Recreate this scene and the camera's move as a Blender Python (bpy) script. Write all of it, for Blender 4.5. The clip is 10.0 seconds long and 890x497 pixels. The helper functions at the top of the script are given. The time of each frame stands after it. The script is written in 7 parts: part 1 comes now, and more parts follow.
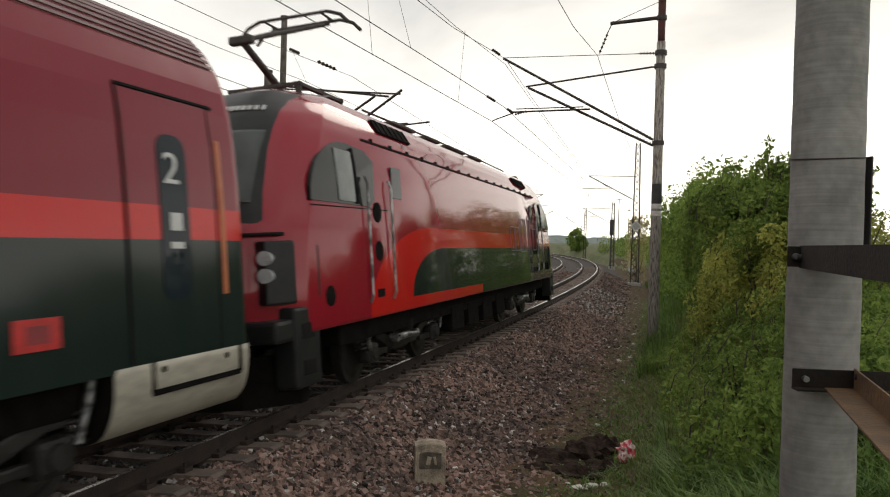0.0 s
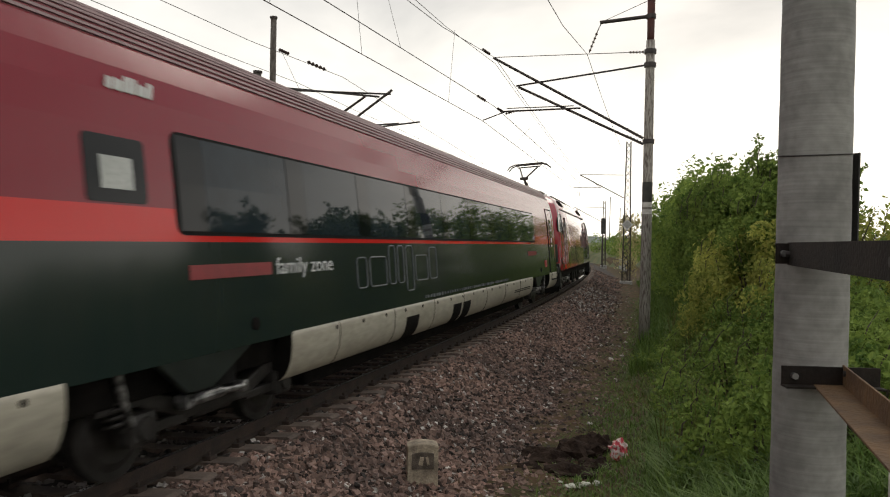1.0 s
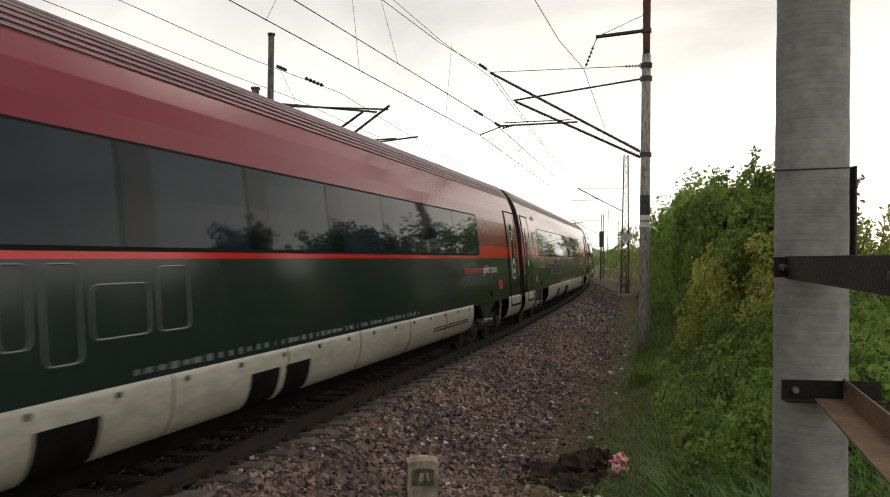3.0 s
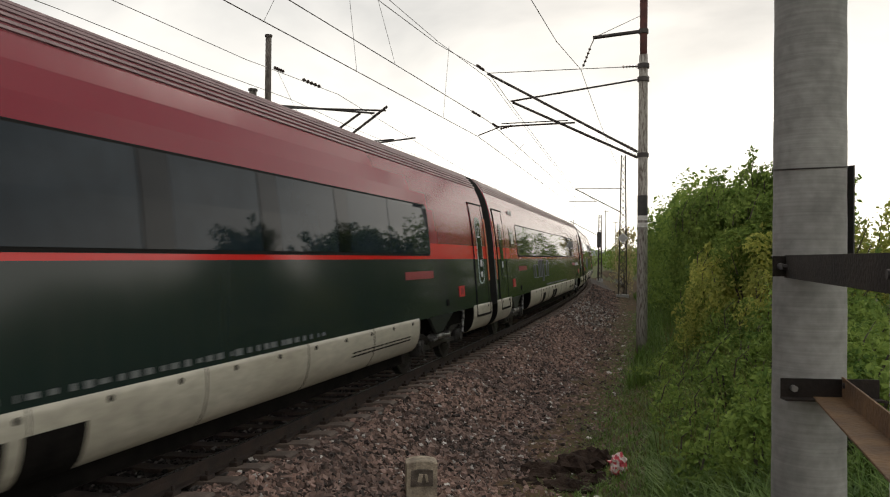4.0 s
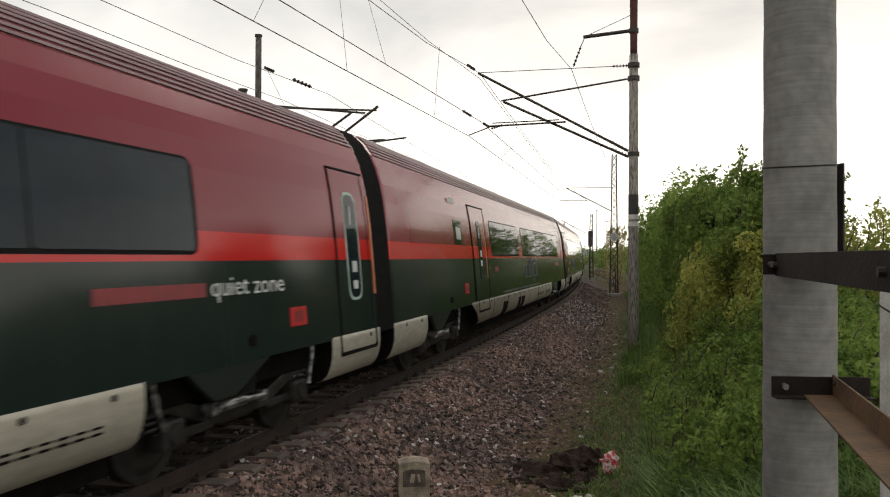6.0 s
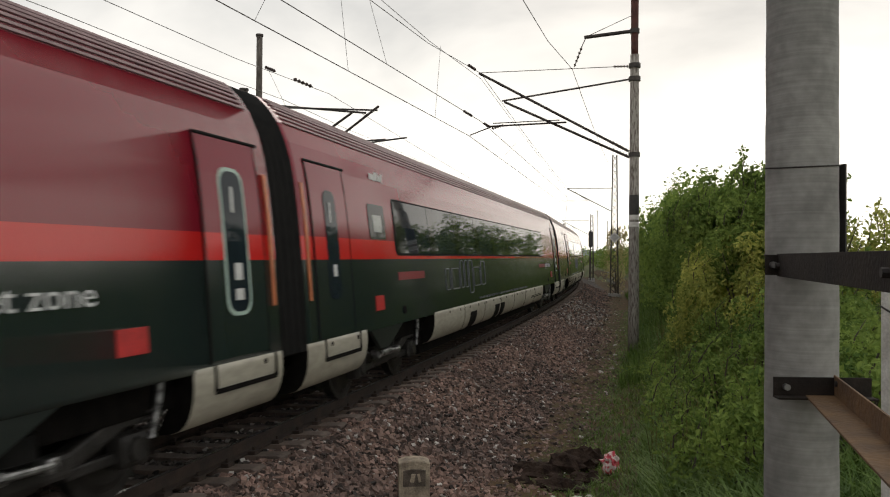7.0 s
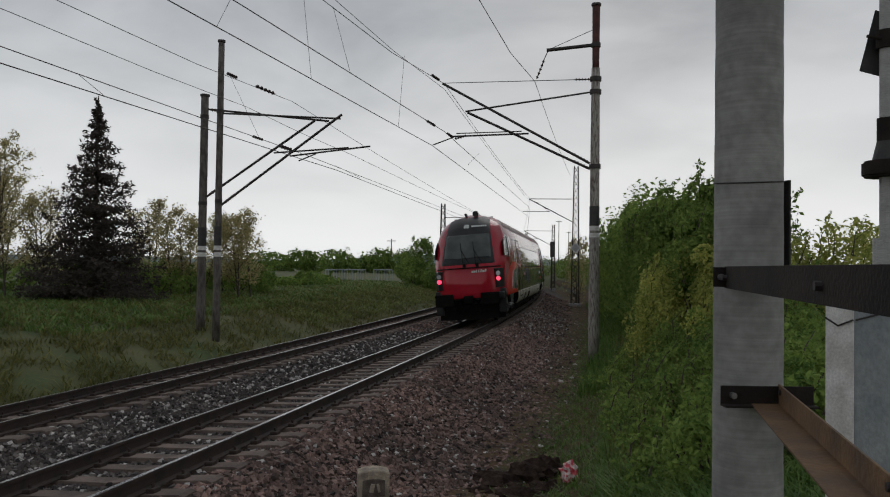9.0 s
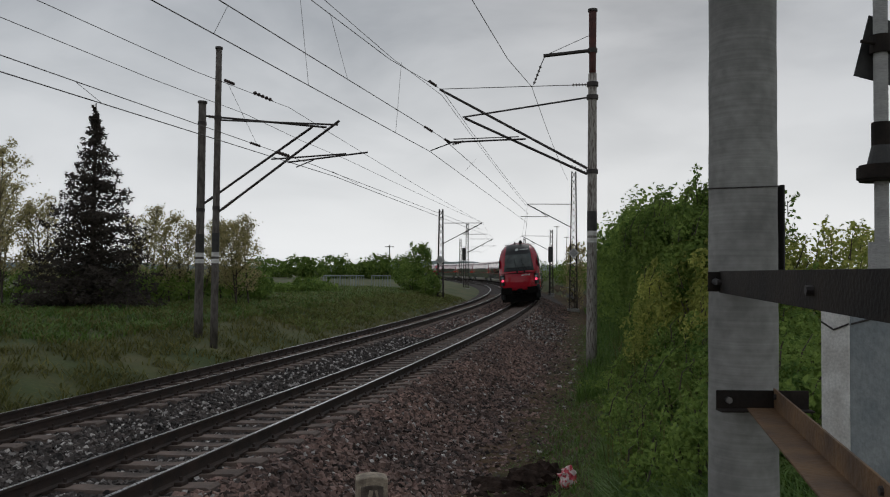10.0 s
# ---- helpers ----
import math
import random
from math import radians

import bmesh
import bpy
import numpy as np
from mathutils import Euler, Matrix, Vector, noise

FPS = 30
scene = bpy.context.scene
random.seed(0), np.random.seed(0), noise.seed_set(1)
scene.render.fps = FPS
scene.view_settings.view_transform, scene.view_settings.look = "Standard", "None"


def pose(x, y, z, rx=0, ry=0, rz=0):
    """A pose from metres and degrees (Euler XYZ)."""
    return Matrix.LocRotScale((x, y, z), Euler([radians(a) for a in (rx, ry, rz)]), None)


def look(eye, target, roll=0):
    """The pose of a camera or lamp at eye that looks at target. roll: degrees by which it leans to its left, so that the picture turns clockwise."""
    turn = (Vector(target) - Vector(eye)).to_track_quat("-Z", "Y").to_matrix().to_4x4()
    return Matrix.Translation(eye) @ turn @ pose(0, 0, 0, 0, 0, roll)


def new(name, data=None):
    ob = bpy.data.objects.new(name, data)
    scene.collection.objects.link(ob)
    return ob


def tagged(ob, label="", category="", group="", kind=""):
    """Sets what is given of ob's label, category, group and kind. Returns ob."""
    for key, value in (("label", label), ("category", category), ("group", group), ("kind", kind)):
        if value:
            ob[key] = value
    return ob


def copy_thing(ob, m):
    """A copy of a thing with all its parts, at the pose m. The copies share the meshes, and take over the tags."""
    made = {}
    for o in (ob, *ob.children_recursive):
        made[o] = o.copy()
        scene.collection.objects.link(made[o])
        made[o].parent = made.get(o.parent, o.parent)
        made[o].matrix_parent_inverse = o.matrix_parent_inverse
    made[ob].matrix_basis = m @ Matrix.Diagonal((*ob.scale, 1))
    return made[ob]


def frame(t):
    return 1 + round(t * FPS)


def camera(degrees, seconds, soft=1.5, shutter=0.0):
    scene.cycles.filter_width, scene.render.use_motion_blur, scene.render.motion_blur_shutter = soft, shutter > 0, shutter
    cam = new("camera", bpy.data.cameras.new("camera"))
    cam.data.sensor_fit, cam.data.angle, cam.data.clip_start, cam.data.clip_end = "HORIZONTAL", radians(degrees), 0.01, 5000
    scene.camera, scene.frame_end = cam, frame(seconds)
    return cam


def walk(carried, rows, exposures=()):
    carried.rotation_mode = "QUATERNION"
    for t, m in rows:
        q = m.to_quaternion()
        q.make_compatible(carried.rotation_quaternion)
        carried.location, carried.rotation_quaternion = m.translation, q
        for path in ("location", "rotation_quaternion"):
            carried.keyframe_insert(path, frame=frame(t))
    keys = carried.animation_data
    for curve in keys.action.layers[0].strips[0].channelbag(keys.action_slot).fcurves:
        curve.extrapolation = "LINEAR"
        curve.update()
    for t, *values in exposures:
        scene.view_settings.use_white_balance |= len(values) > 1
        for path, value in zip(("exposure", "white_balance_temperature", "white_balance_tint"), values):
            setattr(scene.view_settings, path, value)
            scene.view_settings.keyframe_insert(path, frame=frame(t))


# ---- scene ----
cam = camera(61.0, 10.0, soft=1.1, shutter=0.12)
EYE = 2.2774
CAM_ROWS = [
    # t, x, y, dz, yaw, pitch, roll
    (0.0, -0.0304, 0.0127, -0.0065, 4.4743, -0.5845, -1.5596),
    (0.5, -0.0253, 0.0153, -0.0043, 3.6526, -0.3556, -1.2764),
    (1.0, -0.0180, 0.0289, -0.0071, 3.8604, -0.5774, -1.1162),
    (1.5, -0.0176, 0.0330, -0.0052, 3.5549, -0.2827, -1.1059),
    (2.0, -0.0204, 0.0377, -0.0055, 3.6847, -0.2536, -0.9428),
    (2.5, -0.0159, 0.0355, -0.0006, 3.7886, 0.3232, -0.7279),
    (4.0, -0.0240, 0.0233, -0.0036, 3.5713, 0.5797, -0.5006),
    (4.5, -0.0222, 0.0275, -0.0059, 3.3902, 0.2023, -0.2317),
    (5.0, -0.0206, 0.0392, -0.0047, 2.9494, 0.1106, -0.2484),
    (5.5, -0.0195, 0.0366, -0.0037, 2.9433, 0.5585, -0.2007),
    (7.0, -0.0260, 0.0341, -0.0050, 2.9627, 0.5683, -0.3755),
    (7.5, -0.0282, 0.0259, -0.0052, 3.1223, 0.9023, -0.2663),
    (8.0, -0.0189, 0.0213, -0.0021, 2.4456, 1.5266, -0.6231),
    (8.5, -0.0074, 0.0264, -0.0024, 0.5995, 1.2804, -1.1946),
    (9.0, -0.0092, 0.0050, -0.0011, 0.1321, 1.2935, -0.7743),
    (9.5, -0.0033, 0.0058, -0.0009, -0.1480, 1.7573, -0.7216),
    (10.0, 0.0, 0.0, 0.0, 0.0, 1.7165, -0.5246),
]
walk(cam, [(t, pose(x, y, EYE + dz, 90 + pitch, roll, yaw)) for t, x, y, dz, yaw, pitch, roll in CAM_ROWS],
     exposures=[(0.0, -0.08, 6950, 10), (4.0, -0.06, 6950, 10), (7.6, -0.16, 6850, 10), (8.1, -0.30, 6650, 10), (8.6, -0.74, 6400, 10), (9.2, -1.0, 6150, 10), (10.0, -1.0, 6120, 10)])

# ---- light: an overcast sky, brighter low down ahead ----
world = bpy.data.worlds.new("overcast_sky")
scene.world = world
world.use_nodes = True
wn, wl = world.node_tree.nodes, world.node_tree.links
wn.clear()
w_out = wn.new("ShaderNodeOutputWorld")
w_bg = wn.new("ShaderNodeBackground")
w_sky = wn.new("ShaderNodeTexSky")
w_sky.sky_type, w_sky.sun_disc = "NISHITA", False
w_sky.sun_elevation, w_sky.sun_rotation = radians(32), radians(15)
w_sky.air_density, w_sky.dust_density = 1.0, 4.0
w_dim = wn.new("ShaderNodeVectorMath")
w_dim.operation = "SCALE"
w_dim.inputs["Scale"].default_value = 0.07
wl.new(w_sky.outputs[0], w_dim.inputs[0])
w_tc = wn.new("ShaderNodeTexCoord")
w_sep = wn.new("ShaderNodeSeparateXYZ")
wl.new(w_tc.outputs["Generated"], w_sep.inputs[0])
# clouds are stretched flat, more so towards the horizon
w_up = wn.new("ShaderNodeMath"); w_up.operation = "ADD"; w_up.inputs[1].default_value = 0.22
w_max = wn.new("ShaderNodeMath"); w_max.operation = "MAXIMUM"; w_max.inputs[1].default_value = 0.0
wl.new(w_sep.outputs["Z"], w_max.inputs[0]); wl.new(w_max.outputs[0], w_up.inputs[0])
w_dx = wn.new("ShaderNodeMath"); w_dx.operation = "DIVIDE"
w_dy = wn.new("ShaderNodeMath"); w_dy.operation = "DIVIDE"
wl.new(w_sep.outputs["X"], w_dx.inputs[0]); wl.new(w_up.outputs[0], w_dx.inputs[1])
wl.new(w_sep.outputs["Y"], w_dy.inputs[0]); wl.new(w_up.outputs[0], w_dy.inputs[1])
w_cmb = wn.new("ShaderNodeCombineXYZ")
wl.new(w_dx.outputs[0], w_cmb.inputs[0]); wl.new(w_dy.outputs[0], w_cmb.inputs[1])
w_noise = wn.new("ShaderNodeTexNoise")
w_noise.inputs["Scale"].default_value, w_noise.inputs["Detail"].default_value = 1.5, 6.0
w_noise.inputs["Roughness"].default_value, w_noise.inputs["Distortion"].default_value = 0.5, 0.35
wl.new(w_cmb.outputs[0], w_noise.inputs["Vector"])
w_cloud = wn.new("ShaderNodeValToRGB")
w_cloud.color_ramp.elements[0].position, w_cloud.color_ramp.elements[0].color = 0.34, (0.54, 0.575, 0.61, 1)
w_cloud.color_ramp.elements[1].position, w_cloud.color_ramp.elements[1].color = 0.64, (1.02, 1.03, 1.03, 1)
wl.new(w_noise.outputs["Fac"], w_cloud.inputs[0])
w_low = wn.new("ShaderNodeMapRange")
w_low.inputs["From Min"].default_value, w_low.inputs["From Max"].default_value = 0.03, 0.31
w_low.inputs["To Min"].default_value, w_low.inputs["To Max"].default_value = 0.95, 0.0
wl.new(w_sep.outputs["Z"], w_low.inputs["Value"])
w_glow = wn.new("ShaderNodeMix"); w_glow.data_type = "RGBA"
wl.new(w_low.outputs[0], w_glow.inputs["Factor"])
wl.new(w_cloud.outputs[0], w_glow.inputs["A"])
w_glow.inputs["B"].default_value = (1.85, 1.82, 1.74, 1)
w_mix = wn.new("ShaderNodeMix"); w_mix.data_type = "RGBA"
w_mix.inputs["Factor"].default_value = 0.93
wl.new(w_dim.outputs[0], w_mix.inputs["A"]); wl.new(w_glow.outputs["Result"], w_mix.inputs["B"])
wl.new(w_mix.outputs["Result"], w_bg.inputs["Color"])
w_bg.inputs["Strength"].default_value = 1.0
wl.new(w_bg.outputs[0], w_out.inputs["Surface"])
sun = new("sun", bpy.data.lights.new("sun", "SUN"))
sun.data.energy, sun.data.angle, sun.data.color = 0.5, radians(25), (1.0, 0.96, 0.9)
sun.matrix_world = look((0, 0, 30), (-8, -30, 4))


# ---- materials ----
def rgb(c):
    return (*c, 1.0) if len(c) == 3 else tuple(c)


def mat(name, a, b=None, scale=6.0, rough=0.7, metal=0.0, bump=0.0, fine=None, spread=(0.35, 0.65), coat=0.0,
        per_object=0.0, per_island=0.0, coords="Object", stretch=None, spec=0.5, vary=0.1):
    """A two-tone noise material with a finer grain in colour, roughness and relief."""
    m = bpy.data.materials.new(name)
    m.use_nodes = True
    n, l = m.node_tree.nodes, m.node_tree.links
    p = n["Principled BSDF"]
    b = b or tuple(x * 0.7 for x in a[:3])
    tc = n.new("ShaderNodeTexCoord")
    vec = tc.outputs[coords]
    if stretch:
        mp = n.new("ShaderNodeMapping")
        mp.inputs["Scale"].default_value = stretch
        l.new(vec, mp.inputs["Vector"])
        vec = mp.outputs[0]
    big = n.new("ShaderNodeTexNoise")
    big.inputs["Scale"].default_value, big.inputs["Detail"].default_value = scale, 5.0
    l.new(vec, big.inputs["Vector"])
    ramp = n.new("ShaderNodeValToRGB")
    ramp.color_ramp.elements[0].position, ramp.color_ramp.elements[0].color = spread[0], rgb(a)
    ramp.color_ramp.elements[1].position, ramp.color_ramp.elements[1].color = spread[1], rgb(b)
    l.new(big.outputs["Fac"], ramp.inputs[0])
    grain = n.new("ShaderNodeTexNoise")
    grain.inputs["Scale"].default_value, grain.inputs["Detail"].default_value = fine or scale * 9, 3.0
    l.new(vec, grain.inputs["Vector"])
    val = n.new("ShaderNodeMapRange")
    val.inputs["From Min"].default_value, val.inputs["From Max"].default_value = 0.25, 0.75
    val.inputs["To Min"].default_value, val.inputs["To Max"].default_value = 0.82, 1.18
    l.new(grain.outputs["Fac"], val.inputs["Value"])
    hsv = n.new("ShaderNodeHueSaturation")
    l.new(ramp.outputs[0], hsv.inputs["Color"])
    value = val.outputs[0]
    for amount, node, out in ((per_object, "ShaderNodeObjectInfo", "Random"), (per_island, "ShaderNodeNewGeometry", "Random Per Island")):
        if amount:
            info = n.new(node)
            r = n.new("ShaderNodeMapRange")
            r.inputs["To Min"].default_value, r.inputs["To Max"].default_value = 1 - amount, 1 + amount
            l.new(info.outputs[out], r.inputs["Value"])
            mul = n.new("ShaderNodeMath"); mul.operation = "MULTIPLY"
            l.new(value, mul.inputs[0]); l.new(r.outputs[0], mul.inputs[1])
            value = mul.outputs[0]
    l.new(value, hsv.inputs["Value"])
    l.new(hsv.outputs[0], p.inputs["Base Color"])
    rr = n.new("ShaderNodeMapRange")
    rr.inputs["To Min"].default_value, rr.inputs["To Max"].default_value = max(rough - vary, 0.02), min(rough + vary, 1)
    l.new(grain.outputs["Fac"], rr.inputs["Value"])
    l.new(rr.outputs[0], p.inputs["Roughness"])
    p.inputs["Metallic"].default_value = metal
    p.inputs["Specular IOR Level"].default_value = spec
    p.inputs["Coat Weight"].default_value = coat
    p.inputs["Coat Roughness"].default_value = 0.06
    if bump:
        bp = n.new("ShaderNodeBump")
        bp.inputs["Strength"].default_value, bp.inputs["Distance"].default_value = bump, 0.02
        l.new(grain.outputs["Fac"], bp.inputs["Height"])
        l.new(bp.outputs[0], p.inputs["Normal"])
    return m


def leafy(name, a, b, through_light=0.35, rough=0.75):
    """Foliage: each leaf its own tone, some light passing through."""
    m = bpy.data.materials.new(name)
    m.use_nodes = True
    n, l = m.node_tree.nodes, m.node_tree.links
    p = n["Principled BSDF"]
    geo = n.new("ShaderNodeNewGeometry")
    ramp = n.new("ShaderNodeValToRGB")
    ramp.color_ramp.elements[0].color, ramp.color_ramp.elements[1].color = rgb(a), rgb(b)
    tc = n.new("ShaderNodeTexCoord")
    nz = n.new("ShaderNodeTexNoise")
    nz.inputs["Scale"].default_value = 1.3
    l.new(tc.outputs["Object"], nz.inputs["Vector"])
    mix = n.new("ShaderNodeMath"); mix.operation = "MULTIPLY_ADD"; mix.inputs[1].default_value = 0.5
    l.new(geo.outputs["Random Per Island"], mix.inputs[0])
    half = n.new("ShaderNodeMapRange")
    half.inputs["From Min"].default_value, half.inputs["From Max"].default_value = 0.3, 0.7
    half.inputs["To Max"].default_value = 0.5
    l.new(nz.outputs["Fac"], half.inputs["Value"]); l.new(half.outputs[0], mix.inputs[2])
    l.new(mix.outputs[0], ramp.inputs[0])
    l.new(ramp.outputs[0], p.inputs["Base Color"])
    p.inputs["Roughness"].default_value = rough
    p.inputs["Specular IOR Level"].default_value = 0.2
    tr = n.new("ShaderNodeBsdfTranslucent")
    l.new(ramp.outputs[0], tr.inputs["Color"])
    ms = n.new("ShaderNodeMixShader"); ms.inputs[0].default_value = through_light
    l.new(p.outputs[0], ms.inputs[1]); l.new(tr.outputs[0], ms.inputs[2])
    l.new(ms.outputs[0], n["Material Output"].inputs["Surface"])
    return m


def glow(name, c, strength):
    m = bpy.data.materials.new(name)
    m.use_nodes = True
    p = m.node_tree.nodes["Principled BSDF"]
    p.inputs["Base Color"].default_value = rgb(c)
    p.inputs["Emission Color"].default_value = rgb(c)
    p.inputs["Emission Strength"].default_value = strength
    p.inputs["Roughness"].default_value = 0.2
    return m


M_SOIL = mat("soil_and_thatch", (0.098, 0.058, 0.034), (0.052, 0.048, 0.022), 1.6, 0.97, bump=1.0, fine=22, spec=0.15)
# near-black bed: shade in the gaps between stones is put into its colour
M_BALLAST_BED = mat("shaded_ballast_bed", (0.036, 0.022, 0.016), (0.014, 0.009, 0.007), 3.0, 0.95, bump=1.0, fine=30)
M_STONE = mat("ballast_stone", (0.20, 0.128, 0.104), (0.10, 0.067, 0.057), 0.6, 0.85, bump=0.4, fine=60, per_island=0.92)
M_GREY_STONE = mat("oily_track_stone", (0.095, 0.080, 0.072), (0.042, 0.035, 0.032), 0.6, 0.9, bump=0.4, fine=60, per_island=0.8)
M_PALE_STONE = mat("pale_stone", (0.52, 0.49, 0.46), (0.31, 0.28, 0.26), 0.9, 0.88, bump=0.4, fine=60, per_island=0.3)
M_RAIL_RUST = mat("rusty_rail", (0.048, 0.03, 0.023), (0.026, 0.019, 0.016), 5, 0.85, bump=0.3, fine=60)
M_RAIL_TOP = mat("polished_rail_head", (0.55, 0.55, 0.56), (0.42, 0.42, 0.43), 4, 0.28, metal=1.0, fine=50)
M_SLEEPER = mat("concrete_sleeper", (0.19, 0.14, 0.115), (0.10, 0.077, 0.066), 4, 0.92, bump=0.5, fine=50, per_object=0.2)
M_CONCRETE = mat("pole_concrete", (0.40, 0.395, 0.38), (0.31, 0.305, 0.295), 2.0, 0.85, bump=0.35, fine=40, stretch=(1, 1, 6))
M_MAST = mat("weathered_mast_paint", (0.33, 0.31, 0.28), (0.12, 0.095, 0.082), 26, 0.75, bump=0.4, fine=70, spread=(0.45, 0.62), stretch=(1, 1, 0.18))
M_MAST_GREY = mat("dull_mast_paint", (0.135, 0.12, 0.105), (0.06, 0.048, 0.042), 12, 0.8, bump=0.4, fine=60, spread=(0.4, 0.65), stretch=(1, 1, 0.3))
M_MAST_RUST = mat("rusted_mast_top", (0.10, 0.032, 0.026), (0.06, 0.022, 0.02), 5, 0.8, bump=0.3)
M_LATTICE = mat("dark_lattice_steel", (0.032, 0.026, 0.024), (0.06, 0.05, 0.044), 4, 0.75)
M_STEEL_DARK = mat("dark_steel_tube", (0.035, 0.03, 0.03), (0.06, 0.05, 0.046), 5, 0.6, metal=0.4)
M_WIRE = mat("copper_wire", (0.05, 0.045, 0.042), (0.035, 0.03, 0.03), 3, 0.55, metal=0.5)
M_INSUL = mat("brown_porcelain", (0.035, 0.02, 0.017), (0.05, 0.03, 0.025), 6, 0.25)
M_WHITE_PAINT = mat("white_band_paint", (0.72, 0.71, 0.68), (0.5, 0.48, 0.45), 9, 0.7, bump=0.2)
M_BLACK_PAINT = mat("black_band_paint", (0.02, 0.02, 0.02), (0.035, 0.033, 0.03), 9, 0.6, bump=0.2)
M_RUST_ANGLE = mat("rusty_angle_iron", (0.20, 0.115, 0.055), (0.105, 0.065, 0.04), 7, 0.75, metal=0.2, bump=0.3, fine=60)
M_DARK_ANGLE = mat("dark_angle_iron", (0.012, 0.010, 0.009), (0.028, 0.021, 0.017), 8, 0.8, metal=0.0, bump=0.15, fine=90, spec=0.2)
# blue-grey of the post, with its side's shade put into the colour
M_BLUE_WHITE = mat("shaded_blue_box_paint", (0.19, 0.21, 0.225), (0.27, 0.285, 0.295), 5, 0.7, bump=0.25)
M_BARK = mat("bark", (0.10, 0.08, 0.06), (0.05, 0.042, 0.034), 8, 0.95, bump=0.8, stretch=(1, 1, 0.3))
L_BUSH = leafy("hedge_leaves", (0.052, 0.115, 0.026), (0.32, 0.42, 0.10), 0.4)
L_BUSH_Y = leafy("yellowish_hedge_leaves", (0.115, 0.17, 0.034), (0.60, 0.59, 0.16), 0.5)
L_TREE_DARK = leafy("dark_tree_leaves", (0.055, 0.115, 0.024), (0.28, 0.37, 0.09), 0.45)
L_SPRUCE = leafy("spruce_needles", (0.038, 0.035, 0.032), (0.12, 0.098, 0.082), 0.25)
L_SPRING = leafy("young_spring_leaves", (0.30, 0.26, 0.12), (0.58, 0.52, 0.27), 0.6)
L_GRASS = leafy("fresh_grass", (0.045, 0.105, 0.020), (0.19, 0.28, 0.065), 0.3, 0.5)
L_KNOLL = leafy("pale_knoll_grass", (0.10, 0.14, 0.036), (0.28, 0.32, 0.10))
L_GRASS_DRY = leafy("verge_grass", (0.075, 0.088, 0.026), (0.24, 0.225, 0.075))


# ---- building helpers ----
def part(name, bm, material, parent=None, label="", smooth=False):
    """Links a bmesh as one mesh object under a thing or a part."""
    me = bpy.data.meshes.new(name)
    bm.to_mesh(me)
    bm.free()
    for m in material if isinstance(material, (list, tuple)) else [material]:
        me.materials.append(m)
    if smooth:
        me.polygons.foreach_set("use_smooth", [True] * len(me.polygons))
    ob = new(name, me)
    ob.parent = parent
    if label:
        ob["label"] = label
    return ob


def mesh_of(name, verts, faces, material, parent=None, label="", smooth=False):
    me = bpy.data.meshes.new(name)
    me.from_pydata([tuple(v) for v in verts], [], faces)
    for m in material if isinstance(material, (list, tuple)) else [material]:
        me.materials.append(m)
    if smooth:
        me.polygons.foreach_set("use_smooth", [True] * len(me.polygons))
    me.update()
    ob = new(name, me)
    ob.parent = parent
    if label:
        ob["label"] = label
    return ob


def empty(name, m=None):
    ob = new(name)
    ob.empty_display_size = 0.2
    if m is not None:
        ob.matrix_basis = m
    return ob


def add_box(bm, c, size, rot=None, bevel=0.0):
    r = bmesh.ops.create_cube(bm, size=1.0, matrix=Matrix.Translation(c) @ (rot or Matrix.Identity(4)) @ Matrix.Diagonal((*size, 1)))
    if bevel:
        es = list({e for v in r["verts"] for e in v.link_edges})
        bmesh.ops.bevel(bm, geom=es, offset=bevel, segments=2, affect="EDGES", profile=0.6)
    return bm


def box(c, size, rot=None, bevel=0.0):
    return add_box(bmesh.new(), c, size, rot, bevel)


def add_rod(bm, a, b, r, seg=8, r2=None):
    a, b = Vector(a), Vector(b)
    d = b - a
    m = Matrix.Translation((a + b) / 2) @ d.to_track_quat("Z", "Y").to_matrix().to_4x4()
    bmesh.ops.create_cone(bm, cap_ends=True, segments=seg, radius1=r, radius2=r if r2 is None else r2, depth=d.length, matrix=m)
    return bm


def rod(a, b, r, seg=8, r2=None):
    return add_rod(bmesh.new(), a, b, r, seg, r2)


def add_path(bm, pts, r, seg=6):
    for a, b in zip(pts[:-1], pts[1:]):
        add_rod(bm, a, b, r, seg)
    return bm


def loft(sections, closed=True, caps=True):
    """A skin over rings of points, one ring per station."""
    bm = bmesh.new()
    rings = [[bm.verts.new(p) for p in s] for s in sections]
    n = len(rings[0])
    for a, b in zip(rings[:-1], rings[1:]):
        for i in range(n if closed else n - 1):
            j = (i + 1) % n
            bm.faces.new((a[i], a[j], b[j], b[i]))
    if caps:
        bm.faces.new(rings[0][::-1])
        bm.faces.new(rings[-1])
    bmesh.ops.recalc_face_normals(bm, faces=bm.faces)
    return bm


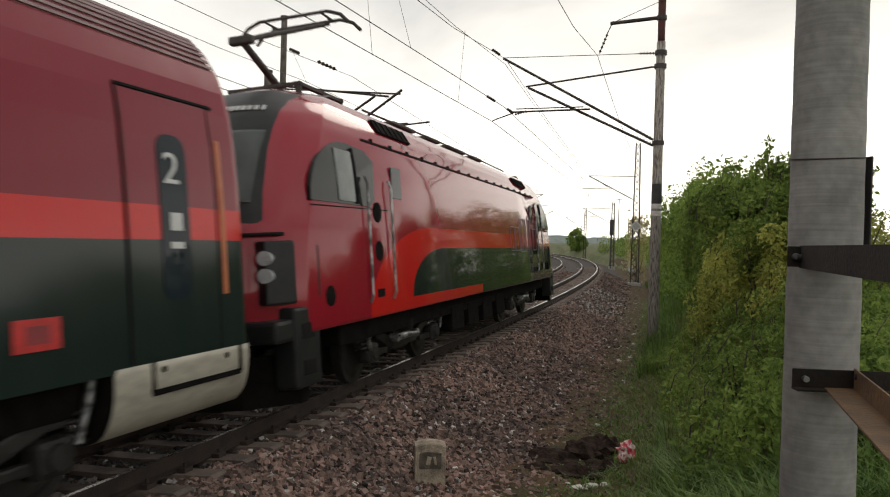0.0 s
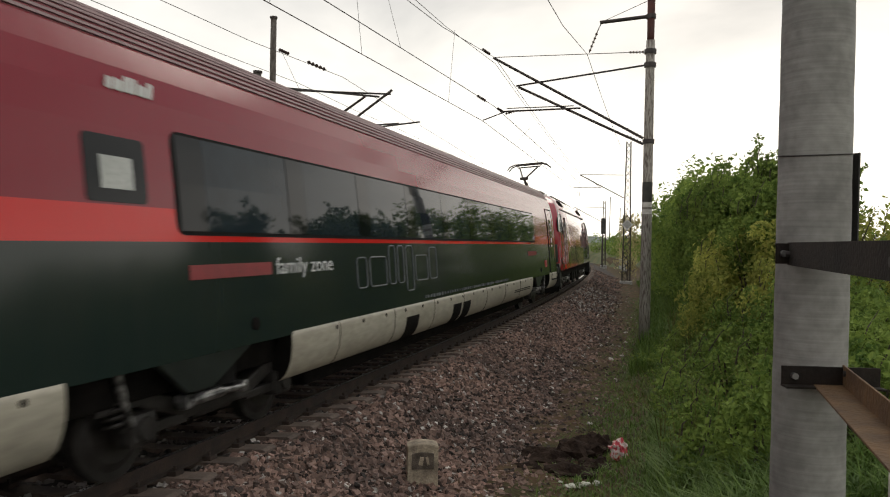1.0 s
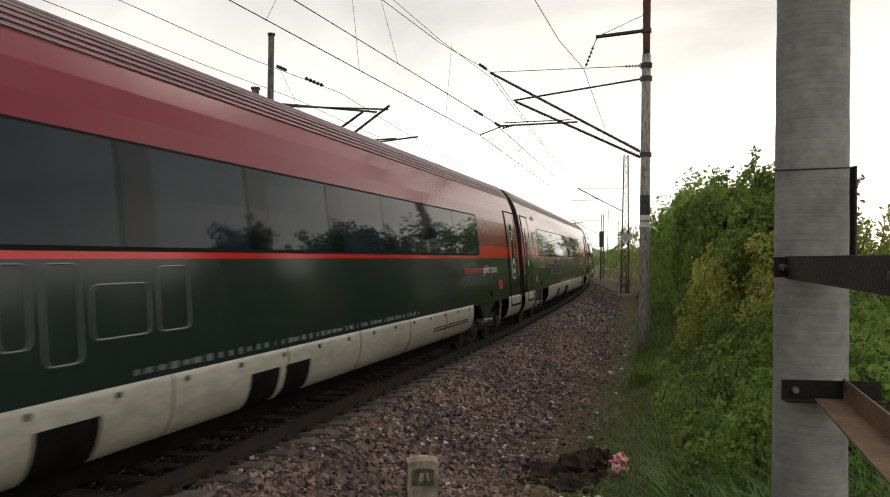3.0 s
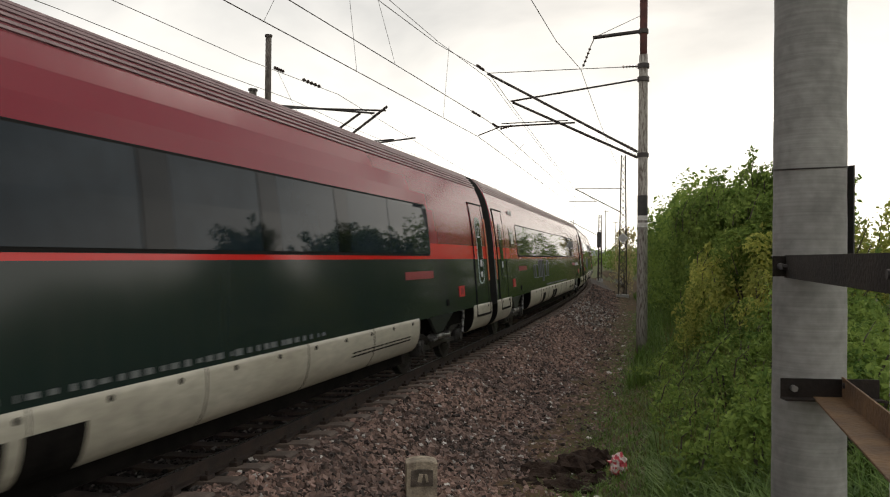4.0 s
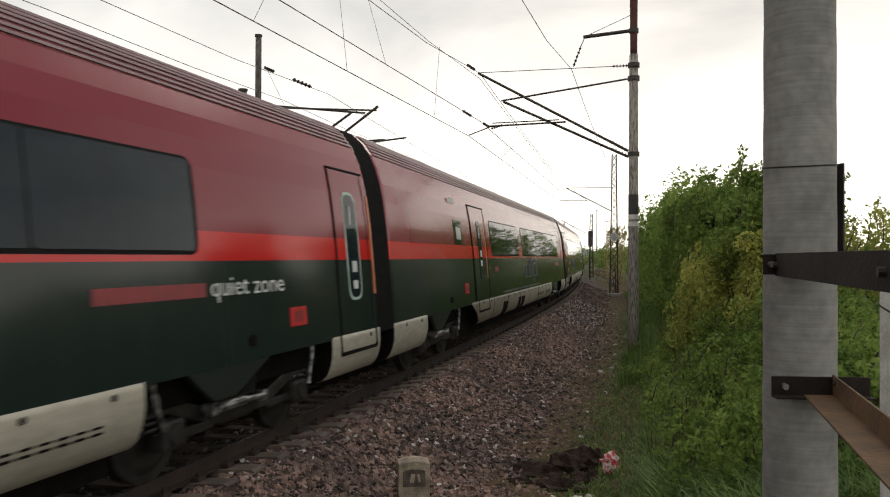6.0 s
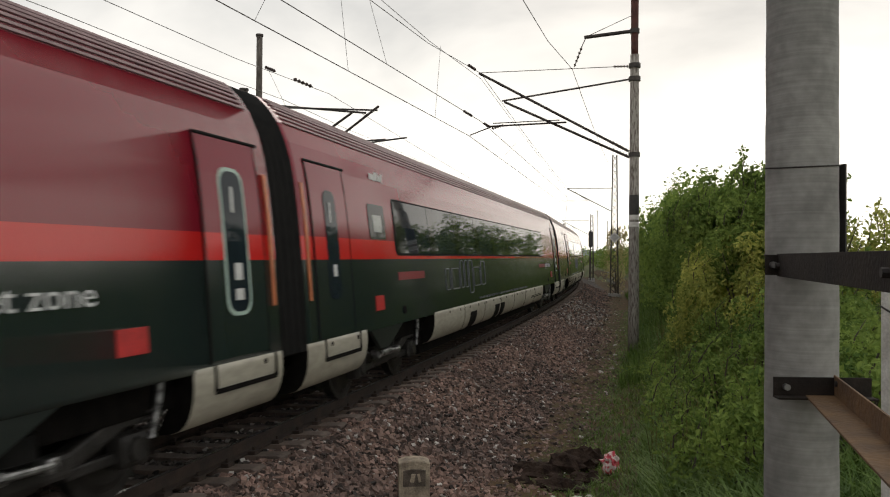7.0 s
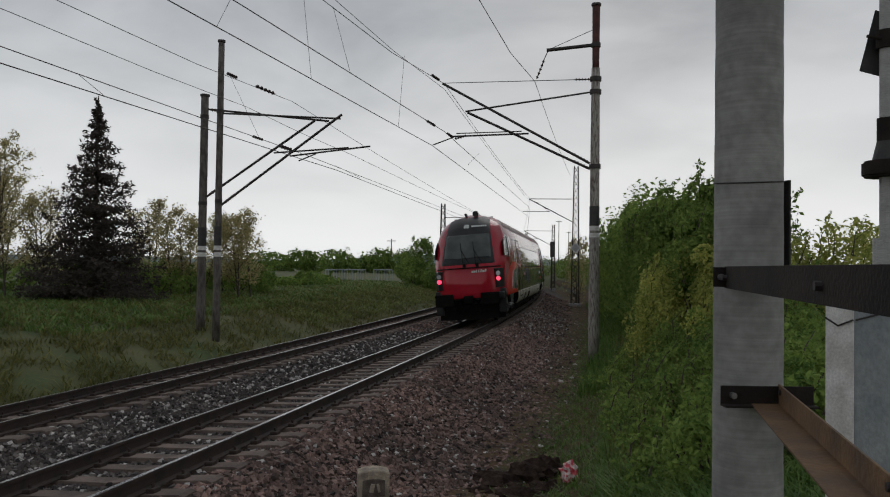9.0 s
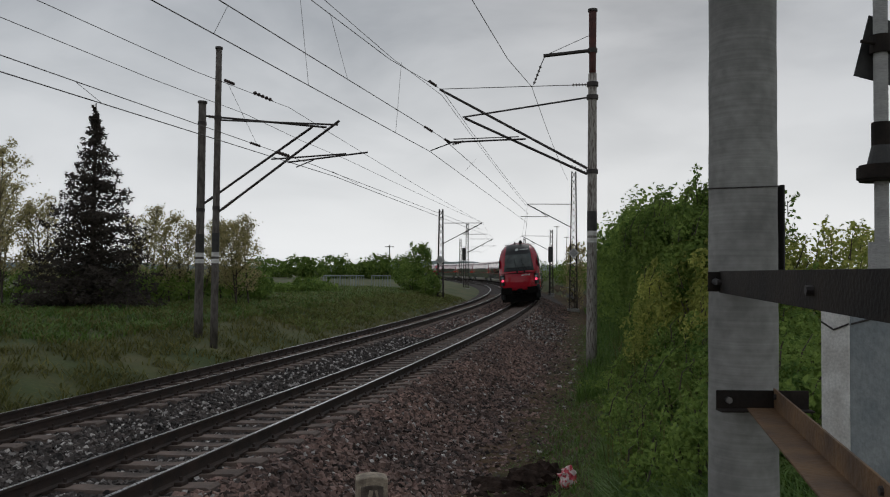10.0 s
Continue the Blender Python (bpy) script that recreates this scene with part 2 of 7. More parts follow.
def rods_mesh(name, rods, material, parent=None, label="", seg=5):
    """Many tapered sticks (a, b, ra, rb) in one mesh, quickly."""
    A = np.array([r[0] for r in rods], float)
    B = np.array([r[1] for r in rods], float)
    ra, rb = np.array([r[2] for r in rods]), np.array([r[3] for r in rods])
    d = B - A
    d /= np.linalg.norm(d, axis=1)[:, None] + 1e-9
    ref = np.where(np.abs(d[:, 2:3]) < 0.9, [[0, 0, 1.0]], [[1.0, 0, 0]])
    u = np.cross(d, ref)
    u /= np.linalg.norm(u, axis=1)[:, None]
    w = np.cross(d, u)
    V = []
    for k in range(seg):
        c, s = math.cos(6.2832 * k / seg), math.sin(6.2832 * k / seg)
        V += [A + (u * c + w * s) * ra[:, None], B + (u * c + w * s) * rb[:, None]]
    v = np.stack(V, 1).reshape(-1, 3)
    base = np.arange(len(A)) * 2 * seg
    f = np.concatenate([np.stack([base + 2 * k, base + 2 * ((k + 1) % seg), base + 2 * ((k + 1) % seg) + 1, base + 2 * k + 1], 1) for k in range(seg)])
    return mesh_of(name, v.tolist(), f.tolist(), material, parent, label)


def sweep(pts, r, seg=6):
    """One unbroken tube along points."""
    pts = [Vector(p) for p in pts]
    rings = []
    for i, p in enumerate(pts):
        d = (pts[min(i + 1, len(pts) - 1)] - pts[max(i - 1, 0)]).normalized()
        u = d.cross(Vector((0, 0, 1)) if abs(d.z) < 0.9 else Vector((1, 0, 0))).normalized()
        w = d.cross(u)
        rings.append([p + (u * math.cos(6.2832 * k / seg) + w * math.sin(6.2832 * k / seg)) * r for k in range(seg)])
    return loft(rings)


# ---- the line of the railway: a left-hand curve that tightens ----
HEAD0, K0, K1, S_CLAMP = radians(14.0628), -0.001176, -0.000016, 58.0
D0, D2, Z2, CANT = 5.6843, 3.767, -0.101, radians(5.0)
_ds = 0.1
_S = np.arange(-320.0, 420.0, _ds)
_k = K0 + K1 * np.clip(_S, 0.0, S_CLAMP)
_th = np.cumsum(_k) * _ds
_i0 = int(np.argmin(np.abs(_S)))
_th += HEAD0 - _th[_i0]
_X, _Y = np.cumsum(np.sin(_th)) * _ds, np.cumsum(np.cos(_th)) * _ds
_X += -_X[_i0] - D0 * math.cos(HEAD0)
_Y += -_Y[_i0] + D0 * math.sin(HEAD0)


def line(s):
    return float(np.interp(s, _S, _X)), float(np.interp(s, _S, _Y)), float(np.interp(s, _S, _th))


def on_line(s, o, z=0.0):
    """World point at s along the near track, o to its right (level), z above its rails."""
    x, y, th = line(s)
    return Vector((x + o * math.cos(th), y - o * math.sin(th), z))


def on_track(s, o, h, far=False):
    """As on_line, in the leaning frame of the near or the far track."""
    oc = o * math.cos(CANT) - h * math.sin(CANT) - (D2 if far else 0)
    return on_line(s, oc, o * math.sin(CANT) + h * math.cos(CANT) + (Z2 if far else 0))


def to_line(x, y):
    """s and o for world points (arrays), near the part of the line that is seen."""
    x, y = np.atleast_1d(np.asarray(x, float)), np.atleast_1d(np.asarray(y, float))
    m = (_S > -60) & (_S < 330)
    ss, xx, yy, tt = _S[m][::10], _X[m][::10], _Y[m][::10], _th[m][::10]
    so, oo = np.empty(len(x)), np.empty(len(x))
    for i in range(0, len(x), 2000):
        d = (x[i:i + 2000, None] - xx) ** 2 + (y[i:i + 2000, None] - yy) ** 2
        j = d.argmin(1)
        dx, dy = x[i:i + 2000] - xx[j], y[i:i + 2000] - yy[j]
        so[i:i + 2000] = ss[j] + dx * np.sin(tt[j]) + dy * np.cos(tt[j])
        oo[i:i + 2000] = dx * np.cos(tt[j]) - dy * np.sin(tt[j])
    return so, oo


def bumps(x, y, f):
    return np.sin(x * f + 1.3 * np.sin(y * f * 0.7)) * np.cos(y * f * 0.9 + 0.8 * np.sin(x * f * 0.6 + 2))


def ground_z(x, y):
    """Height of the ground over the plane of the rails."""
    x, y = np.atleast_1d(np.asarray(x, float)), np.atleast_1d(np.asarray(y, float))
    s, o = to_line(x, y)
    z = np.interp(o, [-400, -60, -26, -14, -9.5, -7.2, -6.3, -5.6, 2.0, 3.6, 4.6, 5.4, 7.0, 9.0, 14, 40, 400],
                  [1.2, 0.9, 0.55, 0.5, 0.15, -0.35, -0.6, -0.75, -0.95, -0.95, -0.88, -0.6, 0.05, 0.55, 1.0, 1.3, 2.0])
    # the grassy knoll by the road bridge, and the field that rises beyond the curve
    z += 0.34 * np.exp(-((s - 50) / 17) ** 2) * np.exp(-((o + 10.2) / 3.0) ** 2)
    z += np.where(o > 5, np.clip((s - 75) / 120, 0, 1) * 1.6, 0)
    far = np.clip((np.abs(o) - 5.5) / 4, 0, 1)
    z += 1.0 * np.exp(-((s + 1) / 4.5) ** 2) * np.clip((o - 3.6) / 1.5, 0, 1)
    z += far * (0.07 * bumps(x, y, 0.9) + 0.035 * bumps(x + 9, y, 2.6)) * np.clip(1.5 - np.hypot(x, y) / 150, 0, 1)
    return z


def ground(x, y):
    return float(ground_z(x, y)[0])


# ---- ground, ballast, tracks ----
def axis(lo, hi, fine_lo, fine_hi, step):
    a = list(np.arange(fine_lo, fine_hi, step))
    d, v = step, fine_lo
    left = []
    while v > lo:
        d *= 1.22
        v -= d
        left.append(v)
    d, v = step, a[-1]
    while v < hi:
        d *= 1.22
        v += d
        a.append(v)
    return np.array(left[::-1] + a)


def make_ground():
    xs, ys = axis(-3500, 3500, -26, 22, 0.45), axis(-300, 4500, 2, 95, 0.55)
    gx, gy = np.meshgrid(xs, ys)
    gz = ground_z(gx.ravel(), gy.ravel())
    far = np.clip((np.hypot(gx.ravel(), gy.ravel()) - 150) / 600, 0, 1)
    gz = gz * (1 - far) + far * 1.6
    w, h = len(xs), len(ys)
    idx = np.arange(w * h).reshape(h, w)
    faces = np.stack([idx[:-1, :-1], idx[:-1, 1:], idx[1:, 1:], idx[1:, :-1]], -1).reshape(-1, 4)
    g = mesh_of("ground", np.stack([gx.ravel(), gy.ravel(), gz], -1).tolist(), faces.tolist(), M_GROUND, smooth=True)
    tagged(g, "grassy ground beside the railway reaching the horizon", "ground", kind="structure")


M_GROUND = mat("meadow_ground", (0.055, 0.08, 0.02), (0.11, 0.105, 0.04), 0.35, 0.95, bump=0.8, fine=9)

# height of the ballast over o, level frame
BAL_O = [-7.0, -6.2, -5.5, -5.07, -2.47, -1.3, 1.3, 1.55, 2.7, 3.4, 4.7, 5.4]
BAL_Z = [-1.0, -0.68, -0.50, -0.46, -0.235, -0.36, -0.135, -0.17, -0.68, -0.82, -0.90, -1.05]


def ballast_z(o):
    return np.interp(o, BAL_O, BAL_Z)


def make_ballast():
    os_ = np.arange(-7.0, 5.41, 0.2)
    ss = np.concatenate([np.arange(-30, 60, 0.4), np.arange(60, 330, 2.0)])
    V, Fc = [], []
    for s in ss:
        x, y, th = line(s)
        c, n = math.cos(th), math.sin(th)
        zz = ballast_z(os_) + 0.03 * np.sin(os_ * 7 + s * 5) * np.cos(s * 6.1 - os_ * 3)
        V += [(x + o * c, y - o * n, z) for o, z in zip(os_, zz)]
    w = len(os_)
    for i in range(len(ss) - 1):
        for j in range(w - 1):
            a = i * w + j
            Fc.append((a, a + 1, a + w + 1, a + w))
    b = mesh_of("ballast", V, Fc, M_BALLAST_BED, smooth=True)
    tagged(b, "near-black crushed stone ballast bed under both tracks, gap shade in its colour", "ballast", kind="structure")


def stones(name, n, s_range, o_range, size, material, label, seed, dense_near=True, keep=None):
    rng = np.random.default_rng(seed)
    u = rng.random(n) ** (1.6 if dense_near else 1.0)
    s = s_range[0] + (s_range[1] - s_range[0]) * u
    o = o_range[0] + (o_range[1] - o_range[0]) * rng.random(n)
    if keep is not None:
        k = keep(s, o, rng)
        s, o = s[k], o[k]
    n = len(s)
    x, y, th = np.interp(s, _S, _X), np.interp(s, _S, _Y), np.interp(s, _S, _th)
    px, py = x + o * np.cos(th), y - o * np.sin(th)
    pz = ballast_z(o)
    base = np.array([[-1, -1, -1], [1, -1, -1], [1, 1, -1], [-1, 1, -1], [-1, -1, 1], [1, -1, 1], [1, 1, 1], [-1, 1, 1]], float)
    tri = np.array([[0, 3, 2], [0, 2, 1], [4, 5, 6], [4, 6, 7], [0, 1, 5], [0, 5, 4], [1, 2, 6], [1, 6, 5], [2, 3, 7], [2, 7, 6], [3, 0, 4], [3, 4, 7]])
    v = base[None] * (0.68 + 0.42 * rng.random((n, 8, 3)))
    r = size[0] + (size[1] - size[0]) * rng.random(n) ** 1.7
    v *= r[:, None, None] * np.array([0.95, 0.78, 0.66])
    q = rng.normal(size=(n, 4))
    q /= np.linalg.norm(q, axis=1)[:, None]
    a, b, c, d = q.T
    R = np.stack([np.stack([1 - 2 * (c * c + d * d), 2 * (b * c - a * d), 2 * (b * d + a * c)], -1),
                  np.stack([2 * (b * c + a * d), 1 - 2 * (b * b + d * d), 2 * (c * d - a * b)], -1),
                  np.stack([2 * (b * d - a * c), 2 * (c * d + a * b), 1 - 2 * (b * b + c * c)], -1)], 1)
    v = np.einsum("nij,nkj->nki", R, v)
    v += np.stack([px, py, pz + r * (0.1 + 0.5 * rng.random(n))], -1)[:, None]
    f = (tri[None] + (np.arange(n) * 8)[:, None, None]).reshape(-1, 3)
    ob = mesh_of(name, v.reshape(-1, 3).tolist(), f.tolist(), material)
    return tagged(ob, label, "gravel", kind="stuff")


def make_rail(o, far, label):
    prof = [(-0.075, -0.172), (0.075, -0.172), (0.075, -0.158), (0.012, -0.140), (0.010, -0.045), (0.036, -0.036), (0.036, -0.006),
            (0.028, 0.0), (-0.028, 0.0), (-0.036, -0.006), (-0.036, -0.036), (-0.010, -0.045), (-0.012, -0.140), (-0.075, -0.158)]
    ss = np.concatenate([np.arange(-40, 60, 0.8), np.arange(60, 330, 1.6)])
    V = [on_track(s, o + a, h, far) for s in ss for a, h in prof]
    n = len(prof)
    Fc, mi = [], []
    for i in range(len(ss) - 1):
        for j in range(n):
            k = (j + 1) % n
            Fc.append((i * n + j, i * n + k, (i + 1) * n + k, (i + 1) * n + j))
            mi.append(1 if j == 7 else 0)
    r = mesh_of("rail", V, Fc, [M_RAIL_RUST, M_RAIL_TOP])
    r.data.polygons.foreach_set("material_index", mi)
    tagged(r, label, "rail", group="rails")


def make_sleepers():
    bm = bmesh.new()
    ring = lambda y, w, h: [(-w / 2, y, -0.36), (w / 2, y, -0.36), (w * 0.42, y, h), (-w * 0.42, y, h)]
    secs = [ring(-1.3, 0.28, -0.20), ring(-1.25, 0.29, -0.175), ring(-0.5, 0.27, -0.178), ring(0, 0.25, -0.2), ring(0.5, 0.27, -0.178), ring(1.25, 0.29, -0.175), ring(1.3, 0.28, -0.20)]
    bm.free()
    bm = loft([[(y, x, z) for x, y, z in s] for s in secs])
    clip = bmesh.new()
    add_box(clip, (0, 0, -0.155), (0.10, 0.13, 0.05), bevel=0.012)
    add_rod(clip, (0, 0, -0.15), (0, 0, -0.085), 0.018, 6)
    for far, start in ((False, 1.87 - 12 * 0.5555), (True, 2.1 - 12 * 0.5555)):
        first = None
        for i in range(162):
            s = start + i * 0.5555
            x, y, th = line(s)
            p = on_track(s, 0, 0, far)
            m = Matrix.Translation(p) @ Matrix.Rotation(-th, 4, "Z") @ Matrix.Rotation(-CANT, 4, "Y")
            m = m @ pose(0, 0, 0, 0, 0, (i * 37 % 11 - 5) * 0.12)
            if first is None and not far:
                e = tagged(empty("sleeper", m), "weathered concrete sleeper half sunk in ballast", "sleeper", "sleepers of the track")
                part("block", bm, M_SLEEPER, e)
                c = part("rail_clip", clip, M_RAIL_RUST, e)
                c.matrix_basis = pose(0.7525 + 0.13, 0, 0)
                for q in (0.7525 - 0.13, -0.7525 + 0.13, -0.7525 - 0.13):
                    k = new("rail_clip", c.data)
                    k.parent, k.matrix_basis = e, pose(q, 0, 0)
                master = first = e
            else:
                copy_thing(master, m)


def make_verge():
    os_ = np.arange(2.85, 6.3, 0.15)
    ss = np.concatenate([np.arange(-30, 50, 0.5), np.arange(50, 120, 2.0)])
    V, Fc = [], []
    for s in ss:
        p = [on_line(s, o) for o in os_]
        start = 3.15 + 0.22 * math.sin(s * 1.9) + 0.15 * math.sin(s * 4.7 + 1)
        rim = np.minimum(os_ - start, 6.3 - os_)
        z = np.maximum(ground_z([v.x for v in p], [v.y for v in p]), ballast_z(os_)) + 0.035 * np.clip(rim * 4, -2, 1) + 0.012 * np.sin(os_ * 9 + s * 7)
        V += [(v.x, v.y, k) for v, k in zip(p, z)]
    w = len(os_)
    for i in range(len(ss) - 1):
        for j in range(w - 1):
            a = i * w + j
            Fc.append((a, a + 1, a + w + 1, a + w))
    tagged(mesh_of("verge", V, Fc, M_SOIL, smooth=True), "brown bare soil strip beside the ballast", "soil", kind="structure")


make_ground()
make_verge()
make_ballast()
for o, far, lab in ((-0.7525, False, "worn rail with a bright polished head"), (0.7525, False, "worn rail with a bright polished head"),
                    (-0.7525, True, "rusty brown rail of the second track"), (0.7525, True, "rusty brown rail of the second track")):
    make_rail(o, far, lab)
make_sleepers()


# ---- the train ----
def livery(name, kind):
    """Train paint: dark green-grey below, a bright red band, maroon above; swept up in an arc towards a cab."""
    m = bpy.data.materials.new(name)
    m.use_nodes = True
    n, l = m.node_tree.nodes, m.node_tree.links
    p = n["Principled BSDF"]
    tc = n.new("ShaderNodeTexCoord")
    sep = n.new("ShaderNodeSeparateXYZ")
    l.new(tc.outputs["Object"], sep.inputs[0])

    def math_(op, a, b=None, c=None, clamp=False):
        k = n.new("ShaderNodeMath")
        k.operation, k.use_clamp = op, clamp
        for i, v in enumerate((a, b, c)):
            if v is not None:
                if isinstance(v, (int, float)):
                    k.inputs[i].default_value = v
                else:
                    l.new(v, k.inputs[i])
        return k.outputs[0]

    def mix(f, a, b):
        k = n.new("ShaderNodeMix")
        k.data_type = "RGBA"
        l.new(f, k.inputs["Factor"])
        for s, v in (("A", a), ("B", b)):
            if isinstance(v, tuple):
                k.inputs[s].default_value = rgb(v)
            else:
                l.new(v, k.inputs[s])
        return k.outputs["Result"]

    x, y, z = sep.outputs
    ax = math_("ABSOLUTE", x)
    dark, bright, maroon, roof_sheen = (0.015, 0.025, 0.0235), (0.58, 0.018, 0.018), (0.215, 0.009, 0.022), (0.27, 0.105, 0.12)
    if kind == "loco":
        maroon = (0.29, 0.013, 0.026)
    if kind == "coach":
        d_edge, b_edge = 2.10, 2.40
        is_dark = math_("LESS_THAN", z, d_edge)
        is_band = math_("LESS_THAN", z, b_edge)
        col = mix(is_band, maroon, bright)
        col = mix(is_dark, col, dark)
    else:
        # run: metres from the cab's end, along the side
        run = math_("ADD", y, 13.4) if kind == "cab" else math_("ADD", y, 9.6)
        # the dark field ends in a quarter arc
        if kind == "cab":
            d0, d1, dz0, dz1, b0, b1 = 3.65, 6.0, 1.25, 2.10, 1.6, 5.2
        else:
            d0, d1, dz0, dz1, b0, b1 = 4.4, 6.2, 1.25, 2.02, 2.6, 5.6
        u = math_("DIVIDE", math_("SUBTRACT", d1, run), d1 - d0, clamp=True)
        v = math_("SQRT", math_("SUBTRACT", 1.0, math_("MULTIPLY", u, u), clamp=True))
        top = math_("MULTIPLY_ADD", v, dz1 - dz0, dz0)
        is_dark = math_("MULTIPLY", math_("LESS_THAN", z, top), math_("GREATER_THAN", run, d0))
        red_sill = math_("MULTIPLY", math_("LESS_THAN", z, 1.22), math_("LESS_THAN", run, 6.5 if kind == "cab" else 9.0))
        is_dark = math_("MULTIPLY", is_dark, math_("SUBTRACT", 1.0, red_sill))
        u2 = math_("DIVIDE", math_("SUBTRACT", b1, run), b1 - b0, clamp=True)
        v2 = math_("SQRT", math_("SUBTRACT", 1.0, math_("MULTIPLY", u2, u2), clamp=True))
        top2 = math_("MULTIPLY_ADD", v2, 1.30, 1.08)
        is_band = math_("MULTIPLY", math_("LESS_THAN", z, top2), math_("GREATER_THAN", run, b0))
        base = maroon if kind == "loco" else mix(math_("DIVIDE", math_("SUBTRACT", 3.6, run), 2.6, clamp=True), maroon, (0.36, 0.013, 0.026))
        col = mix(is_band, base, bright)
        col = mix(is_dark, col, dark)
    # road dirt: fine dust, thicker low down, with rain streaks
    mp = n.new("ShaderNodeMapping")
    mp.inputs["Scale"].default_value = (2.0, 2.0, 0.35)
    l.new(tc.outputs["Object"], mp.inputs["Vector"])
    nz = n.new("ShaderNodeTexNoise")
    nz.inputs["Scale"].default_value, nz.inputs["Detail"].default_value = 2.2, 7.0
    l.new(mp.outputs[0], nz.inputs["Vector"])
    dirt = n.new("ShaderNodeMapRange")
    dirt.inputs["From Min"].default_value, dirt.inputs["From Max"].default_value = 0.35, 0.8
    dirt.inputs["To Max"].default_value = 0.035
    l.new(nz.outputs["Fac"], dirt.inputs["Value"])
    col = mix(dirt.outputs[0], col, (0.12, 0.095, 0.08))
    # paler pink above the shoulder: the sky's sheen is put into the paint
    if kind != "loco":
        is_roof = math_("GREATER_THAN", z, 3.84)
        if kind == "cab":
            is_roof = math_("MULTIPLY", is_roof, math_("GREATER_THAN", run, 3.7))
        col = mix(is_roof, col, roof_sheen)
    l.new(col, p.inputs["Base Color"])
    rr = math_("MULTIPLY_ADD", nz.outputs["Fac"], 0.10, 0.06 if kind == "loco" else 0.09)
    l.new(rr, p.inputs["Roughness"])
    p.inputs["Coat Weight"].default_value, p.inputs["Coat Roughness"].default_value = (0.4, 0.03) if kind == "loco" else (0.12, 0.10)
    p.inputs["Specular IOR Level"].default_value = 0.3
    # slight waviness of the panels
    wv = n.new("ShaderNodeTexNoise")
    wv.inputs["Scale"].default_value, wv.inputs["Detail"].default_value = 1.4, 1.0
    l.new(tc.outputs["Object"], wv.inputs["Vector"])
    bp = n.new("ShaderNodeBump")
    bp.inputs["Strength"].default_value, bp.inputs["Distance"].default_value = 0.06, 0.02
    l.new(wv.outputs["Fac"], bp.inputs["Height"])
    l.new(bp.outputs[0], p.inputs["Normal"])
    l.new(bp.outputs[0], p.inputs["Coat Normal"])
    return m


M_COACH, M_CAB, M_LOCO = livery("coach_livery", "coach"), livery("cab_car_livery", "cab"), livery("engine_livery", "loco")
M_GLASS = mat("tinted_train_glass", (0.010, 0.017, 0.024), (0.017, 0.026, 0.034), 0.8, 0.035, fine=3, spec=0.2, vary=0.01)
M_PILLAR = mat("dark_pillar_glass", (0.004, 0.006, 0.008), (0.006, 0.008, 0.010), 0.8, 0.05, fine=3, spec=0.2, vary=0.01)
M_CAB_GLASS = mat("dark_cab_side_glass", (0.006, 0.010, 0.009), (0.010, 0.014, 0.012), 0.8, 0.14, fine=3, spec=0.16)
M_PALE_PANE = mat("pale_sliding_glass", (0.40, 0.43, 0.42), (0.30, 0.33, 0.32), 1.2, 0.15, fine=4)
M_GLASS_LIGHT = mat("pale_cab_glass", (0.022, 0.028, 0.026), (0.06, 0.07, 0.066), 1.1, 0.10, fine=2.0)
M_FROST = mat("frosted_pane", (0.42, 0.44, 0.42), (0.36, 0.38, 0.36), 3, 0.3)
M_RUBBER = mat("black_rubber", (0.006, 0.006, 0.006), (0.011, 0.0105, 0.010), 8, 0.8, bump=0.2, spec=0.15)
M_SKIRT = mat("cream_skirt_paint", (0.42, 0.40, 0.33), (0.29, 0.265, 0.21), 0.7, 0.5, bump=0.03, fine=7, spread=(0.3, 0.75), stretch=(1, 0.6, 2.0), vary=0.05)
M_BOGIE = mat("grimy_bogie_steel", (0.036, 0.033, 0.031), (0.013, 0.012, 0.011), 4, 0.5, bump=0.3, spec=0.3)
# near-black: the shade beneath the cars is put into this colour
M_UNDER = mat("shaded_underframe", (0.005, 0.0045, 0.0042), (0.011, 0.0095, 0.0085), 5, 0.95, bump=0.3, spec=0.08)
M_RIB = mat("roof_rib_metal", (0.33, 0.235, 0.24), (0.25, 0.175, 0.18), 3, 0.35, metal=0.2)
M_ORANGE = mat("orange_marking", (0.52, 0.16, 0.06), (0.42, 0.12, 0.045), 5, 0.4)
M_REDBOX = mat("red_socket_panel", (0.55, 0.03, 0.03), (0.4, 0.02, 0.02), 6, 0.4)
M_DULLRED = mat("dull_red_sign", (0.26, 0.030, 0.036), (0.20, 0.025, 0.03), 6, 0.45)
M_LETTER = mat("light_lettering", (0.62, 0.63, 0.62), (0.52, 0.53, 0.52), 9, 0.5)
M_LETTER_GREY = mat("grey_outline_lettering", (0.14, 0.15, 0.15), (0.10, 0.11, 0.11), 9, 0.5)
M_CHROME = mat("bright_damper_steel", (0.40, 0.40, 0.40), (0.10, 0.10, 0.10), 7, 0.4, metal=0.9, spread=(0.4, 0.6))
M_DAMPER = mat("worn_damper_steel", (0.34, 0.34, 0.34), (0.05, 0.05, 0.05), 9, 0.42, metal=0.8, spread=(0.4, 0.6))
M_NOSE_BLACK = mat("black_nose_plastic", (0.010, 0.011, 0.012), (0.018, 0.018, 0.018), 4, 0.45, spec=0.3)
M_FAIRING = mat("dark_green_fairing_paint", (0.020, 0.028, 0.026), (0.012, 0.017, 0.016), 3, 0.4)
M_TAIL = glow("red_tail_light", (1.0, 0.06, 0.12), 3.0)
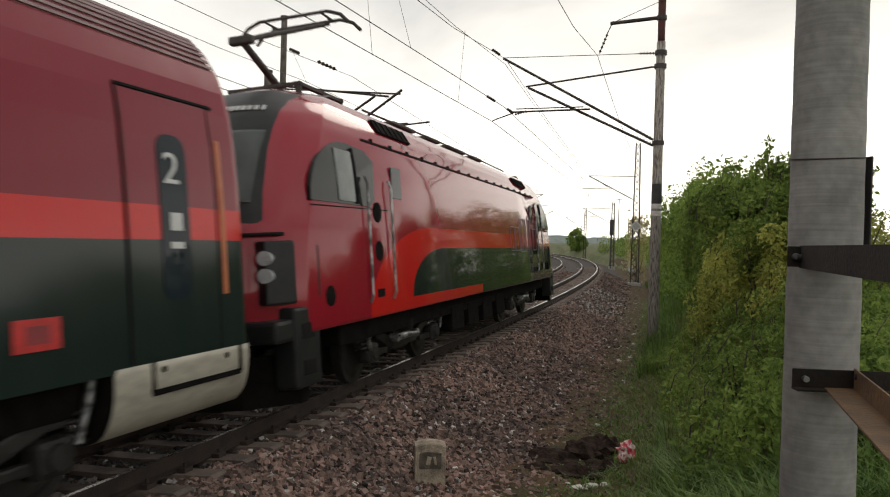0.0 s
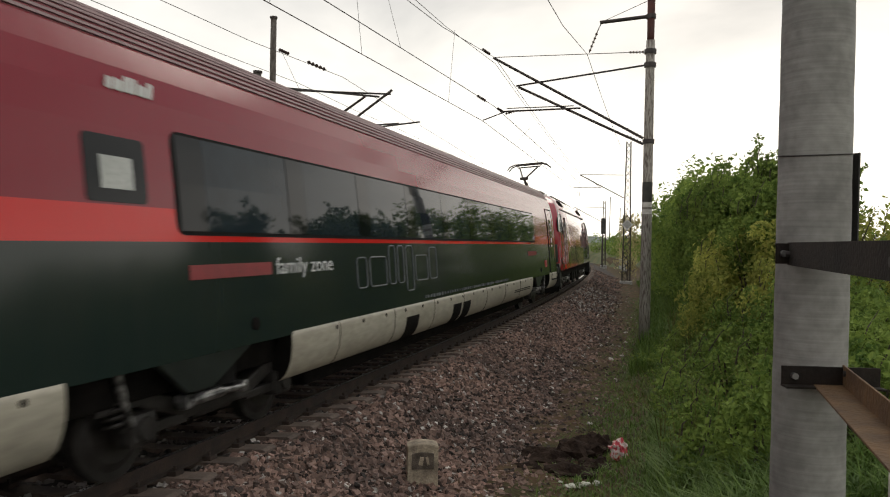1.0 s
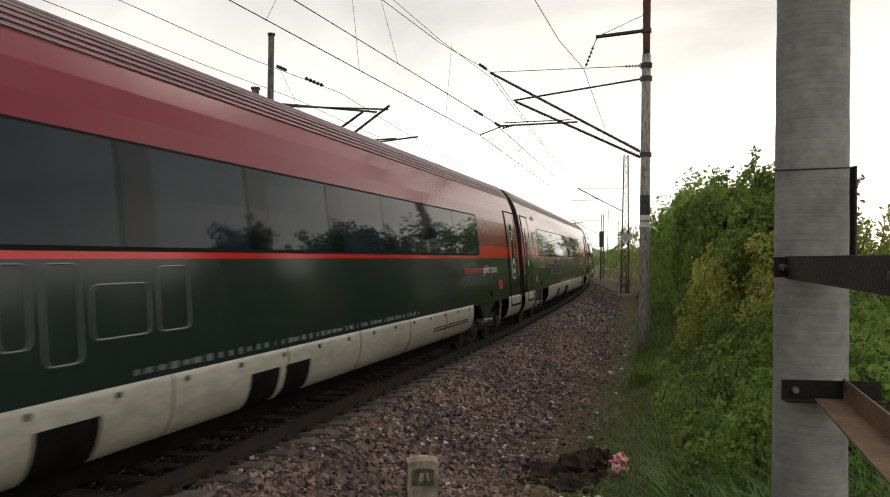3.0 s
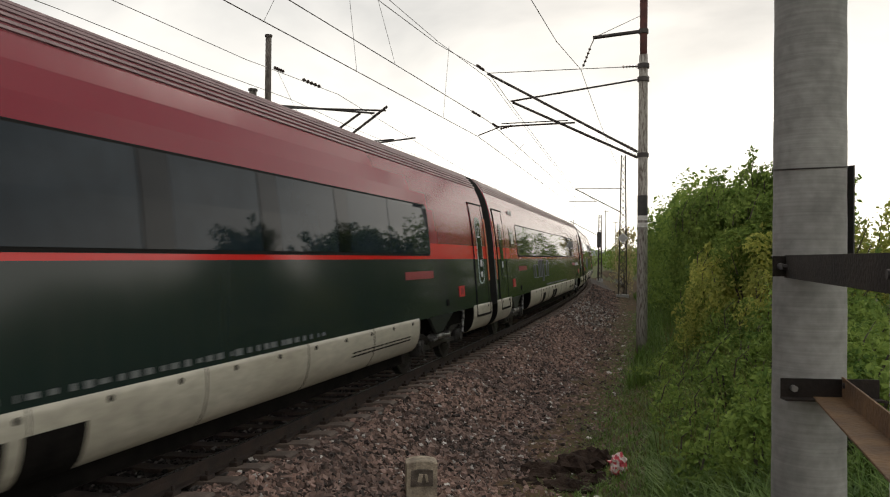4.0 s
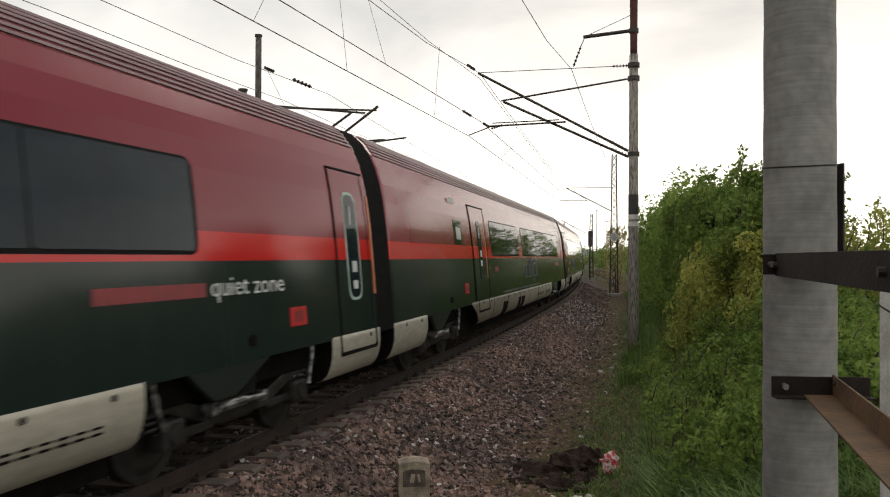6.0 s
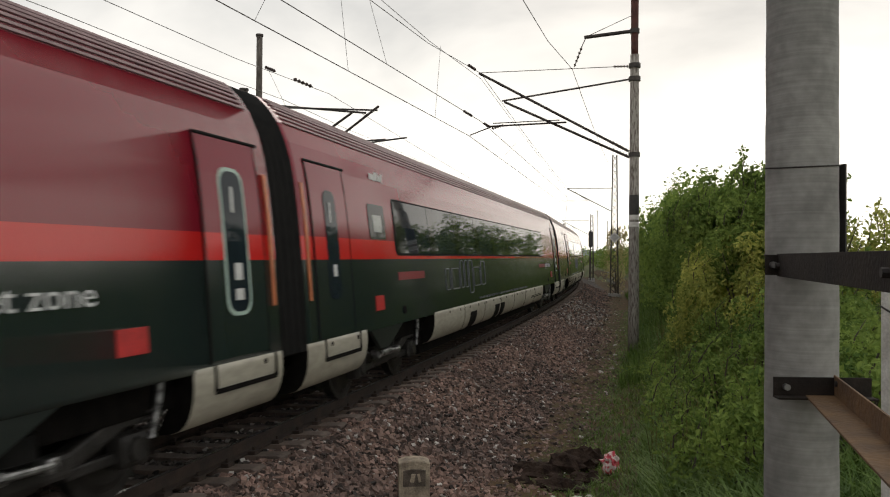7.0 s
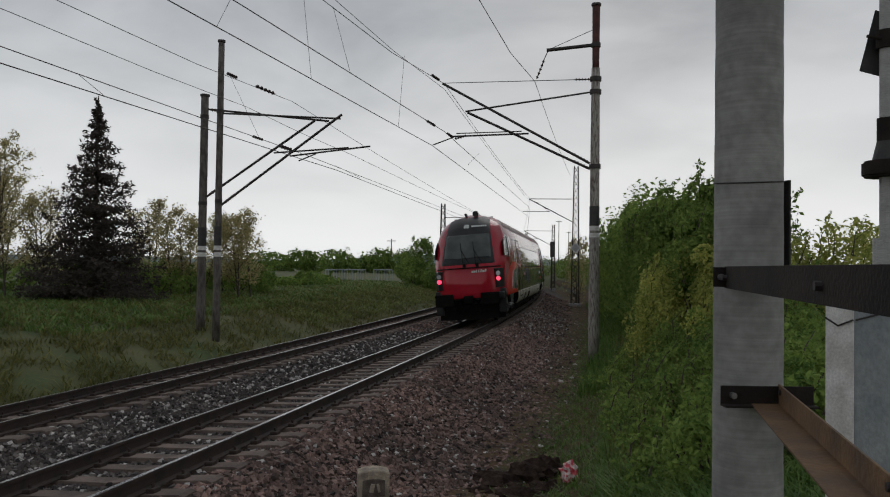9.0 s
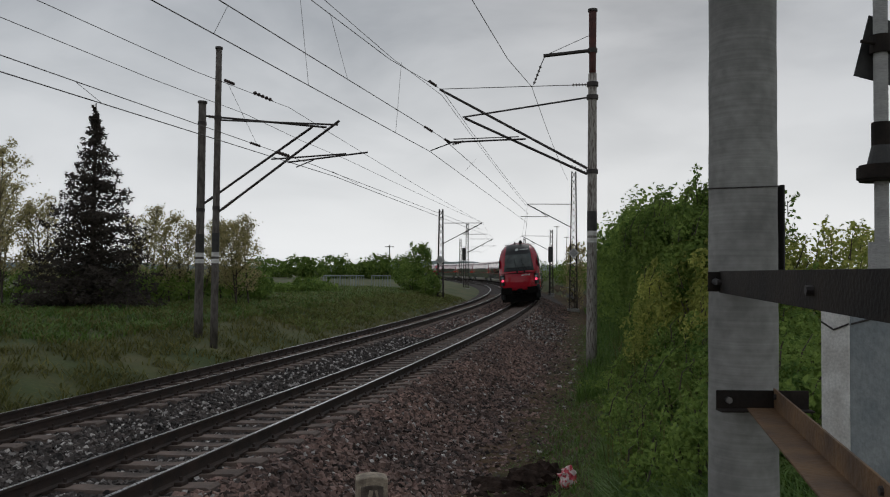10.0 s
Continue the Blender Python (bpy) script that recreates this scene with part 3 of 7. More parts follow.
M_LENS = mat("clear_lamp_lens", (0.45, 0.47, 0.48), (0.35, 0.37, 0.38), 6, 0.12, coat=0.5)
M_DOOR_GREEN = mat("pale_green_outline", (0.42, 0.55, 0.48), (0.36, 0.48, 0.42), 6, 0.5)

HALF = [(1.405, 1.02), (1.41, 1.35), (1.41, 1.8), (1.41, 2.2), (1.40, 2.65), (1.378, 3.05), (1.345, 3.35), (1.29, 3.60), (1.20, 3.85),
        (1.08, 4.05), (0.92, 4.22), (0.70, 4.32), (0.40, 4.39), (0.0, 4.43)]


def half_w(z):
    zs, xs = [p[1] for p in HALF], [p[0] for p in HALF]
    return float(np.interp(z, zs, xs))


def section(y, k=1.0, low=1.02):
    right = [(x * k, y, low + (z - 1.02) * (1 if z < 1.1 else 1) * (1 if k == 1 else 0.985)) for x, z in HALF]
    left = [(-x, yy, z) for x, yy, z in right[-2::-1]]
    return [(-1.2 * k, y, low - 0.05), (1.2 * k, y, low - 0.05)] + right + left


L_CAR = 13.1


def side_patch(d0, d1, z0, z1, out=0.006, side=1, n=6, round_=0.0):
    """A sheet on the car's side from d0 to d1 behind its front and z0 to z1 high; it has a turned-in edge."""
    bm = bmesh.new()
    ys = [L_CAR - d0, L_CAR - d1]
    corner = round_
    outline = []
    if corner:
        for cy, cz, a0 in ((ys[0] - corner, z1 - corner, 0), (ys[1] + corner, z1 - corner, 90), (ys[1] + corner, z0 + corner, 180), (ys[0] - corner, z0 + corner, 270)):
            for k in range(5):
                a = radians(a0 + 22.5 * k)
                outline.append((cy + corner * math.cos(a), cz + corner * math.sin(a)))
        zs = sorted({round(z, 4) for _, z in outline})
        rows = []
        for z in zs:
            yy = [o[0] for o in outline if abs(o[1] - z) < 1e-3]
            rows.append((z, min(yy), max(yy)))
        extra = [z0 + (z1 - z0) * i / n for i in range(1, n)]
        for z in extra:
            if z0 + corner < z < z1 - corner:
                rows.append((z, ys[1], ys[0]))
        rows.sort()
    else:
        rows = [(z0 + (z1 - z0) * i / n, ys[1], ys[0]) for i in range(n + 1)]
    prev = None
    for z, a, b in rows:
        w = half_w(z)
        x, xi = side * (w + out), side * (w - 0.02)
        cur = [bm.verts.new((xi, a, z)), bm.verts.new((x, a, z)), bm.verts.new((x, b, z)), bm.verts.new((xi, b, z))]
        if prev:
            for i in range(3):
                bm.faces.new((prev[i], prev[i + 1], cur[i + 1], cur[i]))
        else:
            bm.faces.new(cur)
        prev = cur
    bm.faces.new(prev)
    bmesh.ops.recalc_face_normals(bm, faces=bm.faces)
    return bm


def side_text(word, d_left, z, size, material, parent, side=1, h_scale=1.0):
    cu = bpy.data.curves.new("lettering", "FONT")
    cu.body, cu.size, cu.extrude, cu.resolution_u = word, size, 0.003, 3
    cu.materials.append(material)
    ob = new("lettering", cu)
    ob.parent = parent
    x = half_w(z + size * 0.3) + 0.009
    ob.matrix_basis = Matrix(((0, 0, side, side * x), (side, 0, 0, L_CAR - d_left if side > 0 else -(L_CAR - d_left)), (0, 1, 0, z), (0, 0, 0, 1))) @ Matrix.Diagonal((h_scale, 1, 1, 1))
    return ob


def bars_on_side(bm, d0, d1, z0, z1, count, rng, x_out=0.008):
    """Unreadable small print: a row of plain bars."""
    w = (d1 - d0) / count
    for i in range(count):
        a = d0 + i * w + w * 0.1
        b = a + w * (0.12 + 0.72 * rng.random())
        zc, h = (z0 + z1) / 2, (z1 - z0) * (0.6 + 0.4 * rng.random())
        add_box(bm, (half_w(zc) + x_out, L_CAR - (a + b) / 2, zc), (0.006, b - a, h))


def make_bogie(parent, y, half_axle=1.25):
    """Welded frame, axle boxes, coil and air springs, disc-braked wheelsets and dampers."""
    b = empty("bogie")
    b.parent = parent
    b.matrix_basis = pose(0, y, 0)
    bm = bmesh.new()
    for sx in (-1, 1):
        add_box(bm, (sx * 1.02, 0, 0.50), (0.20, 1.2, 0.20), bevel=0.04)
        for sy in (-1, 1):
            add_box(bm, (sx * 1.02, sy * 0.85, 0.60), (0.18, 0.75, 0.16), Matrix.Rotation(sy * 0.32, 4, "X"), bevel=0.03)
            add_box(bm, (sx * 1.02, sy * (half_axle + 0.18), 0.72), (0.18, 0.62, 0.14), bevel=0.03)
    add_box(bm, (0, 0, 0.56), (2.1, 0.7, 0.42), bevel=0.05)
    add_box(bm, (0, 0, 0.80), (1.7, 3.4, 0.16), bevel=0.03)
    part("bogie_frame", bm, M_BOGIE, b, "grimy welded bogie frame")
    for sx in (-1, 1):
        part("air_spring", add_rod(rod((sx * 1.0, 0, 0.66), (sx * 1.0, 0, 0.84), 0.27, 18), (sx * 1.0, 0, 0.84), (sx * 1.0, 0, 1.0), 0.22, 18), M_RUBBER, b, "black rubber air spring")
        for sy in (-1, 1):
            bm = box((sx * 1.08, sy * half_axle, 0.46), (0.22, 0.36, 0.30), bevel=0.06)
            add_rod(bm, (sx * 1.17, sy * half_axle, 0.46), (sx * 1.22, sy * half_axle, 0.46), 0.12, 14, 0.10)
            add_box(bm, (sx * 1.06, sy * (half_axle - 0.42), 0.42), (0.10, 0.6, 0.10), bevel=0.02)
            part("axle_box", bm, M_BOGIE, b, "grimy axle box")
            pts = [(sx * 1.08 + 0.085 * math.cos(k * 1.05), sy * (half_axle + 0.26) + 0.085 * math.sin(k * 1.05), 0.50 + k * 0.0105) for k in range(25)]
            part("coil_spring", sweep(pts, 0.018, 5), M_BOGIE, b, "dark coil spring")
            part("wheel", add_rod(rod((sx * 0.69, sy * half_axle, 0.46), (sx * 0.82, sy * half_axle, 0.46), 0.46, 28), (sx * 0.82, sy * half_axle, 0.46), (sx * 0.86, sy * half_axle, 0.46), 0.38, 28, 0.30), M_BOGIE, b)
            out = sy * (half_axle + 0.28)
            part("spring_damper", add_rod(rod((sx * 1.20, out - sy * 0.10, 0.52), (sx * 1.20, out, 0.78), 0.030, 10), (sx * 1.20, out, 0.78), (sx * 1.20, out + sy * 0.06, 1.0), 0.042, 10), M_DAMPER, b, "worn slanting damper")
    for sy in (-1, 1):
        bm = rod((-0.7, sy * half_axle, 0.46), (0.7, sy * half_axle, 0.46), 0.09, 12)
        for x in (-0.42, 0.0, 0.42):
            add_rod(bm, (x - 0.06, sy * half_axle, 0.46), (x + 0.06, sy * half_axle, 0.46), 0.32, 20)
        part("axle", bm, M_BOGIE, b, "axle with brake discs")
    for sx in (-1, 1):
        bm = rod((sx * 1.27, -0.72, 0.60), (sx * 1.27, -0.20, 0.60), 0.055, 12)
        add_rod(bm, (sx * 1.27, -0.20, 0.60), (sx * 1.27, 0.22, 0.58), 0.032, 10)
        add_box(bm, (sx * 1.22, -0.74, 0.60), (0.14, 0.10, 0.14), bevel=0.02)
        add_box(bm, (sx * 1.22, 0.24, 0.58), (0.14, 0.10, 0.12), bevel=0.02)
        part("yaw_damper", bm, M_DAMPER, b, "worn steel yaw damper")
    return b


def make_skirt(parent, d0, d1, steps=(), vents=(), slits=(), slant=0.0):
    prof = [(1.30, 1.06), (1.412, 1.055), (1.418, 1.0), (1.417, 0.93), (1.412, 0.86), (1.40, 0.78), (1.378, 0.70), (1.345, 0.62), (1.30, 0.55), (1.23, 0.49), (1.12, 0.46), (0.95, 0.45)]
    for side in (1, -1):
        secs = []
        for d in (d0, d0 + 0.03, d1 - 0.03, d1):
            tuck = 0.02 if d in (d0, d1) else 0
            secs.append([(side * (x - tuck), L_CAR - (d if d < d1 - 0.1 else d + slant * (z - 1.06) * 2.5), z) for x, z in prof])
        sk = part("skirt", loft(secs), [M_SKIRT, M_UNDER], parent, "cream-white lower side skirt", smooth=False)
        # end caps are coloured near-black, so they look shaded instead of lit
        sk.data.polygons.foreach_set("material_index", [0 if len(q.vertices) == 4 else 1 for q in sk.data.polygons])
        sk.data.polygons.foreach_set("use_smooth", [len(q.vertices) == 4 for q in sk.data.polygons])
        if side < 0:
            continue
        # upright joints between the skirt's panels
        for i in range(1, int((d1 - d0) / 2.1) + 1):
            d = d0 + i * 2.1
            if d < d1 - 0.4:
                bm = bmesh.new()
                for (xa, za), (xb, zb) in zip(prof[1:9], prof[2:10]):
                    add_rod(bm, (xa + 0.001, L_CAR - d, za), (xb + 0.001, L_CAR - d, zb), 0.006, 4)
                part("panel_joint", bm, M_UNDER, sk)
        # a seam and bolt heads along the upper edge
        k = int((d1 - d0) / 0.9)
        for i in range(k):
            d = d0 + 0.4 + i * 0.9
            if i == 0:
                bolt = part("bolt", rod((1.412, 0, 0.985), (1.426, 0, 0.985), 0.03, 8), M_UNDER, sk)
            else:
                bolt = new("bolt", bolt.data)
                bolt.parent = sk
            bolt.matrix_basis = pose(0, L_CAR - d, 0)
        # near-black plates; the openings' shade is in their colour
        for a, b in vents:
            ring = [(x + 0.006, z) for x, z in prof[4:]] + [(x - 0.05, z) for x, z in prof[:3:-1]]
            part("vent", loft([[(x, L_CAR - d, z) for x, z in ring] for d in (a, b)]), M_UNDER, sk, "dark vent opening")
        # near-black bars draw the shaded grooves round the step
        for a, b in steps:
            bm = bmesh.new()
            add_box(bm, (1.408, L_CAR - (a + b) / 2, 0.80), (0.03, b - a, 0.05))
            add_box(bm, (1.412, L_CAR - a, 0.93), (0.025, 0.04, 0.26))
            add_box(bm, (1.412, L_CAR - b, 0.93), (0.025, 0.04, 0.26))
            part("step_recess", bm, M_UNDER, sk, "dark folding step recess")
        for a, b in slits:
            bm = bmesh.new()
            for i in range(14):
                for r in (0, 1):
                    dd = a + (b - a) * (i + 0.5) / 14
                    add_box(bm, (1.398 - 0.008 * r, L_CAR - dd, 0.78 - 0.05 * r), (0.02, (b - a) / 20, 0.02))
            part("louvres", bm, M_UNDER, sk)


def make_door(parent, d0, d1, number, icons, outline=False, orange_at=None, side=1):
    """A plug door with its seam, the tall pane and the class number."""
    leaf = part("door", side_patch(d0, d1, 1.10, 3.38, 0.008), parent.get("paint_obj") or CUR_PAINT[0], parent, "flush plug door")
    bm = bmesh.new()
    for d in (d0, d1):
        for i in range(8):
            za, zb = 1.08 + i * 0.29, 1.08 + (i + 1) * 0.29
            add_rod(bm, (half_w(za) + 0.006, L_CAR - d, za), (half_w(zb) + 0.006, L_CAR - d, zb), 0.017 if d == d1 else 0.010, 6)
    add_rod(bm, (half_w(3.4) + 0.008, L_CAR - d0 + 0.08, 3.4), (half_w(3.4) + 0.008, L_CAR - d1, 3.4), 0.02, 6)
    part("door_seal", bm, M_RUBBER, leaf, "black rubber door seal")
    dm = (d0 + d1) / 2
    if outline:
        part("pane_outline", side_patch(dm - 0.23, dm + 0.23, 1.52, 3.08, 0.013, round_=0.16), M_DOOR_GREEN, leaf, "pale outline round the pane")
    part("door_pane", side_patch(dm - 0.19, dm + 0.19, 1.56, 3.04, 0.017, round_=0.14), M_GLASS, leaf, "tall dark door pane")
    t = side_text(number, dm + 0.15, 2.60, 0.40, M_LETTER, parent, h_scale=1.2)
    t.parent = leaf
    t.matrix_basis = Matrix.Translation((0.012, 0, 0)) @ t.matrix_basis
    for z, w, h in icons:
        part("pictogram", box((half_w(z) + 0.021, L_CAR - dm, z), (0.006, w, h), bevel=0.002), M_LETTER, leaf)
    if orange_at is not None:
        part("orange_strip", side_patch(orange_at - 0.035, orange_at + 0.035, 1.58, 3.08, 0.012), M_ORANGE, leaf, "orange vertical marking")
    return leaf


CUR_PAINT = [M_COACH]


def make_windows(parent, bounds, z0=2.20, z1=3.10):
    part("window_band", side_patch(bounds[0] - 0.05, bounds[-1] + 0.05, z0 - 0.04, z1 + 0.03, 0.004, round_=0.12), M_RUBBER, parent, "black window surround")
    part("window_band", side_patch(bounds[0] - 0.05, bounds[-1] + 0.05, z0 - 0.04, z1 + 0.03, 0.004, -1, round_=0.12), M_RUBBER, parent, "black window surround")
    for k, (a, b) in enumerate(zip(bounds[:-1], bounds[1:])):
        post = 0.42 if k and b - a > 1.5 else 0.0
        for side in (1, -1):
            part("window_pane", side_patch(a + 0.012, b - 0.012 - post, z0, z1, 0.010, side, round_=0.0 if post else 0.05), M_GLASS, parent, "dark blue-grey tinted pane")
            if post:
                part("window_pillar", side_patch(b - post - 0.01, b - 0.012, z0, z1, 0.009, side), M_PILLAR, parent, "black glazed pillar")


def logo_outline(parent, d_left, d_right, z0, z1):
    """The big outlined mark: a row of rounded outline shapes."""
    spec = [(0.09, 0.0, 0.72), (0.17, 0.0, 0.72), (0.07, 0.0, 1.0), (0.07, 0.0, 1.0), (0.09, -0.25, 1.0), (0.17, 0.0, 0.72), (0.11, 0.0, 0.95)]
    total = sum(s[0] for s in spec) + 0.03 * 6
    d, k = d_left, (d_left - d_right) / total
    bm = bmesh.new()
    H = z1 - z0
    for w, lo, hi in spec:
        a, b = d, d - w * k
        za, zb = z0 + lo * H, z0 + hi * H
        pts = []
        r = min(0.07, (a - b) * 0.3)
        for cy, cz, a0 in ((L_CAR - b - r, zb - r, 0), (L_CAR - a + r, zb - r, 90), (L_CAR - a + r, za + r, 180), (L_CAR - b - r, za + r, 270)):
            for q in range(4):
                an = radians(a0 + 30 * q)
                pts.append((half_w(cz) + 0.006, cy + r * math.cos(an), cz + r * math.sin(an)))
        add_path(bm, pts + pts[:1], 0.010, 4)
        d = b - 0.03 * k
    part("outline_mark", bm, M_LETTER_GREY, parent, "large grey outlined mark")


def word_blocks(parent, d_left, z, length, h, material):
    """A small brand mark drawn as slanted blocks."""
    bm = bmesh.new()
    widths = [0.12, 0.17, 0.07, 0.07, 0.09, 0.17, 0.12]
    d = d_left
    for i, w in enumerate(widths):
        w *= length / 0.97
        hh = h * (1.25 if i in (2, 3, 4, 6) else 0.9)
        add_box(bm, (half_w(z) + 0.008, L_CAR - d + w / 2, z + hh / 2), (0.006, w * 0.8, hh), Matrix.Rotation(-0.2, 4, "X"))
        d -= w
    part("small_mark", bm, material, parent, "small white mark")


def make_gangway(parent, y):
    bm = None
    secs = []
    for i in range(9):
        k = 0.97 if i % 2 else 0.996
        yy = y + 0.66 * i / 8
        secs.append([(x * k, yy, 0.93 + (z - 0.97) * (1.0 if i % 2 else 1.012)) for x, _, z in section(0)])
    part("gangway_bellows", loft(secs), M_RUBBER, parent, "black folded gangway bellows")


def roof_ribs(parent, y0, y1):
    for side in (1, -1):
        for z in (3.86, 3.93, 4.0, 4.065, 4.125, 4.18):
            w = float(np.interp(z, [p[1] for p in HALF], [p[0] for p in HALF]))
            part("roof_rib", add_box(bmesh.new(), (side * w, (y0 + y1) / 2, z + 0.008), (0.045, y1 - y0, 0.024)), M_RIB, parent)


def make_fairings(e):
    for yb, k in ((9.5, -1), (-9.5, -1)):
        for s in (1, -1):
            bm = bmesh.new()
            v = [bm.verts.new((s * (1.40 if z > 1 else 1.36), yb + k * a, z)) for a, z in ((1.35, 1.06), (-0.30, 1.06), (0.45, 0.70), (0.85, 0.70))]
            w = [bm.verts.new((q.co.x - s * 0.06, q.co.y, q.co.z)) for q in v]
            bm.faces.new(v); bm.faces.new(w[::-1])
            for i in range(4):
                bm.faces.new((v[i], w[i], w[(i + 1) % 4], v[(i + 1) % 4]))
            bmesh.ops.recalc_face_normals(bm, faces=bm.faces)
            part("bogie_fairing", bm, M_FAIRING, e, "dark green fairing over the bogie")


def make_coach(kind, number):
    e = empty("passenger_coach")
    CUR_PAINT[0] = M_COACH
    rng = random.Random(sum(map(ord, kind)))
    secs = [section(L_CAR - d) for d in (0.15, 0.22, 6.5, 13.1, 19.7, 26.0, 26.07)]
    secs[0] = [(x * 0.99, y, z) for x, y, z in secs[0]]
    secs[-1] = [(x * 0.99, y, z) for x, y, z in secs[-1]]
    part("body", loft(secs), M_COACH, e, "maroon and dark green coach body with a red band", smooth=False)
    roof_ribs(e, -12.85, 12.85)
    # near-black boxes added below the floor to stop light leaking through
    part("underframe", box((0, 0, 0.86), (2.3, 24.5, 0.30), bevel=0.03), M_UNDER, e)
    part("light_block_trough", box((0, 0, 0.52), (2.14, 15.0, 0.50), bevel=0.05), M_UNDER, e, "near-black underfloor trough added to block light")
    if kind != "first":
        make_gangway(e, 12.93)
    for y in (9.5, -9.5):
        make_bogie(e, y)
    if kind == "mid_door":
        make_skirt(e, 0.12, 1.75)
        make_skirt(e, 5.35, 20.57, steps=((18.55, 19.77),), vents=((15.93, 16.6), (12.8, 13.35), (13.5, 14.0)), slits=((6.2, 7.5), (8.2, 9.8)), slant=0.85)
        make_skirt(e, 24.2, 26.1)
        make_windows(e, [2.4, 4.4, 6.42, 8.47, 10.5, 12.54])
        make_windows(e, [13.3, 15.5, 17.7])
        make_door(e, 18.34, 20.0, number, ((2.22, 0.16, 0.16), (1.98, 0.16, 0.14)), orange_at=18.5)
        small = (20.92, 21.66)
        part("red_panel", side_patch(20.72, 21.07, 1.30, 1.53, 0.012), M_REDBOX, e, "small red socket panel")
        part("end_door", side_patch(0.30, 1.0, 2.15, 3.40, 0.008), M_COACH, e, "narrow flush service door")
        word_blocks(e, 21.9, 3.34, 0.75, 0.11, M_LETTER)
        logo_outline(e, 12.4, 9.3, 1.45, 2.06)
        part("class_sign", side_patch(16.95, 17.47, 1.74, 1.86, 0.008), M_DULLRED, e, "dull red class sign")
        part("class_sign", side_patch(2.35, 3.9, 1.74, 1.87, 0.008), M_DULLRED, e, "dull red sign with illegible print")
    else:
        first = kind == "first"
        make_skirt(e, 0.12, 1.98 if first else 1.80, steps=((0.30, 1.55),))
        make_skirt(e, 5.5, 21.5 if first else 20.5, vents=((16.9, 17.55), (13.35, 13.95), (14.1, 14.7)), slits=((6.0, 8.4),))
        make_skirt(e, 24.95 if first else 24.1, 26.1, steps=() if first else ((24.4, 25.6),))
        end = 23.5 if first else 22.5
        n = 9
        make_windows(e, [4.66 + (end - 4.66) * i / n for i in range(n + 1)])
        if first:
            make_door(e, 0.58, 1.78, number, ((2.26, 0.16, 0.16), (2.05, 0.18, 0.06)), orange_at=0.48)
        else:
            make_door(e, 0.40, 1.50, number, ((2.0, 0.16, 0.16), (1.74, 0.15, 0.12)), outline=True, orange_at=0.24)
            make_door(e, 24.55, 25.75, number, ((1.95, 0.12, 0.16),), orange_at=25.93)
        small = (23.93, 24.65) if first else (22.98, 23.70)
        if not first:
            part("red_panel", side_patch(23.30, 23.66, 1.30, 1.53, 0.012), M_REDBOX, e, "small red socket panel")
        part("red_panel", side_patch(2.5, 2.9, 1.30, 1.53, 0.012), M_REDBOX, e, "small red socket panel")
        logo_outline(e, 19.5, 15.7, 1.45, 2.06)
        part("class_sign", side_patch(4.55, 6.07, 1.74, 1.88, 0.008), M_DULLRED, e, "dull red sign with illegible print")
        part("class_sign", side_patch(*((21.9, 23.4) if first else (21.0, 22.5)), 1.74, 1.88, 0.008), M_DULLRED, e, "dull red sign with illegible print")
        if kind == "quiet":
            side_text("quiet zone", 4.48, 1.74, 0.29, M_LETTER, e, h_scale=1.2)
        if first:
            side_text("family zone", 21.8, 1.74, 0.27, M_LETTER, e, h_scale=1.22)
        word_blocks(e, 24.3 if first else 23.4, 3.38, 0.72, 0.11, M_LETTER)
    part("end_window", side_patch(small[0], small[1], 2.42, 2.97, 0.008, round_=0.05), M_PILLAR, e, "small dark end window")
    part("frosted_pane", side_patch(small[0] + 0.17, small[1] - 0.17, 2.53, 2.80, 0.012), M_FROST, e, "small frosted pane")
    part("red_panel_socket", side_patch(2.6, 2.8, 1.35, 1.48, 0.016) if kind != "mid_door" else side_patch(20.8, 20.98, 1.35, 1.48, 0.016), M_DULLRED, e)
    bm = bmesh.new()
    bars_on_side(bm, 9.2, 16.6, 1.10, 1.17, 42, rng)
    part("small_print", bm, M_LETTER_GREY, e, "row of illegible small print")["kind"] = "stuff"
    for d in (3.75, 22.3):
        part("jacking_cap", rod((1.40, L_CAR - d, 1.23), (1.425, L_CAR - d, 1.23), 0.07, 12), M_UNDER, e)
    make_fairings(e)
    return tagged(e, "maroon and dark green coach with a red band, moving", "train coach", "coaches of the train")


# ---- noses: the cab car's and the engine's ----
NOSE_Z = [1.02, 1.2, 1.6, 2.0, 2.3, 2.45, 2.7, 2.95, 3.25, 3.55, 3.8, 4.0, 4.18, 4.32, 4.43]
NOSE_Y = [0.0, -0.04, -0.06, -0.02, 0.04, 0.10, 0.22, 0.36, 0.53, 0.75, 0.98, 1.25, 1.60, 2.0, 2.5]


def nose_back(x, z):
    """How far the skin lies behind the nose's tip, at x across and z up."""
    w = half_w(min(z, 4.35))
    return float(np.interp(z, NOSE_Z, NOSE_Y)) + 0.85 * min(1.0, abs(x) / w) ** 3.2


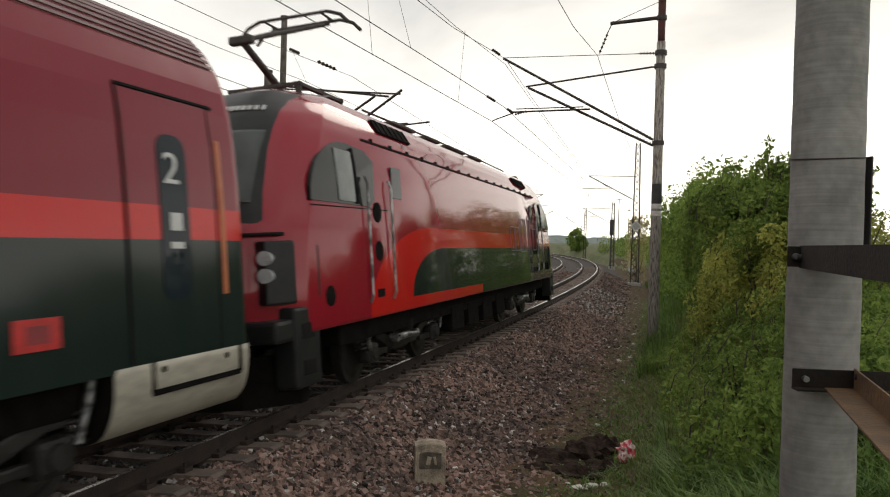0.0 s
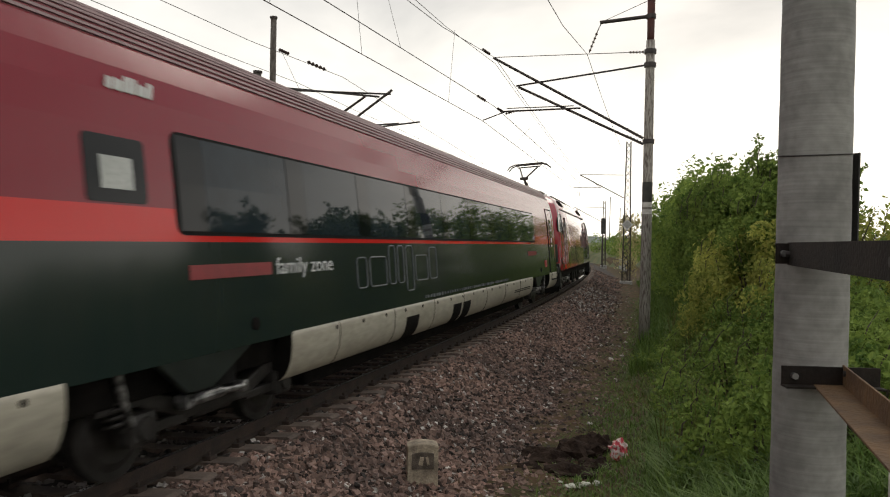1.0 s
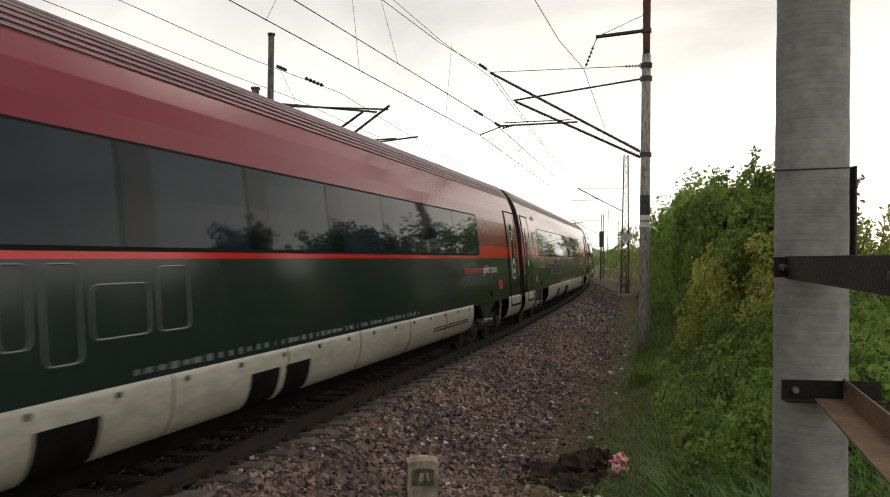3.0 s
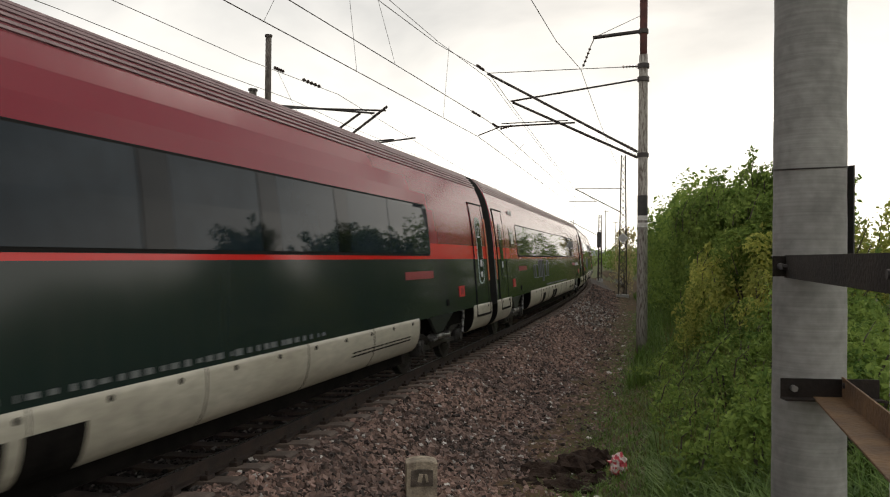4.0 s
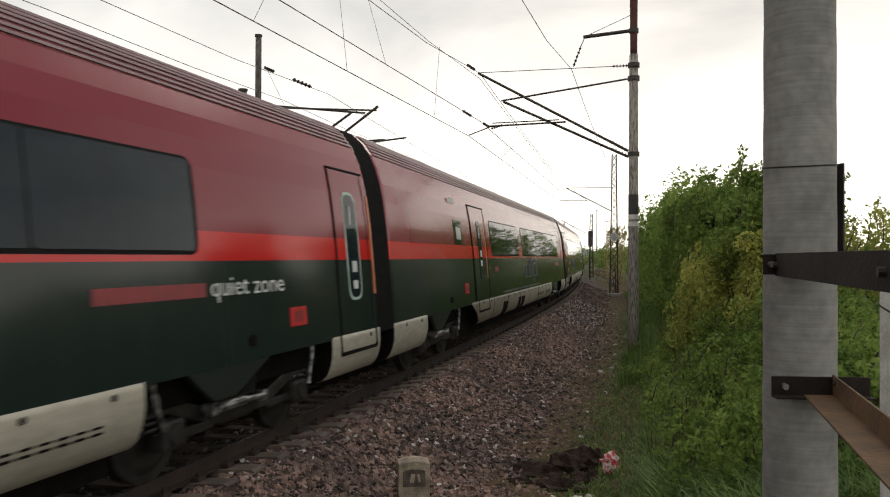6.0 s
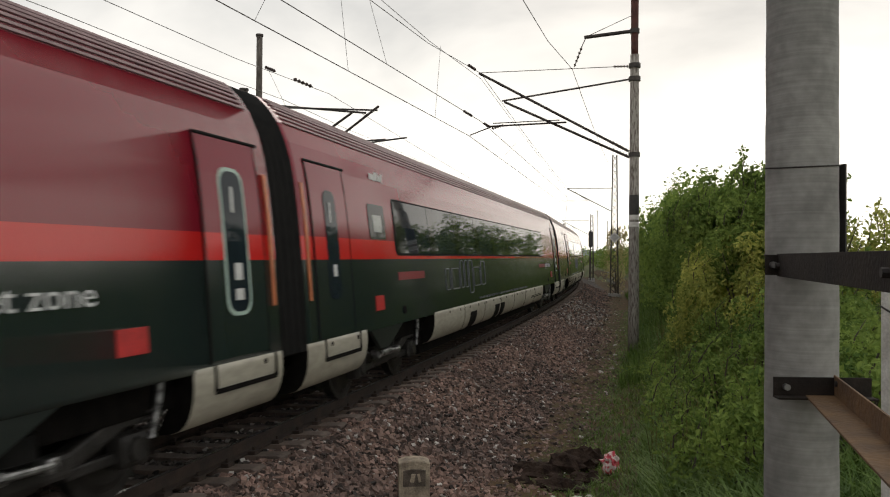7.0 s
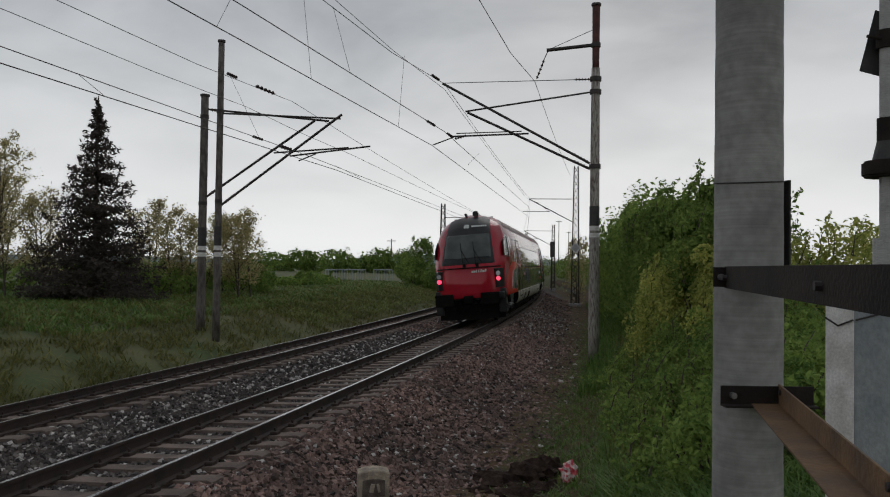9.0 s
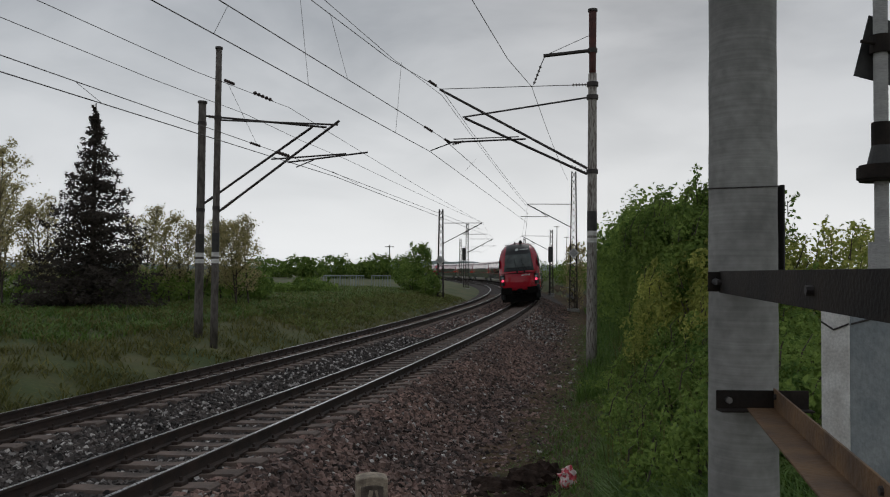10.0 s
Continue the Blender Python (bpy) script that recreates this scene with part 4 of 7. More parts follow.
def nosed_body(y_tip, y_end, both, top=0.0):
    """A body in level rings, with a rounded nose at y_tip (the low end) and, if both, at y_end."""
    rings = []
    fine_z = [a + (b - a) * k / 4 for a, b in zip(NOSE_Z[:-1], NOSE_Z[1:]) for k in range(4)] + NOSE_Z[-1:]
    for z in fine_z:
        w = max(half_w(z), 0.10)
        zz = z + top * max(0, (z - 3.3) / 0.75)
        us = [1, 0.985, 0.97, 0.945, 0.92, 0.88, 0.84, 0.78, 0.72, 0.64, 0.55, 0.43, 0.3, 0.15, 0.0]
        nose = [(u * w, y_tip + nose_back(u * w, z)) for u in us]
        if both:
            end = [(u * w, y_end - nose_back(u * w, z)) for u in us[::-1]]
        else:
            end = [(0, y_end), (w * 0.5, y_end), (w, y_end)]
        right = end + [(w, y_end - (y_end - y_tip) * f) for f in (0.3, 0.5, 0.7)] + nose
        left = [(-x, y) for x, y in right[-2:0:-1]]
        rings.append([(x, y, zz) for x, y in right + left])
    return loft(rings)


def nose_patch(y_tip, x0, x1, z0, z1, out=0.012, nx=28, nz=26, far_end=None, taper=0.0, top=0.0):
    """A sheet that follows the nose; a turned-in rim gives it depth."""
    bm = bmesh.new()
    grid = []
    for j in range(nz + 1):
        z = z0 + (z1 - z0) * j / nz
        k = 1 - taper * j / nz
        row = []
        for i in range(nx + 1):
            x = (x0 + (x1 - x0) * i / nx) * k
            edge = i in (0, nx) or j in (0, nz)
            b = nose_back(x, z) - (-0.02 if edge else out)
            zz = z + top * max(0, (z - 3.3) / 0.75)
            row.append(bm.verts.new((x, (y_tip + b) if far_end is None else (far_end - b), zz)))
        grid.append(row)
    for j in range(nz):
        for i in range(nx):
            bm.faces.new((grid[j][i], grid[j][i + 1], grid[j + 1][i + 1], grid[j + 1][i]))
    bmesh.ops.recalc_face_normals(bm, faces=bm.faces)
    return bm


def cab_face(e, tip, sign, top=0.0, tail=True):
    """Windscreen, lamps, bar and buffers; sign -1: nose towards low y."""
    far = None if sign < 0 else tip
    yt = tip if sign < 0 else 0
    Y = lambda back: tip + back if sign < 0 else tip - back
    part("windscreen_surround", nose_patch(yt, -1.10, 1.10, 2.30, 4.34, 0.022, far_end=far, taper=0.25, top=top), M_NOSE_BLACK, e, "black surround of the windscreen", smooth=True)
    part("windscreen", nose_patch(yt, -0.98, 0.98, 2.55, 3.55, 0.042, far_end=far, taper=0.08, top=top), M_GLASS_LIGHT, e, "large raked windscreen", smooth=True)
    for x0 in (-0.15, 0.35):
        bm = bmesh.new()
        a = (x0, Y(nose_back(x0, 2.38) - 0.07), 2.38)
        b = (x0 - 0.12, Y(nose_back(x0, 3.2) - 0.05), 3.2 + top * 0)
        add_rod(bm, a, b, 0.014, 6)
        add_rod(bm, (x0 + 0.25, Y(nose_back(x0, 2.38) - 0.07), 2.36), (x0 - 0.1, Y(nose_back(x0, 2.9) - 0.05), 2.95), 0.012, 6)
        add_box(bm, (x0 + 0.05, Y(nose_back(x0, 2.3) - 0.06), 2.30), (0.12, 0.10, 0.14), bevel=0.02)
        part("wiper", bm, M_RUBBER, e, "black windscreen wiper")
    pts = [(x, Y(nose_back(x, 2.28) - 0.09), 2.20) for x in (-1.25, -1.1, -0.8, -0.4, 0, 0.4, 0.8, 1.1, 1.25)]
    part("grab_rail", sweep(pts, 0.022, 8), M_RUBBER, e, "black grab rail across the nose")
    for x in (-0.8, 0.0, 0.8):
        part("rail_bracket", rod((x, Y(nose_back(x, 2.2) - 0.09), 2.20), (x, Y(nose_back(x, 2.2) + 0.03), 2.22), 0.015, 6), M_RUBBER, e)
    # destination box over the windscreen
    part("destination_display", nose_patch(yt, -0.20, 0.08, 3.74, 3.98, 0.055, 4, 4, far_end=far, top=top) if sign < 0 else
         nose_patch(yt, -0.08, 0.20, 3.74, 3.98, 0.055, 4, 4, far_end=far, top=top), M_FROST, e, "small grey display")
    bm = bmesh.new()
    for i in range(8):
        x = 0.18 + i * 0.075
        x = x if sign < 0 else -x
        z = 3.86
        add_box(bm, (x, Y(nose_back(x, z) - 0.052), z + top * max(0, (z - 3.3) / 0.75)), (0.055, 0.012, 0.09), Matrix.Rotation(sign * 0.8, 4, "X"))
    part("number_bars", bm, M_LETTER, e, "row of pale bars in place of a number")
    for sx in (-1, 1):
        x = sx * 1.12
        yb = Y(nose_back(x, 1.75) + 0.10)
        h = part("headlight", box((x, yb, 1.75), (0.34, 0.42, 0.74), Matrix.Rotation(-sx * sign * -0.45, 4, "Z"), 0.03), M_NOSE_BLACK, e, "dark lamp housing")
        front = Matrix.Translation((x, yb, 1.75)) @ Matrix.Rotation(-sx * sign * -0.45, 4, "Z")
        for k, (zz, mm, nm, lab) in enumerate(((1.92, M_LENS, "lamp_lens", "clear round lamp"), (1.72, M_TAIL if tail else M_LENS, "tail_light", "glowing red tail light" if tail else "unlit tail lamp"))):
            p0 = front @ Vector((sx * 0.09, sign * 0.12, zz - 1.75))
            p1 = front @ Vector((sx * 0.165, sign * 0.225, zz - 1.75))
            part(nm, rod(p0, p1, 0.085, 16), mm, h, lab)
        part("lamp_rail", add_path(bmesh.new(), [(sx * 1.36, Y(1.15), 2.12), (sx * 1.40, Y(1.05), 2.05), (sx * 1.40, Y(1.05), 1.45), (sx * 1.36, Y(1.1), 1.40)], 0.022, 8), M_NOSE_BLACK, e)
    # buffer beam, buffers, coupling, plough
    part("buffer_beam", box((0, Y(0.42), 1.08), (2.72, 0.72, 0.26), bevel=0.05), M_NOSE_BLACK, e, "black buffer beam")
    for sx in (-1, 1):
        bm = bmesh.new()
        add_rod(bm, (sx * 0.88, Y(0.1), 1.02), (sx * 0.88, Y(-0.42), 1.02), 0.13, 14)
        add_box(bm, (sx * 0.88, Y(-0.47), 1.0), (0.72, 0.10, 0.46), bevel=0.045)
        part("buffer", bm, M_UNDER, e, "black rectangular buffer")
        part("corner_step", box((sx * 1.24, Y(0.75), 0.86), (0.30, 0.62, 0.95), bevel=0.04), M_NOSE_BLACK, e, "black corner with steps")
        for zz in (0.62, 1.05):
            part("step_hole", box((sx * 1.385, Y(0.75), zz), (0.03, 0.3, 0.18), bevel=0.008), M_RUBBER, e)
    bm = bmesh.new()
    add_box(bm, (0, Y(-0.1), 0.98), (0.34, 0.5, 0.30), bevel=0.05)
    for x in (-0.55, -0.35, 0.35, 0.5):
        pts = [(x, Y(-0.05), 0.95), (x + 0.03, Y(-0.16), 0.7), (x + 0.08, Y(-0.12), 0.5), (x + 0.1, Y(0.05), 0.62)]
        add_path(bm, pts, 0.028, 6)
    part("coupling", bm, M_UNDER, e, "coupling hook with hoses")
    bm = bmesh.new()
    secs = [[(x, Y(b0), 0.78), (x, Y(b0 - 0.1), 0.2), (x, Y(b0 + 0.1), 0.2), (x, Y(b0 + 0.15), 0.78)] for x, b0 in ((-1.3, 0.75), (-0.8, 0.3), (0, 0.12), (0.8, 0.3), (1.3, 0.75))]
    part("rail_guard", loft(secs), M_UNDER, e, "black rail guard plate")


def cab_side(e, tip, sign, d_of):
    """Side window of a cab, arched at its outer end, with its mirror-like pale pane."""
    for side in (1, -1):
        bm = bmesh.new()
        # arch: quarter ellipse from the sill up to the roof line
        pts = []
        y0, y1, y2 = d_of
        for i in range(9):
            a = radians(90 * i / 8)
            pts.append((y1 - (y1 - y0) * math.cos(a), 2.62 + 0.86 * math.sin(a)))
        pts += [(y2 - 0.25, 3.44), (y2, 3.30), (y2 - 0.12, 2.72), (y2 - 0.3, 2.62)]
        vs = []
        for out in (0.012, -0.04):
            vs.append([bm.verts.new((side * (half_w(z) + out), tip - sign * b, z)) for b, z in pts])
        c = bm.verts.new((side * (half_w(3.0) + 0.014), tip - sign * (y0 * 0.4 + y2 * 0.6), 3.0))
        n = len(pts)
        for i in range(n):
            j = (i + 1) % n
            bm.faces.new((vs[0][i], vs[0][j], c))
            bm.faces.new((vs[0][i], vs[1][i], vs[1][j], vs[0][j]))
        bmesh.ops.recalc_face_normals(bm, faces=bm.faces)
        w = part("cab_side_window", bm, M_CAB_GLASS, e, "arched dark cab side window")
        bm = bmesh.new()
        zs = [2.66, 2.9, 3.15, 3.36]
        q = []
        for z in zs:
            q.append([bm.verts.new((side * (half_w(z) + 0.022), tip - sign * b, z)) for b in (y1 - 0.45, y1 + 0.08)])
        for a, b in zip(q[:-1], q[1:]):
            bm.faces.new((a[0], a[1], b[1], b[0]))
        bmesh.ops.solidify(bm, geom=bm.faces[:], thickness=0.01)
        part("sliding_pane", bm, M_PALE_PANE, w, "pale sliding pane")
        part("pane_frame", add_path(bmesh.new(), [(side * (half_w(z) + 0.024), tip - sign * (y1 + 0.14), z) for z in (2.64, 2.9, 3.15, 3.42)], 0.022, 6), M_RUBBER, w)
    # seam that runs round the cab under the windows
    for side in (1, -1):
        part("cab_seam", rod((side * (half_w(2.6) + 0.002), tip - sign * 0.95, 2.56), (side * (half_w(2.6) + 0.002), tip - sign * 3.5, 2.60), 0.008, 6), M_RUBBER, e)


def make_cab_car():
    e = empty("driving_coach")
    CUR_PAINT[0] = M_CAB
    tip = -12.8
    part("body", nosed_body(tip, 12.95, False), M_CAB, e, "maroon body with a red arc sweeping to the cab", smooth=True)
    roof_ribs(e, -9.7, 12.85)
    # the same added boxes block light under this car
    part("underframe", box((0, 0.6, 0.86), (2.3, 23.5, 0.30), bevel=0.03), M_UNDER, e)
    part("light_block_trough", box((0, 0.4, 0.52), (2.14, 14.6, 0.50), bevel=0.05), M_UNDER, e, "near-black underfloor trough added to block light")
    make_gangway(e, 12.93)
    for y in (9.5, -9.5):
        make_bogie(e, y)
    make_fairings(e)
    make_skirt(e, 0.12, 1.78, steps=((0.30, 1.45),))
    make_skirt(e, 5.2, 20.15, steps=((18.0, 19.3),), vents=((16.2, 16.8), (13.42, 13.95), (14.03, 14.55)), slits=((5.9, 8.0),))
    make_windows(e, [4.25, 6.1, 8.1, 10.0, 12.05, 14.5, 17.35])
    make_door(e, 0.40, 1.50, "1", ((1.98, 0.14, 0.18), (1.74, 0.15, 0.12)), outline=True, orange_at=0.24)
    side_text("quiet zone", 4.45, 1.74, 0.29, M_LETTER, e, h_scale=1.2)
    part("red_panel", side_patch(2.4, 2.78, 1.30, 1.53, 0.012), M_REDBOX, e, "small red socket panel")
    logo_outline(e, 15.9, 12.6, 1.45, 2.08)
    make_door(e, 17.95, 19.45, "1", ((2.22, 0.16, 0.16),), orange_at=18.12)
    part("end_window", side_patch(20.44, 21.2, 2.42, 2.95, 0.008, round_=0.05), M_PILLAR, e, "small dark window")
    part("frosted_pane", side_patch(20.62, 21.0, 2.53, 2.80, 0.012), M_FROST, e, "small frosted pane")
    part("red_panel", side_patch(20.4, 20.68, 1.32, 1.53, 0.012), M_REDBOX, e, "small red socket panel")
    part("socket_box", box((1.42, L_CAR - 21.2, 1.30), (0.03, 0.18, 0.26), bevel=0.01), M_NOSE_BLACK, e, "small black socket")
    part("class_sign", side_patch(15.6, 16.6, 1.74, 1.86, 0.008), M_DULLRED, e, "dull red sign")
    word_blocks(e, 21.3, 3.30, 0.7, 0.10, M_LETTER)
    part("tinted_quarter", side_patch(21.92, 22.55, 2.95, 3.50, 0.006, round_=0.16), M_CAB_GLASS, e, "dark tinted quarter panel")
    cab_side(e, tip, -1, (0.83, 2.2, 3.1))
    cab_face(e, tip, -1)
    # small white mark on the nose
    bm = bmesh.new()
    for i, w in enumerate((0.06, 0.09, 0.035, 0.035, 0.045, 0.09, 0.06)):
        x = 0.20 + i * 0.085
        h = 0.11 if i in (2, 3, 4, 6) else 0.08
        add_box(bm, (x, tip + nose_back(x, 2.02) - 0.006, 2.0 + h / 2), (w * 0.9, 0.02, h), Matrix.Rotation(0.2, 4, "Y"))
    part("small_mark", bm, M_LETTER, e, "small white mark")
    for x, y0, y1, r0, r1 in ((-0.2, 2.0, 2.3, 0.06, 0.04), (0.22, 1.95, 2.3, 0.13, 0.08)):
        bm = rod((x, tip + 2.1, 4.2), (x, tip + 2.1, 4.38), 0.045, 10)
        add_rod(bm, (x, tip + y0, 4.42), (x, tip + y1, 4.42), r0, 16, r1)
        part("horn", bm, M_NOSE_BLACK, e, "black roof horn")
    return tagged(e, "driving coach with a raked maroon nose and lit red tail lights", "train coach", "coaches of the train")


def make_loco():
    e = empty("electric_locomotive")
    tip, end, top = -9.65, 9.65, 0.0
    part("body", nosed_body(tip, end, True, top), M_LOCO, e, "glossy maroon engine body with a red and dark green sweep", smooth=True)
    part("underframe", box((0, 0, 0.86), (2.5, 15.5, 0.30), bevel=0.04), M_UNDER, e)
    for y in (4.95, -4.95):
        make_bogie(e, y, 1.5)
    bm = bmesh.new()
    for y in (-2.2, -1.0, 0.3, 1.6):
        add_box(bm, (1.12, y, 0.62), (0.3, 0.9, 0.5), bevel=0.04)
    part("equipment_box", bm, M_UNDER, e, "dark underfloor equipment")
    cab_side(e, tip, -1, (0.95, 2.2, 3.1))
    cab_side(e, end, 1, (0.95, 2.2, 3.1))
    cab_face(e, tip, -1, top, tail=False)
    cab_face(e, end, 1, top, tail=False)
    for sgn in (-1, 1):
        for b in (2.6, 3.5):
            y = tip + b if sgn < 0 else end - b
            part("handrail", sweep([(1.43, y, 3.05), (1.47, y, 2.95), (1.47, y, 1.35), (1.43, y, 1.25)], 0.022, 8), M_CHROME, e, "long steel handrail")
        y = tip + 3.05 if sgn < 0 else end - 3.05
        bm = bmesh.new()
        for zz in (1.98, 2.55):
            add_rod(bm, (1.405, y, zz), (1.42, y, zz), 0.15, 14)
        add_box(bm, (1.405, y, 1.36), (0.03, 0.26, 0.12))
        part("foothold", bm, M_UNDER, e, "dark round foothold")
        part("tinted_quarter", box((1.385, tip + 3.95 if sgn < 0 else end - 3.95, 3.05), (0.02, 0.42, 0.5), bevel=0.008), M_GLASS, e, "dark tinted quarter panel")
        y = tip + 1.35 if sgn < 0 else end - 1.35
        bm = rod((1.40, y, 1.42), (1.425, y, 1.42), 0.13, 14)
        part("sandbox_cap", bm, M_UNDER, e)
    # roof: shoulder line with rivets, grilles and gear
    bm = bmesh.new()
    add_box(bm, (1.285, 0, 3.62), (0.03, 13.6, 0.03))
    for i in range(17):
        add_box(bm, (1.285, -6.4 + i * 0.8, 3.64), (0.04, 0.05, 0.08))
    part("roof_seam", bm, M_RUBBER, e, "dark roof seam with lugs")
    for y in (-5.2, 5.2):
        bm = bmesh.new()
        add_box(bm, (1.15, y, 3.96), (0.05, 1.5, 0.26), Matrix.Rotation(-0.54, 4, "Y"), 0.01)
        for i in range(6):
            add_box(bm, (1.175, y - 0.62 + i * 0.25, 3.97), (0.03, 0.04, 0.24), Matrix.Rotation(-0.54, 4, "Y"))
        part("roof_grille", bm, M_UNDER, e, "dark roof air grille")
    bm = bmesh.new()
    for y, l_ in ((-3.2, 1.2), (-1.4, 0.9), (0.4, 1.5), (2.3, 1.0)):
        add_box(bm, (0.45, y, 4.41), (0.5, l_, 0.08), bevel=0.03)
    add_path(bm, [(0.8, -5.5, 4.33), (0.8, -2, 4.36), (0.8, 2, 4.35), (0.78, 5, 4.33)], 0.02, 6)
    part("roof_gear", bm, M_LATTICE, e, "roof gear and busbar")
    part("outline_mark_band", _loco_mark(), M_LETTER_GREY, e, "large grey outlined mark")
    # pantograph, raised, over the end next to the coaches
    pg = empty("pantograph")
    pg.parent = e
    pg.matrix_basis = pose(0, -6.72, 4.05)
    bm = bmesh.new()
    for x in (-0.55, 0.55):
        add_box(bm, (x, 0.2, 0.40), (0.07, 1.5, 0.05))
    for y in (-0.5, 0.9):
        add_box(bm, (0, y, 0.40), (1.2, 0.07, 0.05))
        for x in (-0.55, 0.55):
            add_rod(bm, (x, y, 0.2), (x, y, 0.40), 0.05, 8)
    part("base_frame", bm, M_LATTICE, pg)
    knee, head = (0, -1.05, 0.95), (0, 0.75, 1.62)
    bm = rod((0, 0.75, 0.10), knee, 0.065, 10, 0.05)
    add_rod(bm, (0.15, 0.45, 0.08), (0.1, -0.98, 0.80), 0.018, 6)
    part("lower_arm", bm, M_LATTICE, pg, "dark lower arm")
    bm = bmesh.new()
    for x in (-1, 1):
        add_rod(bm, (x * 0.05, knee[1], knee[2]), (x * 0.42, head[1], head[2]), 0.035, 8)
    add_box(bm, knee, (0.36, 0.14, 0.12), bevel=0.03)
    add_rod(bm, (-0.5, head[1], head[2]), (0.5, head[1], head[2]), 0.03, 8)
    part("upper_arm", bm, M_LATTICE, pg, "grey upper arm")
    bm = bmesh.new()
    for yy in (0.5, 0.98):
        pts = [(-0.95, yy, 1.52), (-0.82, yy, 1.66), (-0.6, yy, 1.74), (0.6, yy, 1.74), (0.82, yy, 1.66), (0.95, yy, 1.52)]
        add_path(bm, pts, 0.028, 8)
    for x in (-0.5, 0.5):
        add_rod(bm, (x, 0.5, 1.72), (x, 0.98, 1.72), 0.02, 6)
        add_rod(bm, (x, 0.74, 1.62), (x, 0.74, 1.72), 0.02, 6)
    part("contact_strips", bm, M_LATTICE, pg, "curved contact strips")
    return tagged(e, "glossy maroon electric locomotive with a raised pantograph", "locomotive")


def _loco_mark():
    bm = bmesh.new()
    for k, (w, lo, hi) in enumerate(((0.5, 0, 0.7), (0.5, 0, 0.7), (0.25, 0, 1), (0.25, 0, 1), (0.3, -0.2, 1), (0.5, 0, 0.7), (0.35, 0, 0.95))):
        y0 = 2.6 + k * 0.62
        za, zb = 1.95 + lo * 0.9, 1.95 + hi * 0.9
        pts = [(half_w(za) + 0.006, y0, za), (half_w(za) + 0.006, y0 + w, za), (half_w(zb) + 0.006, y0 + w, zb), (half_w(zb) + 0.006, y0, zb)]
        add_path(bm, pts + pts[:1], 0.012, 4)
    return bm


PITCH = 26.55
CARS = [(make_loco(), -10.05, 4.95)]
for i, (kind, number) in enumerate((("first", "2"), ("plain", "2"), ("quiet", "2"), ("end_panel", "2"), ("mid_door", "1"), ("quiet", "1"))):
    CARS.append((make_coach(kind, number), i * PITCH + L_CAR, 9.5))
CARS.append((make_cab_car(), 6 * PITCH + L_CAR, 9.5))


# ---- masts, arms and wires of the overhead line ----
def frame_at(s, o=0.0, z=0.0):
    """x to the right of the line, y along it, z up, at s and o."""
    x, y, th = line(s)
    return Matrix.Translation(on_line(s, o, z)) @ Matrix.Rotation(-th, 4, "Z")


def insulator(a, b, parent, r=0.07):
    a, b = Vector(a), Vector(b)
    bm = bmesh.new()
    add_rod(bm, a, b, r * 0.35, 8)
    k = 5
    for i in range(k):
        p = a.lerp(b, (i + 0.5) / k)
        d = (b - a).normalized() * 0.02
        add_rod(bm, p - d, p + d, r, 12, r * 0.7)
    return part("insulator", bm, M_INSUL, parent, "dark ribbed porcelain insulator")


def painted_post(name, s, o, z0, z1, r0, r1, band, label, rust_from=None, paint=None):
    e = empty(name, frame_at(s, o, 0))
    secs = lambda za, zb, ra, rb, n=18: loft([[(math.cos(2 * math.pi * i / n) * (ra + (rb - ra) * k / 8), math.sin(2 * math.pi * i / n) * (ra + (rb - ra) * k / 8), za + (zb - za) * k / 8) for i in range(n)] for k in range(9)])
    top = rust_from or z1
    rm = r0 + (r1 - r0) * (top - z0) / (z1 - z0)
    part("shaft", secs(z0, top, r0, rm), paint or M_MAST, e, "peeling painted shaft", smooth=True)
    if rust_from:
        part("upper_shaft", secs(rust_from, z1, rm * 0.82, r1), M_MAST_RUST, e, "rust-red upper shaft", smooth=True)
    part("cap", rod((0, 0, z1 - 0.02), (0, 0, z1 + 0.05), r1 * 1.25, 16), M_STEEL_DARK, e)
    rr = lambda z: r0 + (r1 - r0) * (z - z0) / (z1 - z0) + 0.006
    zb = band
    part("black_band", rod((0, 0, zb), (0, 0, zb + 0.62), rr(zb), 18), M_BLACK_PAINT, e, "black painted band")
    for k in (0, 1):
        part("white_band", rod((0, 0, zb - 0.16 - 0.22 * k), (0, 0, zb - 0.02 - 0.22 * k), rr(zb) + 0.002, 18), M_WHITE_PAINT, e, "white painted band")
    return tagged(e, label, "mast", "overhead line masts")


def tube(parent, name, a, b, r=0.035, material=None, label=""):
    return part(name, rod(a, b, r, 10), material or M_STEEL_DARK, parent, label)


# near mast, on the embankment side
m1 = painted_post("catenary_mast", 24.5, 4.76, -1.0, 10.75, 0.175, 0.125, 3.62, "tall round line mast with flaking grey paint", 8.7)
o0 = 4.76
P = lambda o, z, dy=0.0: (o - o0, dy, z)
arm = empty("cantilever"); arm.parent = m1
tube(arm, "upper_tube", P(4.6, 5.63), P(-0.29, 8.40), 0.042, label="dark cantilever tube")
tube(arm, "lower_tube", P(4.6, 5.46, 0.12), P(0.55, 7.42, 0.12), 0.042, label="dark cantilever tube")
tube(arm, "tie_tube", P(4.6, 7.93), P(0.50, 7.43), 0.03)
tube(arm, "steady_tube", P(2.62, 6.64), P(0.06, 6.60), 0.03)
tube(arm, "steady_tube", P(2.40, 6.72), P(0.20, 6.70), 0.018)
tube(arm, "registration_arm", P(0.12, 6.58), P(-0.60, 6.33), 0.02)
tube(arm, "span_tie", P(4.6, 8.35), P(-0.24, 8.41), 0.012)
